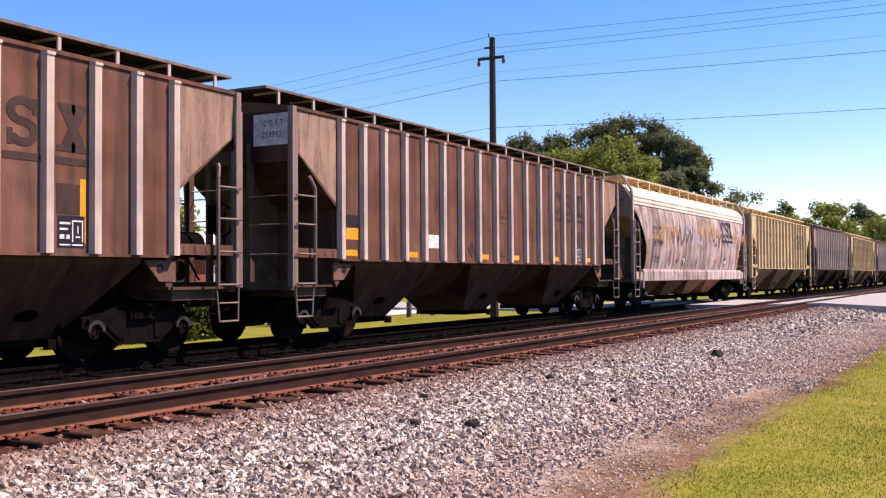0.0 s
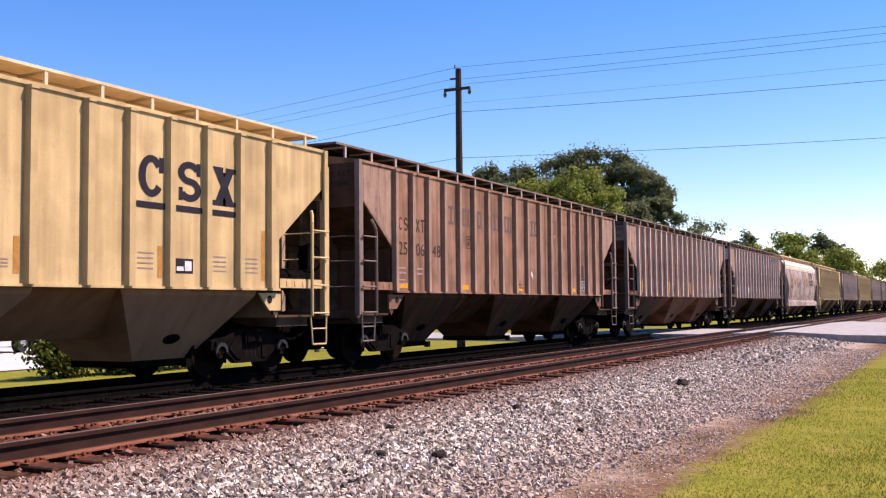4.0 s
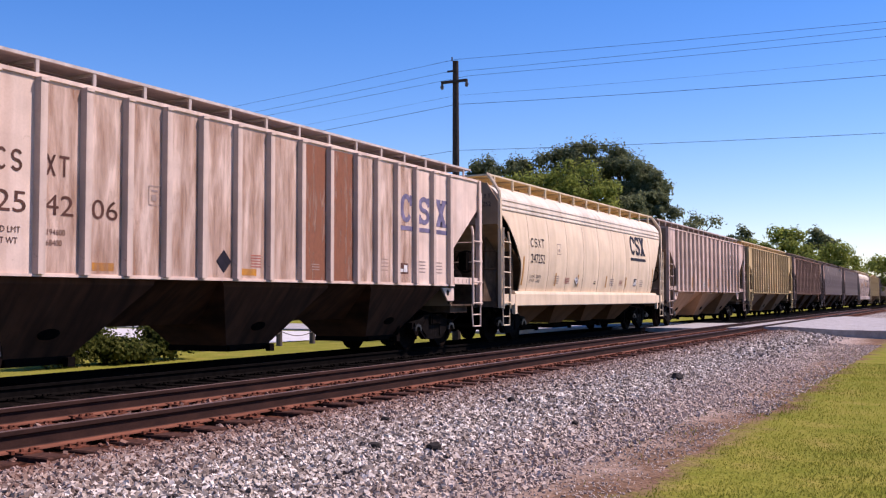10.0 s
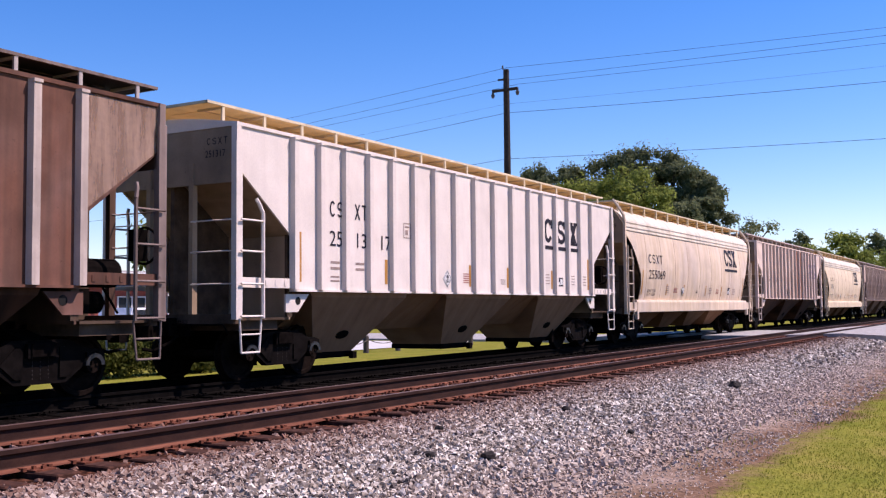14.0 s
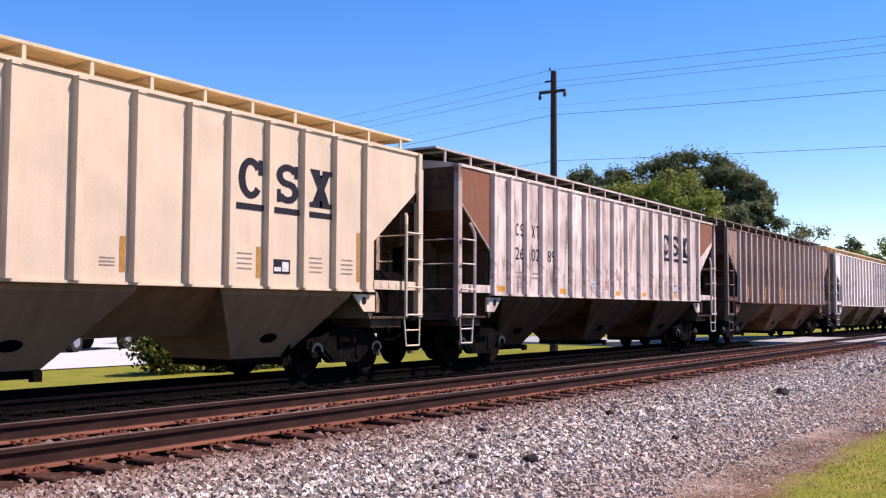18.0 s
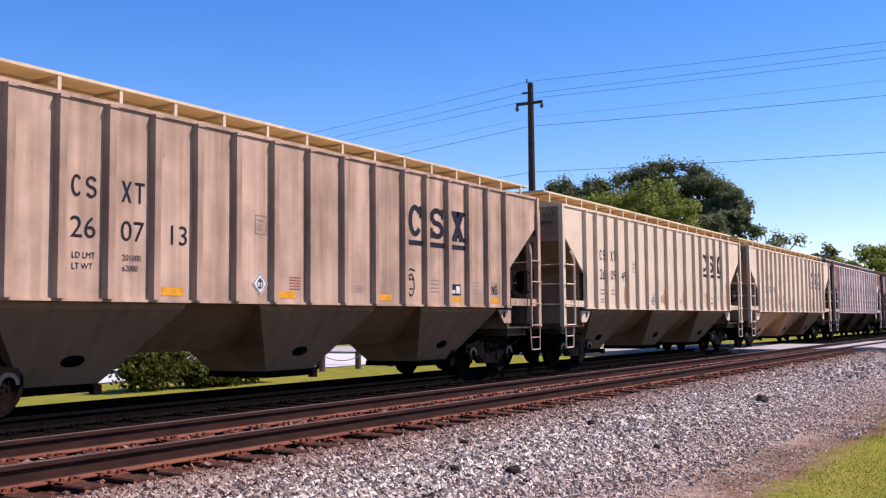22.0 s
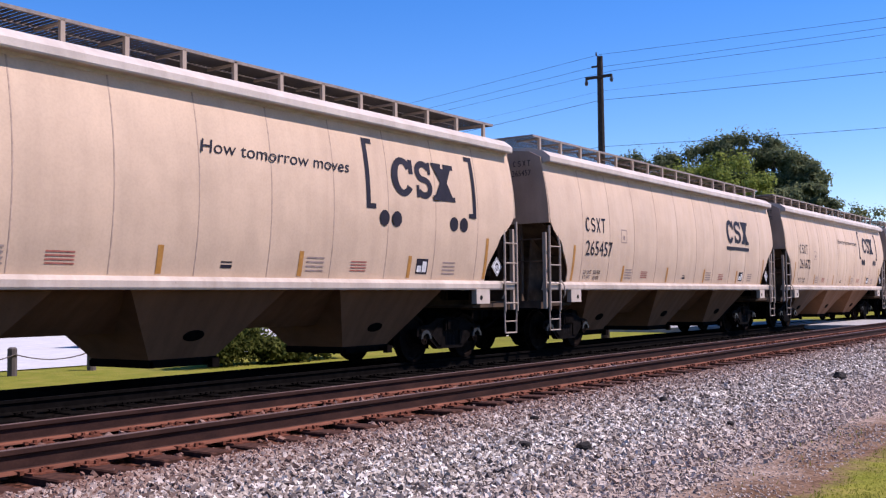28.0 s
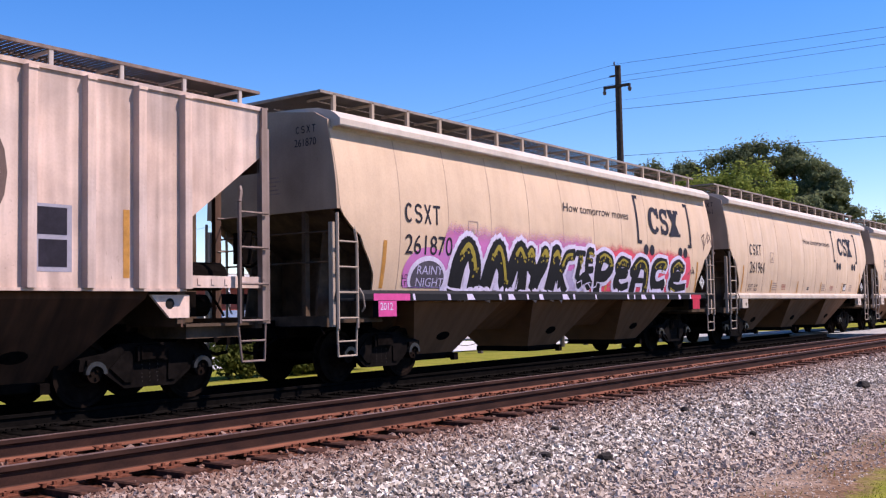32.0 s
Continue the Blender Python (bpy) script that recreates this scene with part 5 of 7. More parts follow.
def scribble(car, y, z, w, h, mat, prof, seed, n=7, width=0.035):
    rng = random.Random(seed)
    pts = [(y + w * (k + rng.uniform(-0.6, 0.6)) / n, z + h * rng.random()) for k in range(n * 2)]
    pts.sort(key=lambda q: q[0] + rng.uniform(-0.12, 0.12))
    add_shape(car, "scrawl", stroke(pts, width), mat, prof, 0.006, "hand-drawn scrawl")


HAND_LETTERS = {"E": (((1, 1), (0, 1), (0, 0), (1, 0)), ((0, 0.5), (0.8, 0.5))), "L": (((0, 1), (0, 0), (1, 0.05)),), "H": (((0, 1), (0, 0)), ((0.9, 1), (0.9, 0)), ((0, 0.5), (0.9, 0.5))),
                "A": (((0, 0), (0.5, 1), (1, 0)), ((0.2, 0.4), (0.8, 0.4))), "N": (((0, 0), (0.1, 1), (0.9, 0), (1, 1)),), "G": (((1, 0.9), (0.4, 1), (0, 0.5), (0.4, 0), (1, 0.1), (1, 0.5), (0.6, 0.5)),),
                "%": (((0, 0), (1, 1)), ((0, 0.9), (0.2, 0.9), (0.2, 0.7), (0, 0.7), (0, 0.9)), ((0.8, 0.3), (1, 0.3), (1, 0.1), (0.8, 0.1), (0.8, 0.3))), "4": (((0.7, 0), (0.7, 1), (0, 0.35), (1, 0.35)),),
                "1": (((0.5, 1), (0.5, 0)),), "2": (((0, 0.8), (0.5, 1), (0.9, 0.75), (0, 0), (1, 0.05)),)}


def special_marks(car, spec):
    P = ribbed_profile
    black = MATS["spray_black"]
    if spec.get("patch"):
        add_shape(car, "patch", [rect(4.92 - RH, 1.87, 5.38 - RH, 2.17)], MATS["white_mark"], P, 0.005, "white painted patch", False)
        add_shape(car, "patch", [rect(1.55 - RH, 1.97, 2.12 - RH, 2.45)], MATS["ink"], P, 0.003, "dark repaint patch", False)
        add_shape(car, "patch", [rect(1.70 - RH, 1.97, 2.12 - RH, 2.20)], MATS["gold"], P, 0.006, "yellow square", False)
    if spec.get("family"):
        # the old name in plain slab blocks: posts, feet and open frames
        kinds = {"p": lambda w, h: [rect(0, 0, w, 0.07), rect(0, h - 0.07, w, h), rect(w * 0.3, 0.07, w * 0.7, h - 0.07)],
                 "f": lambda w, h: [rect(0, 0, w, 0.09), rect(w * 0.1, 0.09, w * 0.42, h), rect(w * 0.78, 0.09, w, 0.18)],
                 "o": lambda w, h: [rect(0, 0, w, 0.09), rect(0, h - 0.09, w, h), rect(0, 0.09, w * 0.3, h - 0.09), rect(w * 0.7, 0.09, w, h - 0.09)]}
        shapes = []
        for start, word in ((4.18, "poppfo"), (6.50, "fpopo"), (9.12, "opop")):
            for k, kind in enumerate(word):
                u = start + 0.33 * k - RH
                shapes += [[(u + a, 3.26 + b) for a, b in o] for o in kinds[kind](0.27, 0.45)]
        add_shape(car, "faded_name", shapes, MATS["ink_faded"], P, 0.005, "faded dark lettering as plain blocks")
        # a faded square badge with round corners
        u0, u1, z0, z1 = 11.05 - RH, 13.40 - RH, 2.18, 3.86
        edge = [rect(u0 + 0.2, z0, u1 - 0.2, z0 + 0.09), rect(u0 + 0.2, z1 - 0.09, u1 - 0.2, z1), rect(u0, z0 + 0.2, u0 + 0.09, z1 - 0.2), rect(u1 - 0.09, z0 + 0.2, u1, z1 - 0.2)]
        for cx, cz, a0 in ((u1 - 0.2, z1 - 0.2, 0), (u0 + 0.2, z1 - 0.2, 1.5708), (u0 + 0.2, z0 + 0.2, 3.1416), (u1 - 0.2, z0 + 0.2, 4.7124)):
            edge += arc(cx, cz, 0.2, 0.2, 0.09, 0.09, a0, a0 + 1.5708, 5)
        inner = [[(u0 + 0.3 + 0.42 * k + a, 3.05 + b) for a, b in o] for k, kind in enumerate("oofp") for o in kinds[kind](0.28, 0.36)]
        inner += [rect(u0 + 0.75 + 0.9 * k, 2.42 + 0.22 * j, u0 + 0.87 + 0.9 * k, 2.56 + 0.22 * j) for k in (0, 1) for j in range(3)]
        add_shape(car, "faded_badge", edge + inner, MATS["badge_brown"], P, 0.005, "faded square badge with round corners")
        add_shape(car, "paint_chip", [[(9.50 - RH, 2.24), (9.58 - RH, 2.20), (9.66 - RH, 2.02), (9.62 - RH, 2.00), (9.54 - RH, 2.12), (9.48 - RH, 2.06)]], MATS["white_mark"], P, 0.006, "white paint chip", False)
    if spec.get("rust_panel"):
        add_shape(car, "rust_streak", [rect(9.30 - RH, 1.60, 10.18 - RH, 4.25), rect(10.34 - RH, 1.60, 11.18 - RH, 4.25)], MATS["rust_heavy"], P, 0.004, "broad brown rust streak")
        add_shape(car, "rust_streak", [rect(11.36 - RH, 1.60, 13.8 - RH, 4.25), rect(3.1 - RH, 1.60, 9.2 - RH, 4.25)], MATS["rust_soft"], P, 0.004, "light rust staining")
    if spec.get("rust_corner"):
        add_shape(car, "rust_patch", [[(0.1 - RH, 3.58), (1.40 - RH, 2.60), (1.40 - RH, 4.28), (0.1 - RH, 4.28)], [(RH - 1.7, 2.9), (RH - 0.1, 3.7), (RH - 0.1, 4.28), (RH - 1.7, 4.28)]],
                  MATS["rust_heavy"], P, 0.004, "red-brown rust patch")
        add_shape(car, "rust_patch", [rect(r + 0.1, 1.62, r + 0.75, 4.2) for r in RIBS[:14]], MATS["rust_light"], P, 0.004)
    if spec.get("scrawl"):
        x0 = 5.13 - RH if spec["number"] == "250746" else 14.66 - RH
        words = [(0.0, 2.12, "EL"), (0.0, 1.86, "HANG")]
        for u, z, word in words:
            for k, letter in enumerate(word):
                for pts in HAND_LETTERS[letter]:
                    wob = 0.02 * math.sin(3.1 * k + u)
                    add_shape(car, "scrawl", stroke([(x0 + u + 0.15 * k + 0.11 * p, z + wob + 0.19 * q) for p, q in pts], 0.03), black, P, 0.006, "hand-drawn scrawl")
        # a drawn face
        fx = x0 + 0.98 if spec["number"] == "250746" else 11.55 - RH
        face = stroke([(fx + 0.12 * math.cos(0.5 * k), 1.98 + 0.22 * math.sin(0.5 * k)) for k in range(14)], 0.03)
        face += stroke([(fx - 0.14, 2.26), (fx, 2.31), (fx + 0.14, 2.27)], 0.03) + [disc(fx - 0.05, 2.1, 0.03), disc(fx + 0.05, 2.1, 0.03)] + stroke([(fx - 0.05, 1.9), (fx + 0.06, 1.9)], 0.025)
        add_shape(car, "scrawl", face, black, P, 0.006, "hand-drawn scrawl")
    if spec.get("number") == "250829":
        scribble(car, 5.72 - RH, 1.66, 0.40, 0.22, black, P, 8, 5)
    if spec.get("number") == "250641":
        for k, letter in enumerate("%412"):
            for pts in HAND_LETTERS[letter]:
                add_shape(car, "scrawl", stroke([(9.46 - RH + 0.20 * k + (0.06 if k else 0) + 0.13 * p, 1.67 + 0.22 * q) for p, q in pts], 0.035), black, P, 0.006, "hand-drawn scrawl")
        smile = stroke([(13.98 + 0.12 * math.cos(a) - RH, 2.02 + 0.13 * math.sin(a)) for a in (3.3, 3.8, 4.3, 4.8, 5.3, 5.8, 6.2)], 0.035) + [disc(13.94 - RH, 2.18, 0.03), disc(14.06 - RH, 2.20, 0.03)]
        add_shape(car, "scrawl", smile, black, P, 0.006, "hand-drawn smiling face")
    if spec.get("circle"):
        add_shape(car, "painted_circle", ring(RIBS[12] + 0.55, 2.95, 0.62, 0.80, 0.09, 0.09), MATS["ink_faded"], P, 0.005, "faded painted circle")
        add_shape(car, "stencil_panel", [rect(13.62 - RH, 2.24, 14.05 - RH, 2.58), rect(13.66 - RH, 1.84, 14.05 - RH, 2.18)], MATS["ink"], P, 0.006, "dark stencil panel", False)
        add_shape(car, "stencil_border", [rect(13.56 - RH, 1.78, 14.12 - RH, 2.62)], MATS["spray_grey"], P, 0.003)
    if spec.get("number") == "247949":
        rng = random.Random(4)
        for k in range(7):
            scribble(car, -6.0 + 1.9 * k + rng.uniform(-0.3, 0.3), 2.5 + rng.uniform(-0.2, 0.3), 1.7, 0.8, (MATS["spray_ochre"], MATS["ink_faded"], MATS["spray_grey"])[k % 3], cf_profile, 30 + k, 9, 0.13)
        add_shape(car, "rust_patch", [r for r in rect_rows(-6.6, 1.5, 6.8, 3.65, 12)], MATS["rust_light"], cf_profile, 0.005)
    if spec.get("graffiti"):
        graffiti(car)


def graffiti(car):
    """A sprayed piece: pink and red overspray, pale outlines, dark fat forms with yellow tops."""
    P = tr_profile
    h = TL / 2
    rng = random.Random(21)
    at = lambda pts: [(a - h, b) for a, b in pts]

    def above(shapes, low=1.60):
        """The shapes, cut off flat along the sill."""
        return [[q for q in o if q[1] >= low] for o in shapes]
    # overspray: strips that fade out upwards
    add_shape(car, "spray_haze", [rect(3.3 + 0.5 * k - h, 1.60, 3.8 + 0.5 * k - h, 3.0) for k in range(11)] + above([disc(3.35 - h, 2.1, 0.40, 0.85, 28), disc(2.55 - h, 1.86, 0.74, 0.52, 28)]), MATS["fade_pink"], P, 0.004, "pink and violet overspray")
    add_shape(car, "red_cloud", [rect(8.7 + 0.5 * k - h, 1.60, 9.2 + 0.5 * k - h, 2.85) for k in range(11)] + above([disc(14.2 - h, 2.05, 0.45, 0.75, 28)]), MATS["fade_red"], P, 0.005, "red overspray")
    first = (([(3.42, 1.60), (3.50, 2.10), (3.76, 2.40), (4.00, 2.10), (4.08, 1.60)], 0.42),
             ([(4.45, 1.60), (4.60, 2.10), (4.84, 2.42), (5.04, 2.05), (5.22, 1.72), (5.42, 2.10), (5.66, 2.42), (5.82, 2.05), (5.80, 1.60)], 0.40),
             ([(6.08, 2.38), (6.12, 2.15), (6.36, 1.92), (6.60, 2.15), (6.66, 2.40)], 0.34), ([(6.62, 2.25), (6.42, 1.92), (6.28, 1.60)], 0.36),
             ([(7.15, 2.42), (7.08, 2.05), (6.98, 1.60)], 0.40), ([(7.90, 2.42), (7.62, 2.36), (7.42, 2.08), (7.20, 1.95)], 0.24), ([(7.30, 1.98), (7.50, 1.72), (7.62, 1.60)], 0.28),
             ([(8.08, 2.46), (8.42, 2.46)], 0.12), ([(8.26, 2.44), (8.16, 1.95)], 0.18), ([(8.82, 2.52), (8.62, 2.50), (8.58, 2.12), (8.84, 2.10)], 0.15), ([(8.62, 2.30), (8.80, 2.30)], 0.11),
             ([(8.30, 1.80), (8.55, 1.90), (8.78, 1.76)], 0.26))
    second = (([(9.20, 1.60), (9.14, 2.10), (9.22, 2.32)], 0.30), ([(9.12, 2.34), (9.40, 2.42), (9.72, 2.34), (9.78, 2.15), (9.55, 1.98), (9.30, 1.95)], 0.25),
              ([(10.72, 2.28), (10.35, 2.33), (10.15, 2.20), (10.30, 2.05), (10.60, 2.05)], 0.25), ([(10.20, 2.00), (10.14, 1.80), (10.40, 1.66), (10.75, 1.70)], 0.25),
              ([(10.98, 2.10), (11.25, 2.30), (11.50, 2.32), (11.75, 2.22), (11.80, 1.90), (11.80, 1.62)], 0.28), ([(11.30, 2.20), (11.12, 1.90), (11.05, 1.62)], 0.28), ([(11.10, 1.88), (11.60, 1.88)], 0.12),
              ([(12.90, 2.32), (12.50, 2.33), (12.24, 2.20), (12.22, 1.90), (12.45, 1.72), (12.85, 1.78)], 0.29),
              ([(14.05, 2.24), (13.75, 2.34), (13.42, 2.22), (13.52, 2.04), (13.85, 2.02)], 0.27), ([(13.47, 1.98), (13.37, 1.80), (13.70, 1.67), (14.30, 1.70)], 0.26))

    def fat(runs, more, low=1.58):
        out = []
        for pts, w in runs:
            pts = rounded(at(pts))
            out += stroke(pts, w + more) + [disc(a, b, (w + more) / 2, None, 14) for a, b in pts if b - (w + more) / 2 > low]
        return out
    add_shape(car, "spray_ground", [rect(3.3 + 0.46 * k - h, 1.60, 3.76 + 0.46 * k - h, 2.05 + 0.06 * math.sin(2.1 * k)) for k in range(12)], MATS["spray_violet"], P, 0.008, "violet sprayed ground")
    for runs in (first, second):
        add_shape(car, "outline", fat(runs, 0.20), MATS["spray_white"], P, 0.011, "pale sprayed outline")
        add_shape(car, "fat_form", fat(runs, 0.02), MATS["spray_black"], P, 0.015, "black fat graffiti form")
    # pale openings inside the forms, yellow crowns with speckles
    holes = [[(3.70, 1.60), (3.84, 1.60), (3.88, 1.95), (3.78, 2.16), (3.70, 1.98)], [(4.78, 1.60), (4.92, 1.60), (4.90, 1.90), (4.84, 2.02)], [(5.60, 1.60), (5.66, 1.60), (5.66, 1.86)],
             [(6.02, 1.62), (6.10, 1.62), (6.14, 1.90), (5.98, 2.02)], [(6.60, 1.62), (6.74, 1.62), (6.82, 2.06), (6.66, 1.90)], [(7.26, 1.62), (7.34, 1.62), (7.30, 1.86)], [(9.40, 2.12), (9.52, 2.10), (9.56, 2.22), (9.44, 2.24)],
             [(11.34, 1.96), (11.54, 1.96), (11.54, 2.12), (11.42, 2.16)], [(12.48, 1.92), (12.56, 2.12), (12.50, 2.18), (12.40, 2.02)]]
    add_shape(car, "gleam", [at(q) for q in holes], MATS["spray_white"], P, 0.019, "pale opening in a sprayed form")
    crowns = [([(3.58, 2.32), (3.76, 2.47), (3.94, 2.32), (4.06, 2.02)], 0.10), ([(4.68, 2.30), (4.84, 2.47), (5.0, 2.28), (5.18, 1.84)], 0.09), ([(5.50, 2.34), (5.66, 2.46), (5.82, 2.30)], 0.09),
              ([(5.98, 2.36), (6.10, 2.46), (6.20, 2.34)], 0.09), ([(6.56, 2.36), (6.68, 2.46), (6.78, 2.36)], 0.09), ([(7.04, 2.36), (7.18, 2.46), (7.28, 2.34)], 0.09), ([(7.44, 2.16), (7.62, 2.38), (7.86, 2.42)], 0.07),
              ([(8.30, 2.40), (8.36, 2.28)], 0.06), ([(8.66, 2.48), (8.82, 2.46)], 0.06), ([(9.20, 2.40), (9.44, 2.47), (9.74, 2.36), (9.82, 2.22)], 0.06), ([(10.20, 2.28), (10.40, 2.38), (10.66, 2.32)], 0.05),
              ([(11.10, 2.24), (11.40, 2.38), (11.72, 2.28), (11.84, 2.0), (11.84, 1.72)], 0.05), ([(12.34, 2.30), (12.60, 2.38), (12.92, 2.36), (12.80, 2.20)], 0.05), ([(13.50, 2.28), (13.75, 2.39), (14.02, 2.28)], 0.05), ([(13.40, 1.70), (13.70, 1.62)], 0.05)]
    dab = [q for pts, w in crowns for q in stroke(rounded(at(pts)), w)]
    for pts, w in crowns:
        for a, b in at(pts):
            dab += [disc(a + rng.uniform(-0.09, 0.09), b + rng.uniform(-0.16, 0.02), rng.uniform(0.015, 0.035), None, 6) for _ in range(4)]
    add_shape(car, "yellow_dab", dab, MATS["spray_yellow"], P, 0.021, "yellow sprayed crown")
    add_shape(car, "small_tag", above([disc(2.55 - h, 1.82, 0.58, 0.40, 28)]) + stroke(at([(3.05, 1.62), (3.08, 1.88), (3.24, 1.98)]), 0.12), MATS["spray_white"], P, 0.011, "pale oval behind a small tag")
    add_shape(car, "small_tag", above([disc(2.56 - h, 1.80, 0.50, 0.33, 28)]), MATS["spray_dim"], P, 0.014, "grey oval behind a small tag")
    for word, z in (("RAINY", 1.88), ("NIGHT", 1.66)):
        decal("lettering", on_side(text_mesh(word, 0.16, MATS["spray_lavender"], 1.20), 2.20 - h, z, P, 0.018), car, "sprayed lavender lettering")
    scribble(car, 15.42 - h, 2.70, 0.52, 0.70, MATS["ink_faded"], P, 12, 7, 0.035)
    scribble(car, 8.25 - h, 1.62, 0.7, 0.24, MATS["spray_white"], lambda z: P(z) + 0.020, 14, 6, 0.025)
    scribble(car, 14.42 - h, 2.08, 0.30, 0.22, MATS["ink_faded"], P, 15, 4, 0.03)
    # the sprayed sill with drips
    sill = lambda z: 1.572
    add_shape(car, "sprayed_sill", [rect(1.95 - h, 1.405, 14.6 - h, 1.525)], MATS["spray_black"], sill, 0.003, "black sprayed sill")
    add_shape(car, "sprayed_sill", [rect(0.95 - h, 1.405, 1.95 - h, 1.525)], MATS["spray_pink"], sill, 0.003, "pink sprayed sill")
    add_shape(car, "sprayed_sill", [rect(14.6 - h, 1.405, 15.3 - h, 1.525)], MATS["spray_red"], sill, 0.003, "red sprayed sill")
    drips = []
    for u, w in ((2.05, 0.06), (3.10, 0.10), (3.74, 0.26), (4.86, 0.08), (5.20, 0.26), (5.92, 0.06), (6.42, 0.18), (7.42, 0.30), (7.9, 0.08), (8.95, 0.06), (10.62, 0.10), (11.00, 0.06), (11.42, 0.30), (12.06, 0.14), (13.02, 0.07), (13.74, 0.16), (14.5, 0.08)):
        drips.append(at([(u, 1.41), (u + w, 1.41), (u + w * 0.6, 1.525), (u - 0.03, 1.525)]))
    add_shape(car, "white_drip", drips, MATS["spray_white"], sill, 0.006, "white drip on the sill")
    plate = lambda z: 1.582
    add_shape(car, "pink_plate", [rect(1.06 - h, 1.13, 1.55 - h, 1.40)], MATS["spray_pink"], plate, 0.004, "pink sprayed plate", False)
    add_shape(car, "red_plate", [rect(h - 1.55, 1.13, h - 1.06, 1.40)], MATS["spray_red"], plate, 0.004, "red sprayed plate", False)
    decal("lettering", on_side(text_mesh("2012", 0.13, MATS["spray_white"], 0.95), 1.10 - h, 1.24, plate, 0.008), car, "white sprayed lettering")


# ---------------------------------------------------------------- pole and wires
def build_pole():
    pole = thing("utility_pole", "dark weathered wooden utility pole with a short crossarm", "utility pole", at=pose(-17.25, 35, -0.5))
    bm = bmesh.new()
    rod(bm, (0, 0, 0), (0, 0, 10.85), 0.17, 12, 0.115)
    part("shaft", bm, MATS["pole"], pole)
    bm = bmesh.new()
    box(bm, -0.55, 0.55, -0.17, -0.07, 9.98, 10.08)
    part("crossarm", bm, MATS["pole"], pole)
    bm = bmesh.new()
    box(bm, -0.30, 0.02, -0.14, -0.06, 10.42, 10.48)
    part("bracket", bm, MATS["pole"], pole)
    for x, z in ((-0.53, 9.98), (0.53, 10.0)):
        bm = bmesh.new()
        rod(bm, (x, -0.12, z), (x, -0.12, z - 0.12), 0.05, 8)
        rod(bm, (x, -0.12, z - 0.1), (x, -0.12, z - 0.22), 0.085, 8, 0.05)
        part("insulator", bm, MATS["insulator"], pole)
    bm = bmesh.new()
    rod(bm, (-0.1, -0.1, 10.85), (-0.1, -0.1, 11.0), 0.03, 6)
    part("pin", bm, MATS["insulator"], pole)
    lines = (("wire", -17.25, 10.42, 22, 9.9, 0.18), ("wire", -17.8, 9.95, 22, 10.10, 0.20), ("wire", -16.7, 9.72, 22, 9.72, 0.18),
             ("wire", -17.25, 8.65, 22, 8.6, 0.36), ("wire", -17.25, 9.0, 22, 9.2, 0.28), ("wire", -17.25, 6.85, 22, 6.4, 0.28))
    for k, (nm, x0, z0, x1, z1, sag) in enumerate(lines):
        for a, b in (((x0, 35, z0), (x1, 36, z1)), ((x0, 35, z0), (-60, 44, z0 - 0.25))):
            cu = bpy.data.curves.new("wire", "CURVE")
            cu.dimensions = "3D"
            cu.bevel_depth = 0.006 if k in (1, 2, 0) else (0.0035 if k == 4 else 0.008)
            cu.bevel_resolution = 1
            sp = cu.splines.new("POLY")
            n = 24
            sp.points.add(n)
            for i in range(n + 1):
                s = i / n
                sp.points[i].co = (a[0] + (b[0] - a[0]) * s, a[1] + (b[1] - a[1]) * s, a[2] + (b[2] - a[2]) * s - sag * 4 * s * (1 - s), 1)
            cu.materials.append(MATS["wire"])
            tagged(new("overhead_wire", cu), "thin dark overhead wire strung from the pole", "wire", "overhead wires")


# ---------------------------------------------------------------- trees
def leaf_cloud(rng, clumps, count, size):
    """Many small leaf quads scattered through clumps of (centre, radii)."""
    r = np.random.default_rng(rng.randrange(1 << 30))
    weights = [c[1][0] * c[1][1] for c in clumps]
    tot = sum(weights)
    many = [int(count * w / tot) for w in weights]
    c = np.repeat(np.array([tuple(q[0]) for q in clumps]), many, axis=0)
    rad = np.repeat(np.array([tuple(q[1]) for q in clumps]), many, axis=0)
    n = len(c)

    def unit(a):
        return a / np.linalg.norm(a, axis=1, keepdims=True)
    d = unit(r.normal(size=(n, 3)))
    p = c + d * rad * (r.random((n, 1)) ** 0.45) * r.uniform(0.6, 1.4, (n, 1))
    nrm = unit(d + r.uniform((-1, -1, -0.4), (1, 1, 1.2), (n, 3)) * 0.8)
    u = unit(np.cross(nrm, r.normal(size=(n, 3))))
    v = np.cross(nrm, u)
    s = size * r.uniform(0.5, 1.3, (n, 1))
    u, v = u * s, v * s * 0.62
    verts = np.stack([p - u, p - v * 0.8, p + u, p + v], axis=1).reshape(-1, 3)
    return verts.tolist(), np.arange(4 * n).reshape(-1, 4).tolist()


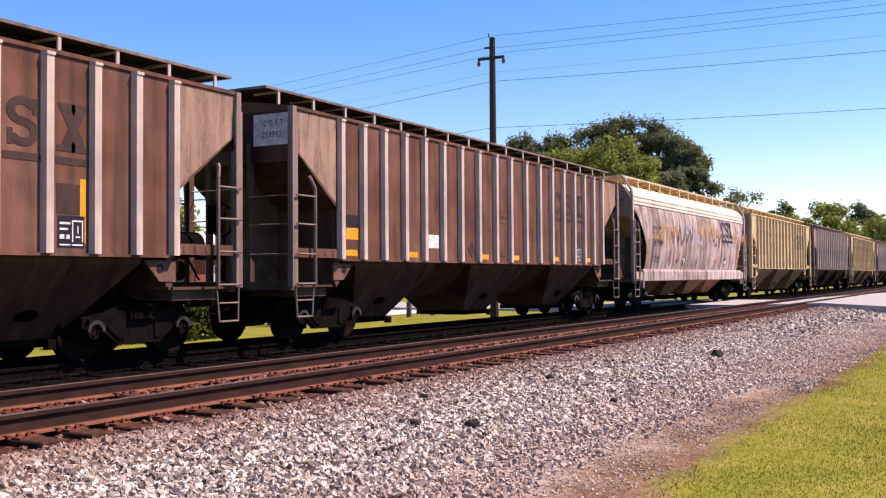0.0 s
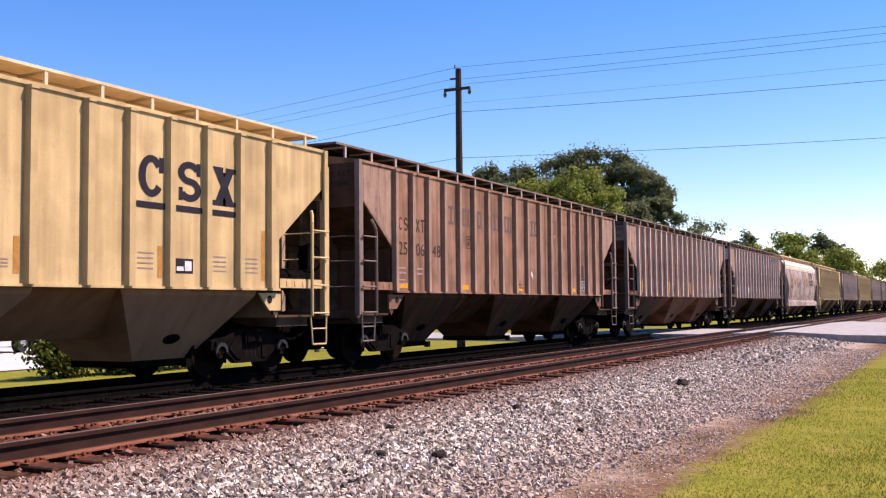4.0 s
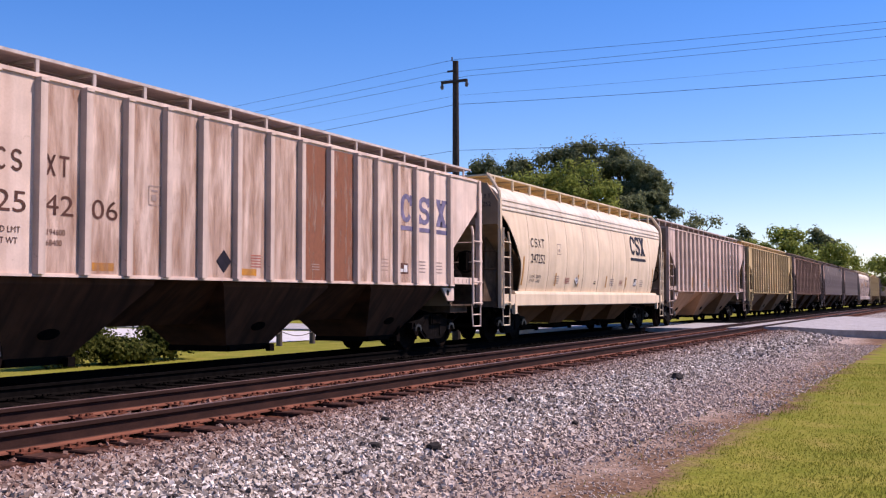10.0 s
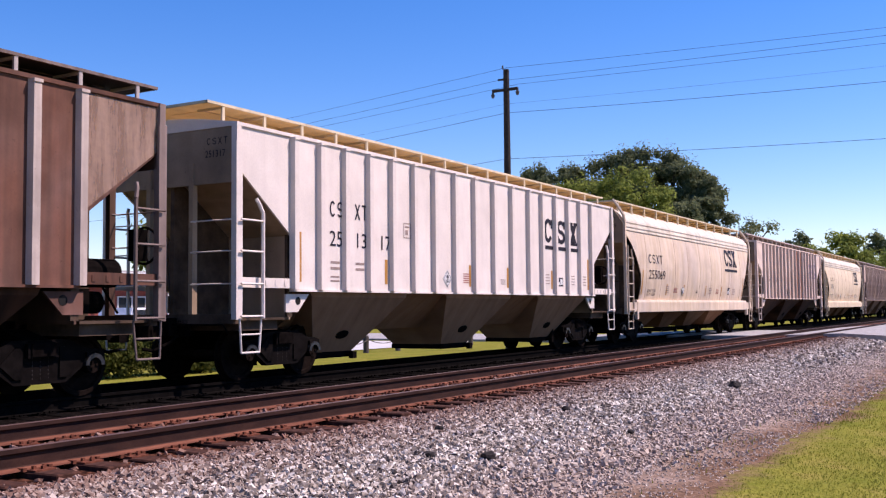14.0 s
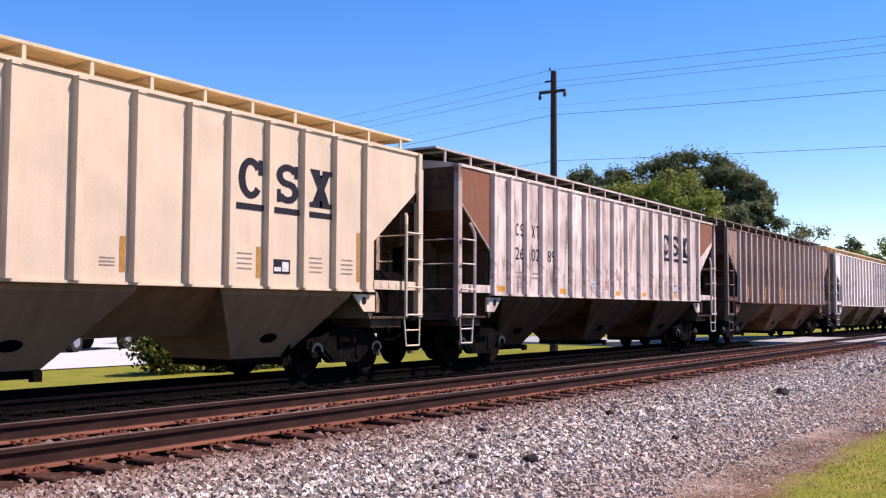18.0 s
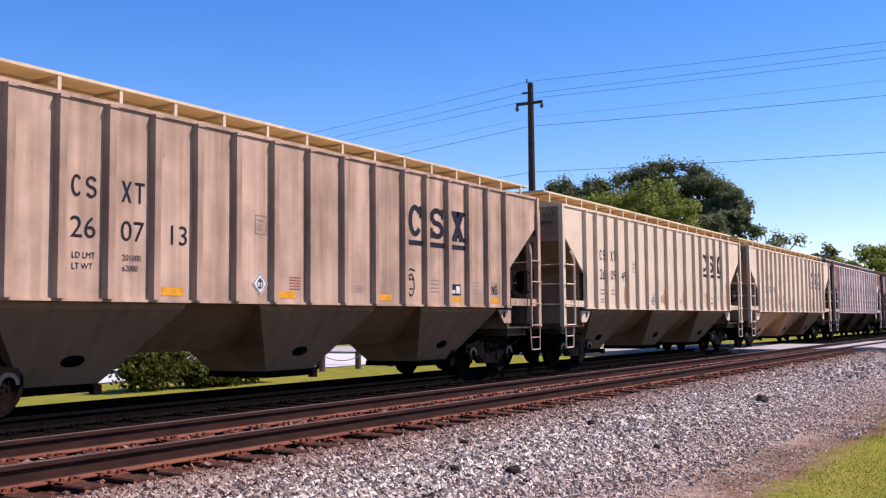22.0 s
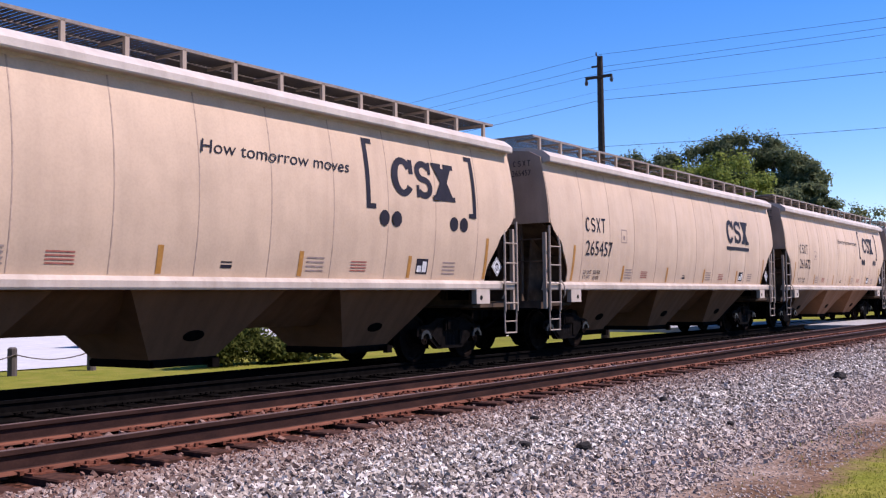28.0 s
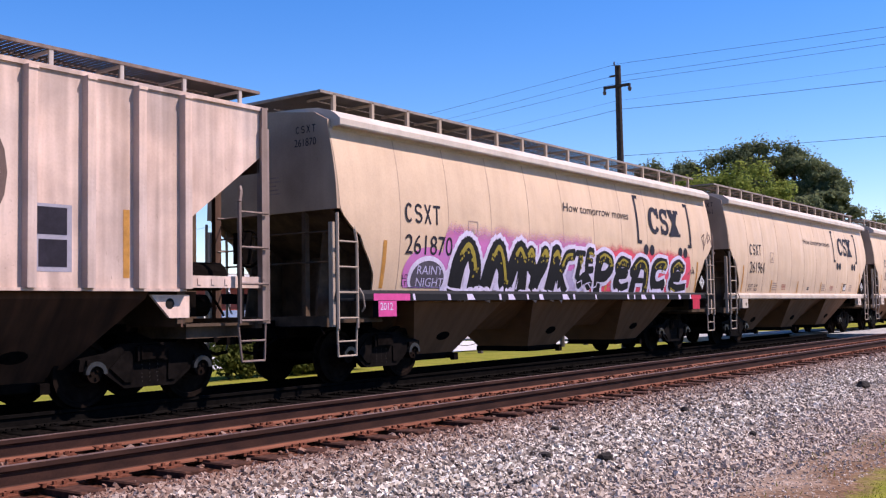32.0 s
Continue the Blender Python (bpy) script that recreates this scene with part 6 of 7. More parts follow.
def build_tree(x, y, height, spread, mat, label, seed, leaves=5000, leaf=0.32, base=0.25, thin=False, loose=False):
    rng = random.Random(seed)
    tree = thing("tree", label, "tree", "trees beyond the track", at=pose(x, y, -0.5))
    bm = bmesh.new()
    rod(bm, (0, 0, 0), (0.1, 0, height * 0.45), height * 0.028, 8, height * 0.016)
    rod(bm, (0.1, 0, height * 0.45), (0.2, 0.1, height * 0.8), height * 0.016, 7, height * 0.005)
    tips = []
    for k in range(9):
        a = k * 2.4 + rng.random()
        z = height * rng.uniform(0.3, 0.7)
        tip = Vector((math.cos(a) * spread * rng.uniform(0.5, 0.8), math.sin(a) * spread * rng.uniform(0.5, 0.8), z + height * rng.uniform(0.1, 0.22)))
        rod(bm, (0.1, 0, z), tip, height * 0.009, 5, height * 0.003)
        tips.append(tip)
    part("trunk", bm, MATS["bark"], tree)
    clumps = []
    for t in tips:
        r = spread * rng.uniform(0.22, 0.42)
        clumps.append((t, (r, r, r * 0.75)))
    for k in range(64 if loose else 9 if thin else 26):
        a, q = rng.uniform(0, 6.28), rng.random() ** 0.5
        z = height * rng.uniform(base + 0.1, 0.93)
        lim = spread * (1 - abs(z / height - 0.55) * 1.3) * (0.9 if not loose else 0.95)
        r = spread * (rng.uniform(0.20, 0.40) if not loose else rng.uniform(0.16, 0.30))
        clumps.append((Vector((math.cos(a) * q * lim, math.sin(a) * q * lim, z)), (r, r, r * rng.uniform(0.6, 0.9))))
    clumps.append((Vector((0.1, 0, height * 0.9)), (spread * 0.3, spread * 0.3, height * 0.1)))
    v, f = leaf_cloud(rng, clumps, leaves, leaf)
    part("crown", from_arrays("crown", v, f, mat), None, tree)
    return tree


def leaf_material(name, dark, light):
    m, nt, b = nodes_of(name, 0.9, 0.0, 0.05)
    geo = nt.nodes.new("ShaderNodeNewGeometry")
    c = ramp(nt, geo.outputs["Random Per Island"], [(0.0, dark), (1.0, light)])
    nz = noise_of(nt, coords(nt), 0.45, 3)
    c = mix(nt, c, ramp(nt, nz, [(0.35, g(0.65)), (0.65, g(1.15))]), 0.8, "MULTIPLY")
    nt.links.new(c, b.inputs["Base Color"])
    tr = nt.nodes.new("ShaderNodeBsdfTranslucent")
    nt.links.new(c, tr.inputs[0])
    ms = nt.nodes.new("ShaderNodeMixShader")
    ms.inputs[0].default_value = 0.5
    nt.links.new(b.outputs[0], ms.inputs[1])
    nt.links.new(tr.outputs[0], ms.inputs[2])
    nt.links.new(ms.outputs[0], nt.nodes["Material Output"].inputs[0])
    MATS[name] = m
    return m


def mesh_metal(name, col, open_=0.45, pitch=60.0, glow=0.35, slats=False):
    """Expanded metal: painted strands with open holes; the daylight above filters through the strands."""
    m, nt, b = nodes_of(name, 0.7)
    a, c = [], []
    for direction in ("X", "Y"):
        ck = nt.nodes.new("ShaderNodeTexWave")
        ck.wave_type = "BANDS"
        ck.bands_direction = direction
        ck.inputs["Scale"].default_value = pitch / 6.28 * (0.5 if direction == "Y" else 1.0)
        nt.links.new(coords(nt, (1, 1, 0)), ck.inputs[0])
        a.append(ramp(nt, ck.outputs["Fac"], [(0.97 - open_, g(0)), (1.0 - open_, g(1))]))
    hole = a[1] if slats else mix(nt, a[0], a[1], 1.0, "MULTIPLY")
    nz = noise_of(nt, coords(nt), 3, 4)
    colour = ramp(nt, nz, [(0.3, tuple(q * 0.75 for q in col)), (0.7, col)])
    nt.links.new(colour, b.inputs["Base Color"])
    tl = nt.nodes.new("ShaderNodeBsdfTranslucent")
    nt.links.new(colour, tl.inputs[0])
    m0 = nt.nodes.new("ShaderNodeMixShader")
    m0.inputs[0].default_value = glow
    nt.links.new(b.outputs[0], m0.inputs[1])
    nt.links.new(tl.outputs[0], m0.inputs[2])
    t = nt.nodes.new("ShaderNodeBsdfTransparent")
    ms = nt.nodes.new("ShaderNodeMixShader")
    nt.links.new(hole, ms.inputs[0])
    nt.links.new(m0.outputs[0], ms.inputs[1])
    nt.links.new(t.outputs[0], ms.inputs[2])
    nt.links.new(ms.outputs[0], nt.nodes["Material Output"].inputs[0])
    MATS[name] = m
    return m


def build_materials():
    plain("ink", (0.020, 0.017, 0.025), 0.6, vary=0.3, scale=5)
    plain("ink_violet", (0.16, 0.14, 0.22), 0.7, vary=0.4, scale=5)
    plain("ink_rust", (0.09, 0.04, 0.03), 0.8, vary=0.4, scale=5)
    plain("ink_brown", (0.055, 0.032, 0.028), 0.8, vary=0.3, scale=5)
    plain("black", (0.012, 0.011, 0.010), 0.8)
    plain("white_mark", (0.62, 0.60, 0.58), 0.6)
    plain("faint_mark", (0.30, 0.22, 0.19), 0.7)
    plain("red_mark", (0.36, 0.12, 0.09), 0.7)
    plain("gold", (0.66, 0.29, 0.02), 0.5, vary=0.2)
    plain("stripe_orange", (0.42, 0.20, 0.05), 0.5, vary=0.2)
    # running_gear, cast_frame, wheel: dark metal, shade under the cars put into the colour
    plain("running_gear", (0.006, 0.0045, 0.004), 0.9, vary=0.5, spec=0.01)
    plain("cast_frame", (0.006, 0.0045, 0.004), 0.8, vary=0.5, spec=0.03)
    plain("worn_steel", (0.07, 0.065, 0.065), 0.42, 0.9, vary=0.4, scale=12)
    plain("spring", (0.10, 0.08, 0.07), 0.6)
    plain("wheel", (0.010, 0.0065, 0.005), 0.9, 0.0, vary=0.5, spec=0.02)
    plain("tie", (0.062, 0.026, 0.017), 0.95, vary=0.5, scale=14)
    plain("plate", (0.13, 0.042, 0.023), 0.9, vary=0.5, scale=20)
    plain("coal", (0.03, 0.025, 0.023), 0.9, vary=0.4, scale=20)
    # track under the train: near black, the train's shade put into the colour
    plain("shaded_track", (0.006, 0.005, 0.0045), 0.9, vary=0.4, spec=0.01)
    plain("pole", (0.045, 0.035, 0.03), 0.9, vary=0.4)
    plain("insulator", (0.10, 0.09, 0.09), 0.3)
    plain("wire", (0.02, 0.02, 0.022), 0.6)
    plain("bark", (0.08, 0.06, 0.045), 0.95, vary=0.4)
    plain("asphalt", (0.34, 0.32, 0.305), 0.9, vary=0.25, scale=3)
    plain("concrete", (0.52, 0.50, 0.48), 0.9, vary=0.1, scale=1.5)
    for nm, col in (("spray_black", (0.012, 0.012, 0.014)), ("spray_pink", (0.55, 0.07, 0.24)), ("spray_dim", (0.075, 0.065, 0.085)), ("spray_violet", (0.36, 0.30, 0.46)), ("spray_white", (0.55, 0.49, 0.64)),
                    ("spray_yellow", (0.27, 0.21, 0.035)), ("spray_lavender", (0.42, 0.38, 0.55)), ("spray_grey", (0.30, 0.28, 0.33)), ("spray_red", (0.45, 0.03, 0.06)),
                    ("spray_ochre", (0.36, 0.20, 0.09)), ("ink_faded", (0.13, 0.085, 0.075)), ("brick", (0.22, 0.06, 0.045)), ("trim_white", (0.62, 0.60, 0.58)),
                    ("post_wood", (0.10, 0.085, 0.08)), ("chrome", (0.55, 0.55, 0.57)), ("tyre", (0.02, 0.02, 0.02)), ("car_dark", (0.03, 0.032, 0.04)), ("car_white", (0.70, 0.70, 0.71))):
        plain(nm, col, 0.35 if nm in ("chrome", "car_dark", "car_white") else 0.75, 1.0 if nm == "chrome" else 0.0, vary=0.12)
    fade_material("fade_pink", (0.50, 0.075, 0.27), (0.38, 0.17, 0.42), 2.62, 3.10)
    fade_material("fade_red", (0.58, 0.03, 0.06), (0.58, 0.06, 0.12), 2.66, 2.92)
    stain_material("rust_heavy", (0.30, 0.100, 0.045), 3.0, 0.68, 0.20)
    stain_material("dust", (0.46, 0.29, 0.21), 12.0, 0.62, 0.26)
    plain("badge_brown", (0.20, 0.105, 0.075), 0.8, vary=0.4, scale=3)
    plain("patch_tan", (0.30, 0.20, 0.16), 0.8, vary=0.3, scale=4)
    stain_material("rust_soft", (0.42, 0.21, 0.12), 4.0, 0.42, 0.24)
    stain_material("rust_light", (0.24, 0.11, 0.065), 7.0, 0.36)
    gm, gnt, gb = nodes_of("window_glass", 0.08, 0.0, 0.6)
    gb.inputs["Base Color"].default_value = (0.02, 0.025, 0.03, 1)
    MATS["glass"] = gm
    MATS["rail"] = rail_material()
    MATS["rail_top"] = rail_top_material()
    grime = (0.055, 0.036, 0.028)
    car_paint("brown_a", (0.175, 0.072, 0.046), grime, 0.7, 0.0, 0.10, 0.7, 1.0)
    car_paint("brown_b", (0.190, 0.078, 0.050), grime, 0.7, 0.0, 0.10, 0.7, 5.0)
    car_paint("brown_c", (0.345, 0.178, 0.112), grime, 0.6, 0.0, 0.12, 0.7, 9.0)
    car_paint("brown_pale", (0.76, 0.54, 0.445), grime, 0.4, 0.0, 0.5, 0.7, 13.0)
    # brown car ends: the brown paint with the end's shade put into it
    car_paint("end_brown_shade", (0.13, 0.070, 0.048), (0.025, 0.017, 0.014), 0.8, 0.0, 0.0, 0.8, 2.0)
    # brown cars' bellies, with the shade below the sill put into the colour
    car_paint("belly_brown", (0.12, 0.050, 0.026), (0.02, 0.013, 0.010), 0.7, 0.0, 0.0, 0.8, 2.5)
    car_paint("rib_brown", (0.70, 0.56, 0.48), grime, 0.40, 0.10, 0.0, 0.7, 3.0)
    car_paint("rib_tan", (0.44, 0.275, 0.195), grime, 0.45, 0.10, 0.0, 0.7, 3.2)
    car_paint("rib_rust", (0.72, 0.55, 0.45), grime, 0.4, 0.2, 0.0, 0.7, 3.4)
    car_paint("rib_cream", (0.70, 0.54, 0.43), (0.20, 0.09, 0.05), 0.5, 0.3, 0.0, 0.7, 3.8)
    car_paint("post_brown", (0.26, 0.19, 0.165), grime, 0.6, 0.0, 0.0, 0.7, 4.0)
    car_paint("post_pale", (0.55, 0.48, 0.44), grime, 0.3, 0.0, 0.0, 0.7, 4.5)
    car_paint("yellow", (0.62, 0.445, 0.22), (0.16, 0.10, 0.05), 0.35, 0.0, 0.0, 0.6, 6.0)
    car_paint("yellow_beige", (0.62, 0.47, 0.26), (0.16, 0.10, 0.05), 0.4, 0.0, 0.0, 0.6, 7.0)
    car_paint("white_worn", (0.72, 0.53, 0.43), (0.24, 0.12, 0.09), 0.6, 0.0, 0.45, 0.6, 8.0)
    car_paint("white_rust", (0.78, 0.60, 0.49), (0.34, 0.17, 0.10), 0.28, 0.0, 0.15, 0.6, 10.0)
    car_paint("rust_white", (0.80, 0.66, 0.58), (0.22, 0.10, 0.06), 0.5, 0.4, 0.0, 0.6, 11.0)
    car_paint("white", (0.74, 0.64, 0.565), (0.30, 0.22, 0.18), 0.08, 0.0, 0.0, 0.5, 12.0, 0.7)
    car_paint("beige", (0.655, 0.515, 0.365), (0.26, 0.18, 0.13), 0.10, 0.0, 0.0, 0.5, 14.0, 0.7)
    car_paint("beige_b", (0.655, 0.52, 0.37), (0.26, 0.18, 0.13), 0.10, 0.0, 0.0, 0.5, 15.0, 0.7)
    car_paint("beige_c", (0.56, 0.385, 0.275), (0.16, 0.09, 0.06), 0.45, 0.0, 0.0, 0.6, 16.0)
    car_paint("cream_cf", (0.71, 0.555, 0.385), (0.26, 0.18, 0.12), 0.15, 0.0, 0.0, 0.5, 17.0)
    car_paint("white_cf", (0.70, 0.54, 0.385), (0.34, 0.20, 0.11), 0.22, 0.0, 0.4, 0.5, 18.0)
    car_paint("stained_cf", (0.55, 0.44, 0.40), (0.12, 0.07, 0.05), 0.85, 0.5, 0.5, 0.6, 19.0)
    car_paint("trinity_a", (0.565, 0.408, 0.29), (0.24, 0.16, 0.12), 0.07, 0.0, 0.0, 0.45, 20.0, 0.45)
    car_paint("trinity_b", (0.57, 0.408, 0.285), (0.24, 0.16, 0.12), 0.09, 0.0, 0.0, 0.45, 23.0, 0.45)
    car_paint("roof_beige", (0.56, 0.475, 0.41), (0.26, 0.18, 0.13), 0.2, 0.0, 0.0, 0.5, 21.0)
    car_paint("roof_cream", (0.70, 0.60, 0.48), (0.26, 0.18, 0.13), 0.25, 0.0, 0.0, 0.5, 21.5)
    car_paint("sill_beige", (0.52, 0.425, 0.35), (0.26, 0.18, 0.13), 0.3, 0.0, 0.0, 0.5, 22.0)
    car_paint("edge_beige", (0.36, 0.285, 0.23), (0.26, 0.18, 0.13), 0.3, 0.0, 0.0, 0.6, 22.5)
    car_paint("edge_cream", (0.68, 0.56, 0.38), (0.26, 0.18, 0.13), 0.3, 0.0, 0.0, 0.6, 24.0)
    # grimy metal, plus the shade below the slope sheets put into the colour
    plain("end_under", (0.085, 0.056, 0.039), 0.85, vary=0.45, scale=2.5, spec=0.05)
    # end paints: darker copies of the side paints, shade put into the colour
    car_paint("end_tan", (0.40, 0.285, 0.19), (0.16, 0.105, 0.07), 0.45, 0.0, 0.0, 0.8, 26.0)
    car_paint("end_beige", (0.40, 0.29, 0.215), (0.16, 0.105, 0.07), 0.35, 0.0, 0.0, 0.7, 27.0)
    # belly paints: brown dirt, darkened further to carry the underside's shade
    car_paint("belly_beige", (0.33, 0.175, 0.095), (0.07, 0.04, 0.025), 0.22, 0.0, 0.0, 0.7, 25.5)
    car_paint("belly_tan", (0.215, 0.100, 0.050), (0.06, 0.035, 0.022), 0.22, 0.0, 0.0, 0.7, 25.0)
    mesh_metal("walk_tan", (0.66, 0.47, 0.22), 0.2, 60, 0.5)
    mesh_metal("walk_dark", (0.02, 0.015, 0.013), 0.04, 60, 0.02)
    mesh_metal("walk_dust", (0.30, 0.22, 0.19), 0.2, 60, 0.3)
    mesh_metal("walk_mesh", (0.045, 0.036, 0.032), 0.30, 44, 0.04, True)
    plain("walk_rim", (0.24, 0.20, 0.18), 0.7)
    plain("weld", (0.42, 0.30, 0.225), 0.8)
    leaf_material("leaf_pine", (0.10, 0.13, 0.065), (0.22, 0.24, 0.12))
    leaf_material("leaf_spring", (0.14, 0.18, 0.035), (0.31, 0.35, 0.085))
    leaf_material("leaf_pale", (0.13, 0.15, 0.07), (0.24, 0.26, 0.13))
    leaf_material("leaf_hedge", (0.03, 0.05, 0.012), (0.14, 0.15, 0.04))


def build_trees():
    dark, spring, pale = MATS["leaf_pine"], MATS["leaf_spring"], MATS["leaf_pale"]
    pine, fresh = "tall dark green pine behind the railway", "broad tree in fresh light green leaf"
    pines = ((-46.4, 99, 16.6, 2.6), (-44.6, 98, 17.4, 3.0), (-41.9, 99, 17.3, 3.0), (-39.3, 100, 17.8, 3.2), (-36.6, 101, 18.5, 3.4), (-34.2, 101, 18.8, 3.6),
             (-31.6, 102, 18.4, 3.6), (-29.2, 101, 16.8, 3.2), (-27.6, 100, 15.0, 2.8), (-26.4, 98, 12.9, 2.3), (-27.4, 95, 12.0, 2.8), (-29.0, 94, 10.8, 2.8))
    for k, (x, y, h, s) in enumerate(pines):
        build_tree(x, y, h, s, dark, pine, 40 + k, 20000, 0.16, base=0.12, loose=True)
    for k, (x, y, h, s) in enumerate(((-39.4, 90, 12.6, 3.8), (-36.0, 89, 14.0, 4.2), (-32.8, 90, 15.0, 4.4), (-29.6, 90, 13.0, 3.6), (-27.2, 92, 9.6, 3.0))):
        build_tree(x, y, h, s, spring, fresh, 60 + k, 20000, 0.16, base=0.12, loose=True)
    build_tree(-25.9, 112, 11.6, 3.0, pale, "thin pale tree just coming into leaf", 70, 2600, 0.16, thin=True)
    build_tree(-28.0, 150, 12.6, 2.6, dark, pine, 71, 4000, 0.24, loose=True)
    for k, (x, y, h, s, m) in enumerate(((-24.4, 140, 9.5, 3.6, spring), (-20.2, 142, 11.2, 4.0, spring), (-19.2, 165, 12.8, 3.0, dark), (-15.6, 160, 9.8, 4.2, spring),
                                         (-10, 180, 8.5, 5, spring), (-3, 190, 8, 6, spring))):
        build_tree(x, y, h, s, m, fresh if m is spring else pine, 80 + k, 5000, 0.26, loose=m is dark)


# ---------------------------------------------------------------- stones and grass
def build_ballast():
    """Crushed stone: angular blocks with uneven corners."""
    rng = np.random.default_rng(7)
    block = np.array([(x, y, z) for x in (-1, 1) for y in (-1, 1) for z in (-1, 1)], float)
    tri = np.array([(0, 1, 3), (0, 3, 2), (4, 6, 7), (4, 7, 5), (0, 4, 5), (0, 5, 1), (2, 3, 7), (2, 7, 6), (0, 2, 6), (0, 6, 4), (1, 5, 7), (1, 7, 3)])
    lots, edge_xs = [], np.arange(-9.6, -2.0, 0.02)
    heights = np.array([ground_z(x) for x in edge_xs])

    def scatter(count, x0, x1, y0, y1, size, lift):
        x, y = rng.uniform(x0, x1, count), rng.uniform(y0, y1, count)
        if size > 0.02:
            patchy = np.array([noise.noise((a * 2, b * 1.3, 5)) for a, b in zip(x, y)])
            keep = (x <= x1 - 1.5) | (rng.random(count) < np.exp(-(x - x1 + 1.5) / 0.42) + 0.15 * patchy)
            x, y = x[keep], y[keep]
        n = len(x)
        q = rng.normal(size=(n, 4))
        w, a, b, c = (q / np.linalg.norm(q, axis=1, keepdims=True)).T
        rot = np.stack([1 - 2 * (b * b + c * c), 2 * (a * b - c * w), 2 * (a * c + b * w), 2 * (a * b + c * w), 1 - 2 * (a * a + c * c), 2 * (b * c - a * w),
                        2 * (a * c - b * w), 2 * (b * c + a * w), 1 - 2 * (a * a + b * b)], axis=1).reshape(n, 3, 3)
        shape = block * rng.uniform(0.42, 1.12, (n, 8, 3)) * (size * rng.uniform(0.55, 1.3, (n, 1)) * rng.uniform((1.0, 0.70, 0.40), (1.60, 1.05, 0.80), (n, 3)))[:, None, :]
        spot = np.stack([x, y, np.interp(x, edge_xs, heights) + rng.uniform(-0.2, 1.0, n) * lift], axis=1)
        lots.append((np.einsum("nij,nkj->nki", rot, shape) + spot[:, None, :]).reshape(-1, 3))
    scatter(62000, -6.52, -3.0, 3.0, 12.0, 0.0232, 0.032)
    scatter(50000, -6.5, -3.0, 12.0, 24.0, 0.0245, 0.032)
    scatter(12000, -6.5, -3.6, 24.0, 44.0, 0.038, 0.025)
    scatter(9000, -4.7, -3.1, 4.5, 14.0, 0.015, 0.012)
    scatter(6000, -3.8, -2.4, 3.5, 16.0, 0.010, 0.003)
    scatter(8000, -4.7, -3.1, 14.0, 26.0, 0.019, 0.012)
    scatter(6000, -4.2, -2.3, 14.0, 36.0, 0.019, 0.006)
    scatter(5200, -8.45, -7.25, 3.0, 22.0, 0.034, 0.006)
    scatter(7000, -7.0, -6.5, 3.0, 24.0, 0.025, 0.035)
    scatter(1100, -9.35, -8.72, 4.0, 26.0, 0.034, 0.03)
    verts = np.concatenate(lots)
    faces = (tri[None] + 8 * np.arange(len(verts) // 8)[:, None, None]).reshape(-1, 3)
    me = from_arrays("ballast_stones", verts.tolist(), faces.tolist(), MATS["stone"])
    tagged(new("ballast_stones", me), "loose crushed grey granite ballast stones", "ballast", kind="stuff")


def build_dark_stones():
    rng = random.Random(3)
    for x, y, s in ((-4.46, 8.58, 0.075), (-4.91, 8.22, 0.06), (-4.48, 17.9, 0.11), (-5.3, 12.4, 0.06), (-4.0, 11.2, 0.05), (-5.6, 9.6, 0.05)):
        bm = bmesh.new()
        bmesh.ops.create_icosphere(bm, subdivisions=2, radius=s)
        for v in bm.verts:
            v.co *= 1 + 0.45 * noise.noise(v.co * 14 + Vector((x, y, 0)))
            v.co.z *= 0.7
        ob = part("dark_stone", bm, MATS["coal"], at=pose(x, y, ground_z(x) + 0.035 + s * 0.3, 0, 0, rng.uniform(0, 360)))
        tagged(ob, "dark lump of stone lying on the ballast", "stone", "dark stones")


def stone_material():
    m, nt, b = nodes_of("ballast_stone", 0.9, 0.0, 0.3)
    geo = nt.nodes.new("ShaderNodeNewGeometry")
    c = ramp(nt, geo.outputs["Random Per Island"], [(0.0, (0.07, 0.055, 0.05)), (0.25, (0.22, 0.17, 0.135)), (0.65, (0.46, 0.385, 0.315)), (1.0, (0.82, 0.74, 0.65))])
    nz = noise_of(nt, coords(nt), 35, 3)
    c = mix(nt, c, ramp(nt, nz, [(0.3, g(0.7)), (0.65, g(1.0))]), 0.7, "MULTIPLY")
    # rust from the rail close to the ties
    sep = nt.nodes.new("ShaderNodeSeparateXYZ")
    nt.links.new(coords(nt), sep.inputs[0])
    mr = nt.nodes.new("ShaderNodeMapRange")
    mr.inputs["From Min"].default_value = -5.1
    mr.inputs["From Max"].default_value = -6.7
    mr.inputs["To Max"].default_value = 0.85
    nt.links.new(sep.outputs[0], mr.inputs["Value"])
    c = mix(nt, c, (0.17, 0.070, 0.042), mr.outputs[0])
    soil = nt.nodes.new("ShaderNodeMapRange")
    soil.inputs["From Min"].default_value, soil.inputs["From Max"].default_value, soil.inputs["To Max"].default_value = -4.5, -3.5, 0.65
    nt.links.new(sep.outputs[0], soil.inputs["Value"])
    c = mix(nt, c, (0.40, 0.30, 0.24), soil.outputs[0])
    nt.links.new(c, b.inputs["Base Color"])
    MATS["stone"] = m


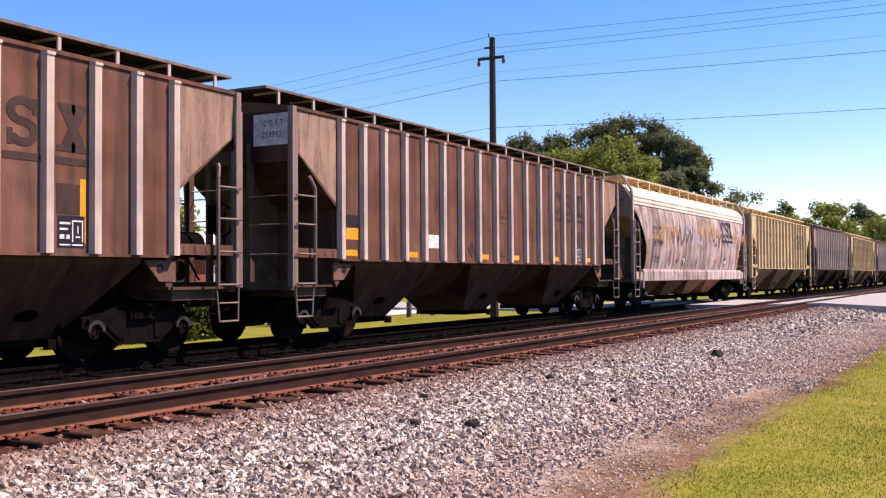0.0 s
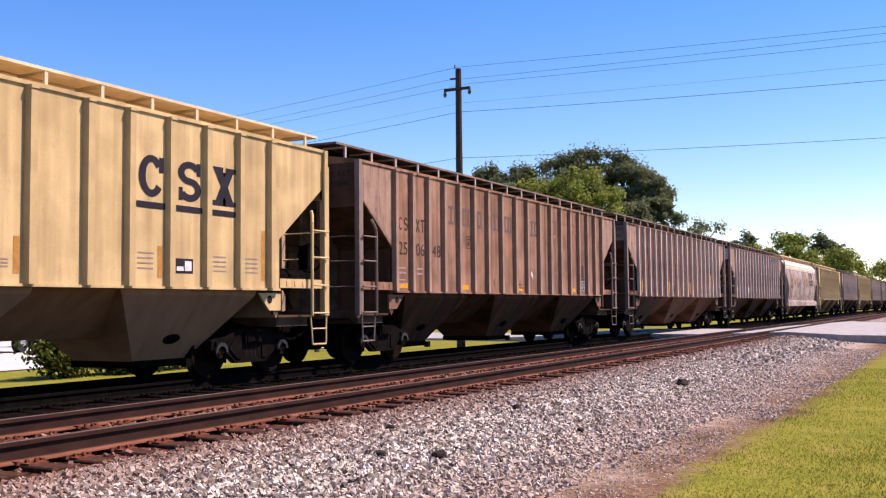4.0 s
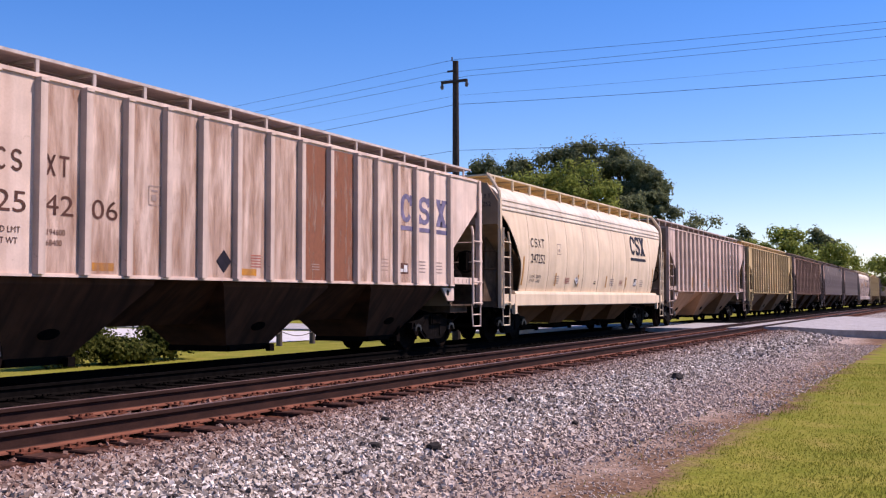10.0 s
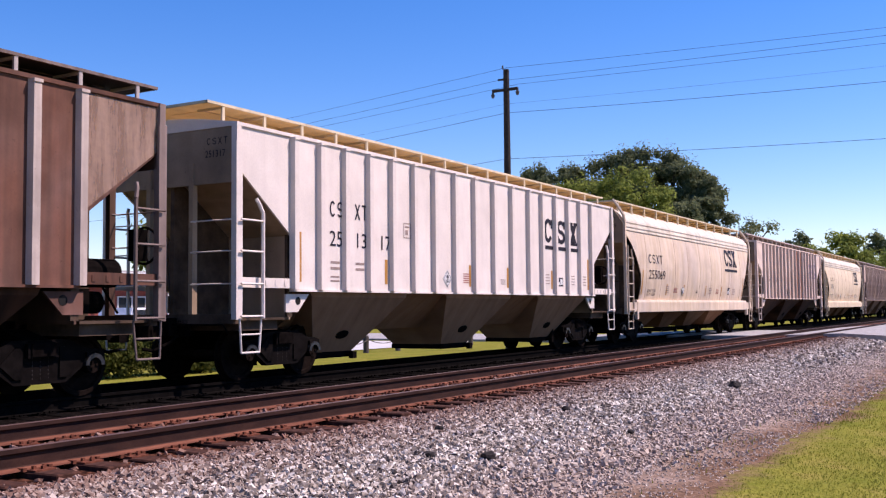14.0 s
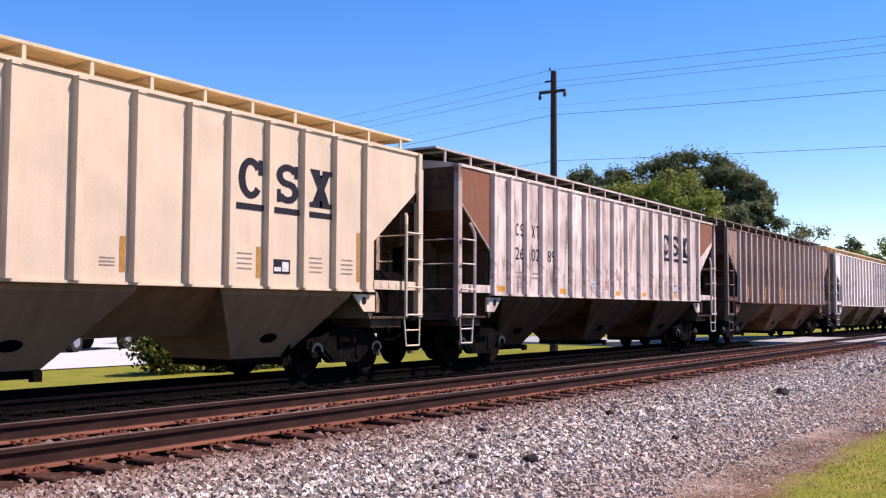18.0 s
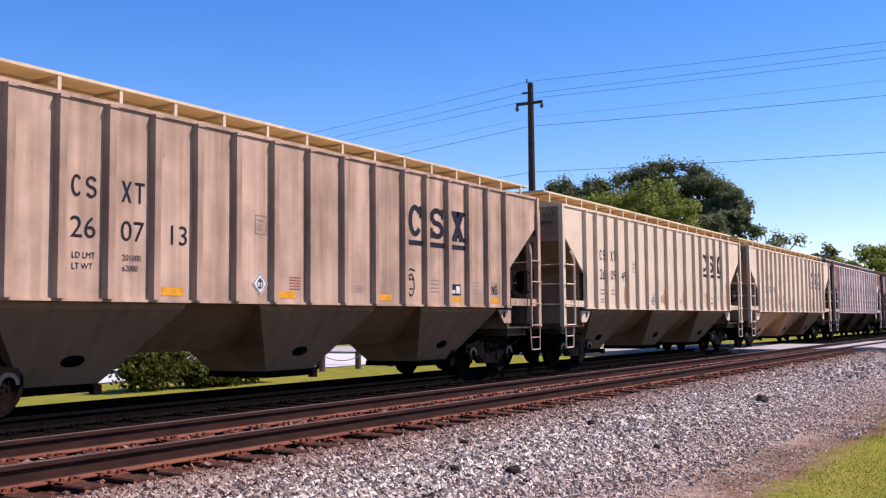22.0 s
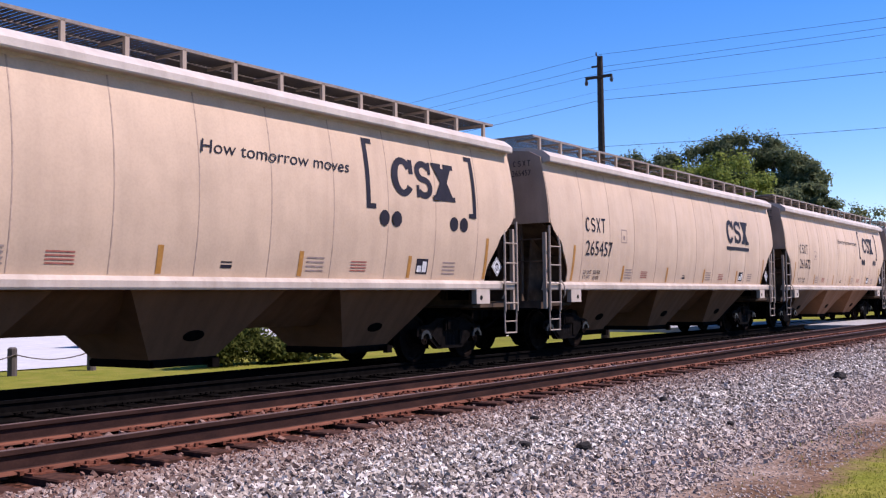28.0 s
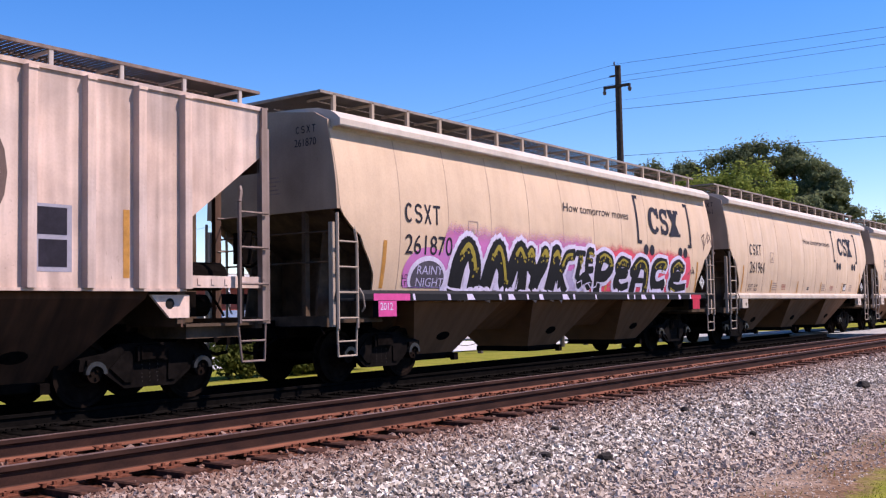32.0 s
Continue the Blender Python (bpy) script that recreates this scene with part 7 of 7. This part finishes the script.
def build_grass():
    rng = np.random.default_rng(11)
    verts, faces = [], []
    n = 0
    for count, x0, x1, y0, y1, h in ((36000, -2.35, 1.6, 5.0, 13.0, 0.022), (20000, -2.45, 1.5, 13.0, 26.0, 0.03), (700, -4.2, -2.6, 8.0, 34.0, 0.05)):
        for _ in range(count):
            x, y = rng.uniform(x0, x1), rng.uniform(y0, y1)
            if x < -2.2 and rng.random() < 0.55 and h < 0.08 and x0 > -3:
                continue
            a = rng.uniform(0, 6.283)
            s = h * rng.uniform(0.5, 1.5)
            dx, dy = math.cos(a) * 0.006, math.sin(a) * 0.006
            lx, ly = rng.uniform(-0.6, 0.6) * s, rng.uniform(-0.6, 0.6) * s
            z = ground_z(x) - 0.005
            verts += [(x - dx, y - dy, z), (x + dx, y + dy, z), (x + lx, y + ly, z + s)]
            faces.append((n, n + 1, n + 2))
            n += 3
    me = from_arrays("grass_blades", verts, faces, MATS["blade"])
    tagged(new("grass_blades", me), "short mown grass with dry yellow patches", "grass", kind="stuff")


# ---------------------------------------------------------------- road and what lies beyond
def build_road():
    bm = bmesh.new()
    xs = [-60, -30, -20, -14.5, -12, -9.5, -6.4, -4, -1, 4, 12, 40]

    def lower(x):
        return -0.32 if x > 4 else (-0.14 if x > -5.5 else -0.045) if x > -9 else (-0.15 if x > -15 else -0.40)

    def edge0(x):
        return 42.6 if x < -6 else 42.6 - 1.5 * min(1, (x + 6) / 4)
    grid_sheet(bm, xs, [0, 1], lambda x, v: (x, edge0(x) if v == 0 else (68 if x > -9 else 52), lower(x)))
    grid_sheet(bm, xs, [0, 1], lambda x, v: (x, edge0(x), lower(x) - 0.6 * (1 - v)))
    ob = part("road", bm, MATS["asphalt"])
    tagged(ob, "grey asphalt road that crosses the tracks", "road", kind="structure")
    bm = bmesh.new()
    grid_sheet(bm, [-45, -30, -22.3], [-5, 10, 25, 40, 41.5], lambda x, y: (x, y, -0.47))
    ob = part("parking_lot", bm, MATS["concrete"])
    tagged(ob, "pale concrete parking lot behind the grass strip", "parking lot", kind="structure")


def build_hedge(y, x, w, h, seed):
    rng = random.Random(seed)
    hedge = thing("hedge_bush", "rounded evergreen hedge bush on the grass strip", "bush", "hedge bushes", at=pose(x, y, -0.52))
    bm = bmesh.new()
    for k in range(5):
        rod(bm, (0, 0, 0), (rng.uniform(-0.4, 0.4), rng.uniform(-0.5, 0.5), h * 0.7), 0.03, 5, 0.01)
    part("stem_cluster", bm, MATS["bark"], hedge)["kind"] = "stuff"
    clumps = [(Vector((rng.uniform(-0.3, 0.3), rng.uniform(-w * 0.4, w * 0.4), h * rng.uniform(0.3, 0.65))), (0.5, w * 0.24, h * 0.36)) for _ in range(9)]
    v, f = leaf_cloud(rng, clumps, 6500, 0.065)
    part("foliage", from_arrays("foliage", v, f, MATS["leaf_hedge"]), None, hedge)


def build_bollards():
    """Short timber posts along the lot, linked by a slack chain."""
    spots = [9.0, 10.95, 12.9, 14.95, 22.6, 24.6, 26.6, 28.6, 30.6, 32.75, 34.7, 36.6, 38.6]
    bm = bmesh.new()
    rod(bm, (0, 0, -0.05), (0, 0, 0.60), 0.105, 10)
    rod(bm, (0, 0, 0.60), (0, 0, 0.635), 0.105, 10, 0.07)
    me = mesh_of("bollard", bm, MATS["post_wood"])
    for y in spots:
        ob = new("bollard", me)
        ob.matrix_basis = pose(-20.9, y, -0.5, 0, 0, y * 37 % 90)
        tagged(ob, "short grey timber post beside the parking lot", "post", "timber posts")
    for a, b in zip(spots, spots[1:]):
        if b - a > 3:
            continue
        cu = bpy.data.curves.new("chain", "CURVE")
        cu.dimensions, cu.bevel_depth, cu.bevel_resolution = "3D", 0.014, 1
        sp = cu.splines.new("POLY")
        sp.points.add(10)
        for k in range(11):
            s = k / 10
            sp.points[k].co = (-20.78, a + (b - a) * s, -0.02 - 0.16 * 4 * s * (1 - s), 1)
        cu.materials.append(MATS["spring"])
        tagged(new("chain", cu), "slack steel chain between two timber posts", "chain", "chains")


def torus(bm, cx, cy, cz, r, t, seg=20):
    tube(bm, [(cx, cy + r * math.cos(6.2832 * k / seg), cz + r * math.sin(6.2832 * k / seg)) for k in range(seg + 1)], t, 6)


def build_motorcycle(at, body, label):
    bike = thing("motorcycle", label, "motorcycle", "parked motorcycles", at=at)
    for y in (-0.74, 0.76):
        bm = bmesh.new()
        torus(bm, 0, y, 0.32, 0.27, 0.055)
        wheel = part("wheel", bm, MATS["tyre"], bike)
        bm = bmesh.new()
        rod(bm, (-0.03, y, 0.32), (0.03, y, 0.32), 0.21, 14)
        part("rim", bm, MATS["chrome"], wheel)
    bm = bmesh.new()
    for x in (-0.09, 0.09):
        tube(bm, [(x, 0.76, 0.32), (x, 0.52, 0.95)], 0.028, 6)
    part("fork", bm, MATS["chrome"], bike)
    bm = bmesh.new()
    tube(bm, [(-0.38, 0.30, 1.06), (-0.30, 0.44, 1.10), (0, 0.52, 1.02), (0.30, 0.44, 1.10), (0.38, 0.30, 1.06)], 0.018, 6)
    part("handlebar", bm, MATS["chrome"], bike)
    bm = bmesh.new()
    bmesh.ops.create_uvsphere(bm, u_segments=12, v_segments=8, radius=1.0, matrix=pose(0, 0.22, 0.80) @ Matrix.Diagonal((0.15, 0.32, 0.15, 1)))
    part("tank", bm, body, bike)
    bm = bmesh.new()
    prism(bm, [(-0.75, 0.78), (-0.70, 0.86), (-0.35, 0.74), (-0.05, 0.76), (-0.05, 0.66), (-0.6, 0.64)], -0.13, 0.13, "x")
    part("seat", bm, MATS["tyre"], bike)
    bm = bmesh.new()
    box(bm, -0.14, 0.14, -0.22, 0.26, 0.28, 0.62)
    rod(bm, (0, 0.05, 0.5), (0, 0.20, 0.74), 0.11, 10)
    rod(bm, (0, -0.05, 0.5), (0, -0.20, 0.72), 0.11, 10)
    part("engine", bm, MATS["chrome"], bike)
    bm = bmesh.new()
    tube(bm, [(0.17, 0.2, 0.36), (0.19, -0.1, 0.26), (0.20, -0.95, 0.32)], 0.045, 8)
    part("exhaust", bm, MATS["chrome"], bike)
    bm = bmesh.new()
    for k in range(8):
        a, b = 0.35 + 0.3 * k, 0.65 + 0.3 * k
        c = [(-0.08, -0.74 + 0.36 * math.cos(q), 0.32 + 0.36 * math.sin(q)) for q in (a, b)]
        v = [bm.verts.new(p) for p in (c[0], c[1], (0.08, *c[1][1:]), (0.08, *c[0][1:]))]
        bm.faces.new(v)
    part("fender", bm, body, bike)
    bm = bmesh.new()
    rod(bm, (0, 0.60, 0.90), (0, 0.72, 0.90), 0.09, 12)
    part("headlight", bm, MATS["chrome"], bike)


def build_pickup(at, paint, label):
    truck = thing("pickup_truck", label, "pickup truck", at=at)
    bm = bmesh.new()
    prism(bm, [(-2.7, 0.55), (-2.7, 1.05), (-0.75, 1.05), (-0.55, 1.72), (0.75, 1.72), (1.35, 1.12), (2.55, 1.02), (2.65, 0.55), (2.25, 0.45), (-2.3, 0.45)], -0.92, 0.92, "x")
    bmesh.ops.bevel(bm, geom=bm.edges[:], offset=0.05, segments=2, affect="EDGES")
    part("body", bm, paint, truck)
    for s in (-1, 1):
        bm = bmesh.new()
        prism(bm, [(-0.60, 1.12), (-0.45, 1.62), (0.68, 1.62), (1.12, 1.14)], s * 0.925 - 0.01, s * 0.925 + 0.01, "x")
        part("side_window", bm, MATS["glass"], truck)
    for y in (-1.75, 1.7):
        for s in (-1, 1):
            bm = bmesh.new()
            rod(bm, (s * 0.70, y, 0.37), (s * 0.96, y, 0.37), 0.37, 18)
            w = part("wheel", bm, MATS["tyre"], truck)
            bm = bmesh.new()
            rod(bm, (s * 0.955, y, 0.37), (s * 0.97, y, 0.37), 0.21, 14)
            part("rim", bm, MATS["chrome"], w)
    for y in (-2.74, 2.68):
        bm = bmesh.new()
        box(bm, -0.9, 0.9, y - 0.06, y + 0.06, 0.42, 0.60)
        part("bumper", bm, MATS["chrome"], truck)


def build_shop():
    """A low brick shop with a white fascia, far behind the lot."""
    shop = thing("shop_building", "low red brick shop with a white fascia and dark windows", "building", at=pose(-56, 44, -0.45))
    bm = bmesh.new()
    box(bm, -6, 6, -26, 18, 0, 3.3)
    part("wall", bm, MATS["brick"], shop)
    bm = bmesh.new()
    box(bm, -6.2, 6.9, -26.3, 18.3, 3.25, 4.0)
    part("fascia", bm, MATS["trim_white"], shop)
    bm = bmesh.new()
    box(bm, -6.0, 6.6, -26, 18, 4.0, 4.12)
    part("roof", bm, MATS["asphalt"], shop)
    for k in range(8):
        y = -23.5 + 5.2 * k
        bm = bmesh.new()
        box(bm, 5.98, 6.06, y - 1.2, y + 1.2, 0.9, 2.5)
        win = part("window", bm, MATS["trim_white"], shop)
        for j in (-0.58, 0.58):
            bm = bmesh.new()
            box(bm, 6.05, 6.075, y + j - 0.52, y + j + 0.52, 0.98, 2.42)
            part("pane", bm, MATS["glass"], win)
        bm = bmesh.new()
        box(bm, 6.6, 6.75, y + 2.5, y + 2.65, 0, 3.25)
        part("column", bm, MATS["trim_white"], shop)


def build_beyond():
    build_bollards()
    build_motorcycle(pose(-22.3, 25.2, -0.47, 0, -8, 60), MATS["car_white"], "white and chrome motorcycle on its side stand")
    build_motorcycle(pose(-22.0, 26.9, -0.47, 0, -8, 75), MATS["car_dark"], "dark cruiser motorcycle on its side stand")
    build_pickup(pose(-31.5, 24.5, -0.47, 0, 0, 20), MATS["car_dark"], "dark pickup truck parked on the lot")
    build_pickup(pose(-36, 33, -0.47, 0, 0, 12), MATS["car_white"], "white pickup truck parked on the lot")
    build_shop()
    for k, (x, y, hgt) in enumerate(((-68, 40, 9.5), (-70, 52, 11), (-66, 66, 10))):
        build_tree(x, y, hgt, 4.2, MATS["leaf_spring"], "leafy tree behind the shop", 120 + k, 2200, 0.34)


# ---------------------------------------------------------------- what moves
def motions():
    times = [-1 + k for k in range(35)]
    for car, start in TRAIN:
        walk(car, [(t, pose(XF, start + run(t), ZF)) for t in times])
    step = 1 / FPS
    for w, sy, start in SPINNING:
        rows = []
        seen = [k for k in range(-1, 32 * FPS + 2) if -14 < start + run(k * step) < 75]
        keys = sorted({-1, 32 * FPS + 1, *seen})
        lo, hi = (seen[0], seen[-1]) if seen else (0, 0)
        for k in keys:
            t = min(max(k, lo), hi) * step
            rows.append((k * step, pose(0, sy, WHEEL_R, -math.degrees(run(t) / WHEEL_R) % 360)))
        walk(w, rows)


build_materials()
stone_material()
leaf_material("blade", (0.16, 0.18, 0.022), (0.26, 0.245, 0.045))
build_ground()
build_track(XN, 0.0, "railway_track", "empty rusty railway track on timber ties", -12, 120, 1.0, 46, False)
build_track(XF, ZF, "railway_track", "railway track under the passing train", -30, 260, 3.0, 46, True)
build_road()
build_pole()
build_trees()
build_hedge(17.0, -19.1, 3.3, 1.35, 3)
build_hedge(19.3, -18.9, 1.6, 0.75, 5)
build_hedge(20.9, -18.8, 1.9, 1.2, 4)
build_beyond()
build_train()
build_ballast()
build_dark_stones()
build_grass()
motions()
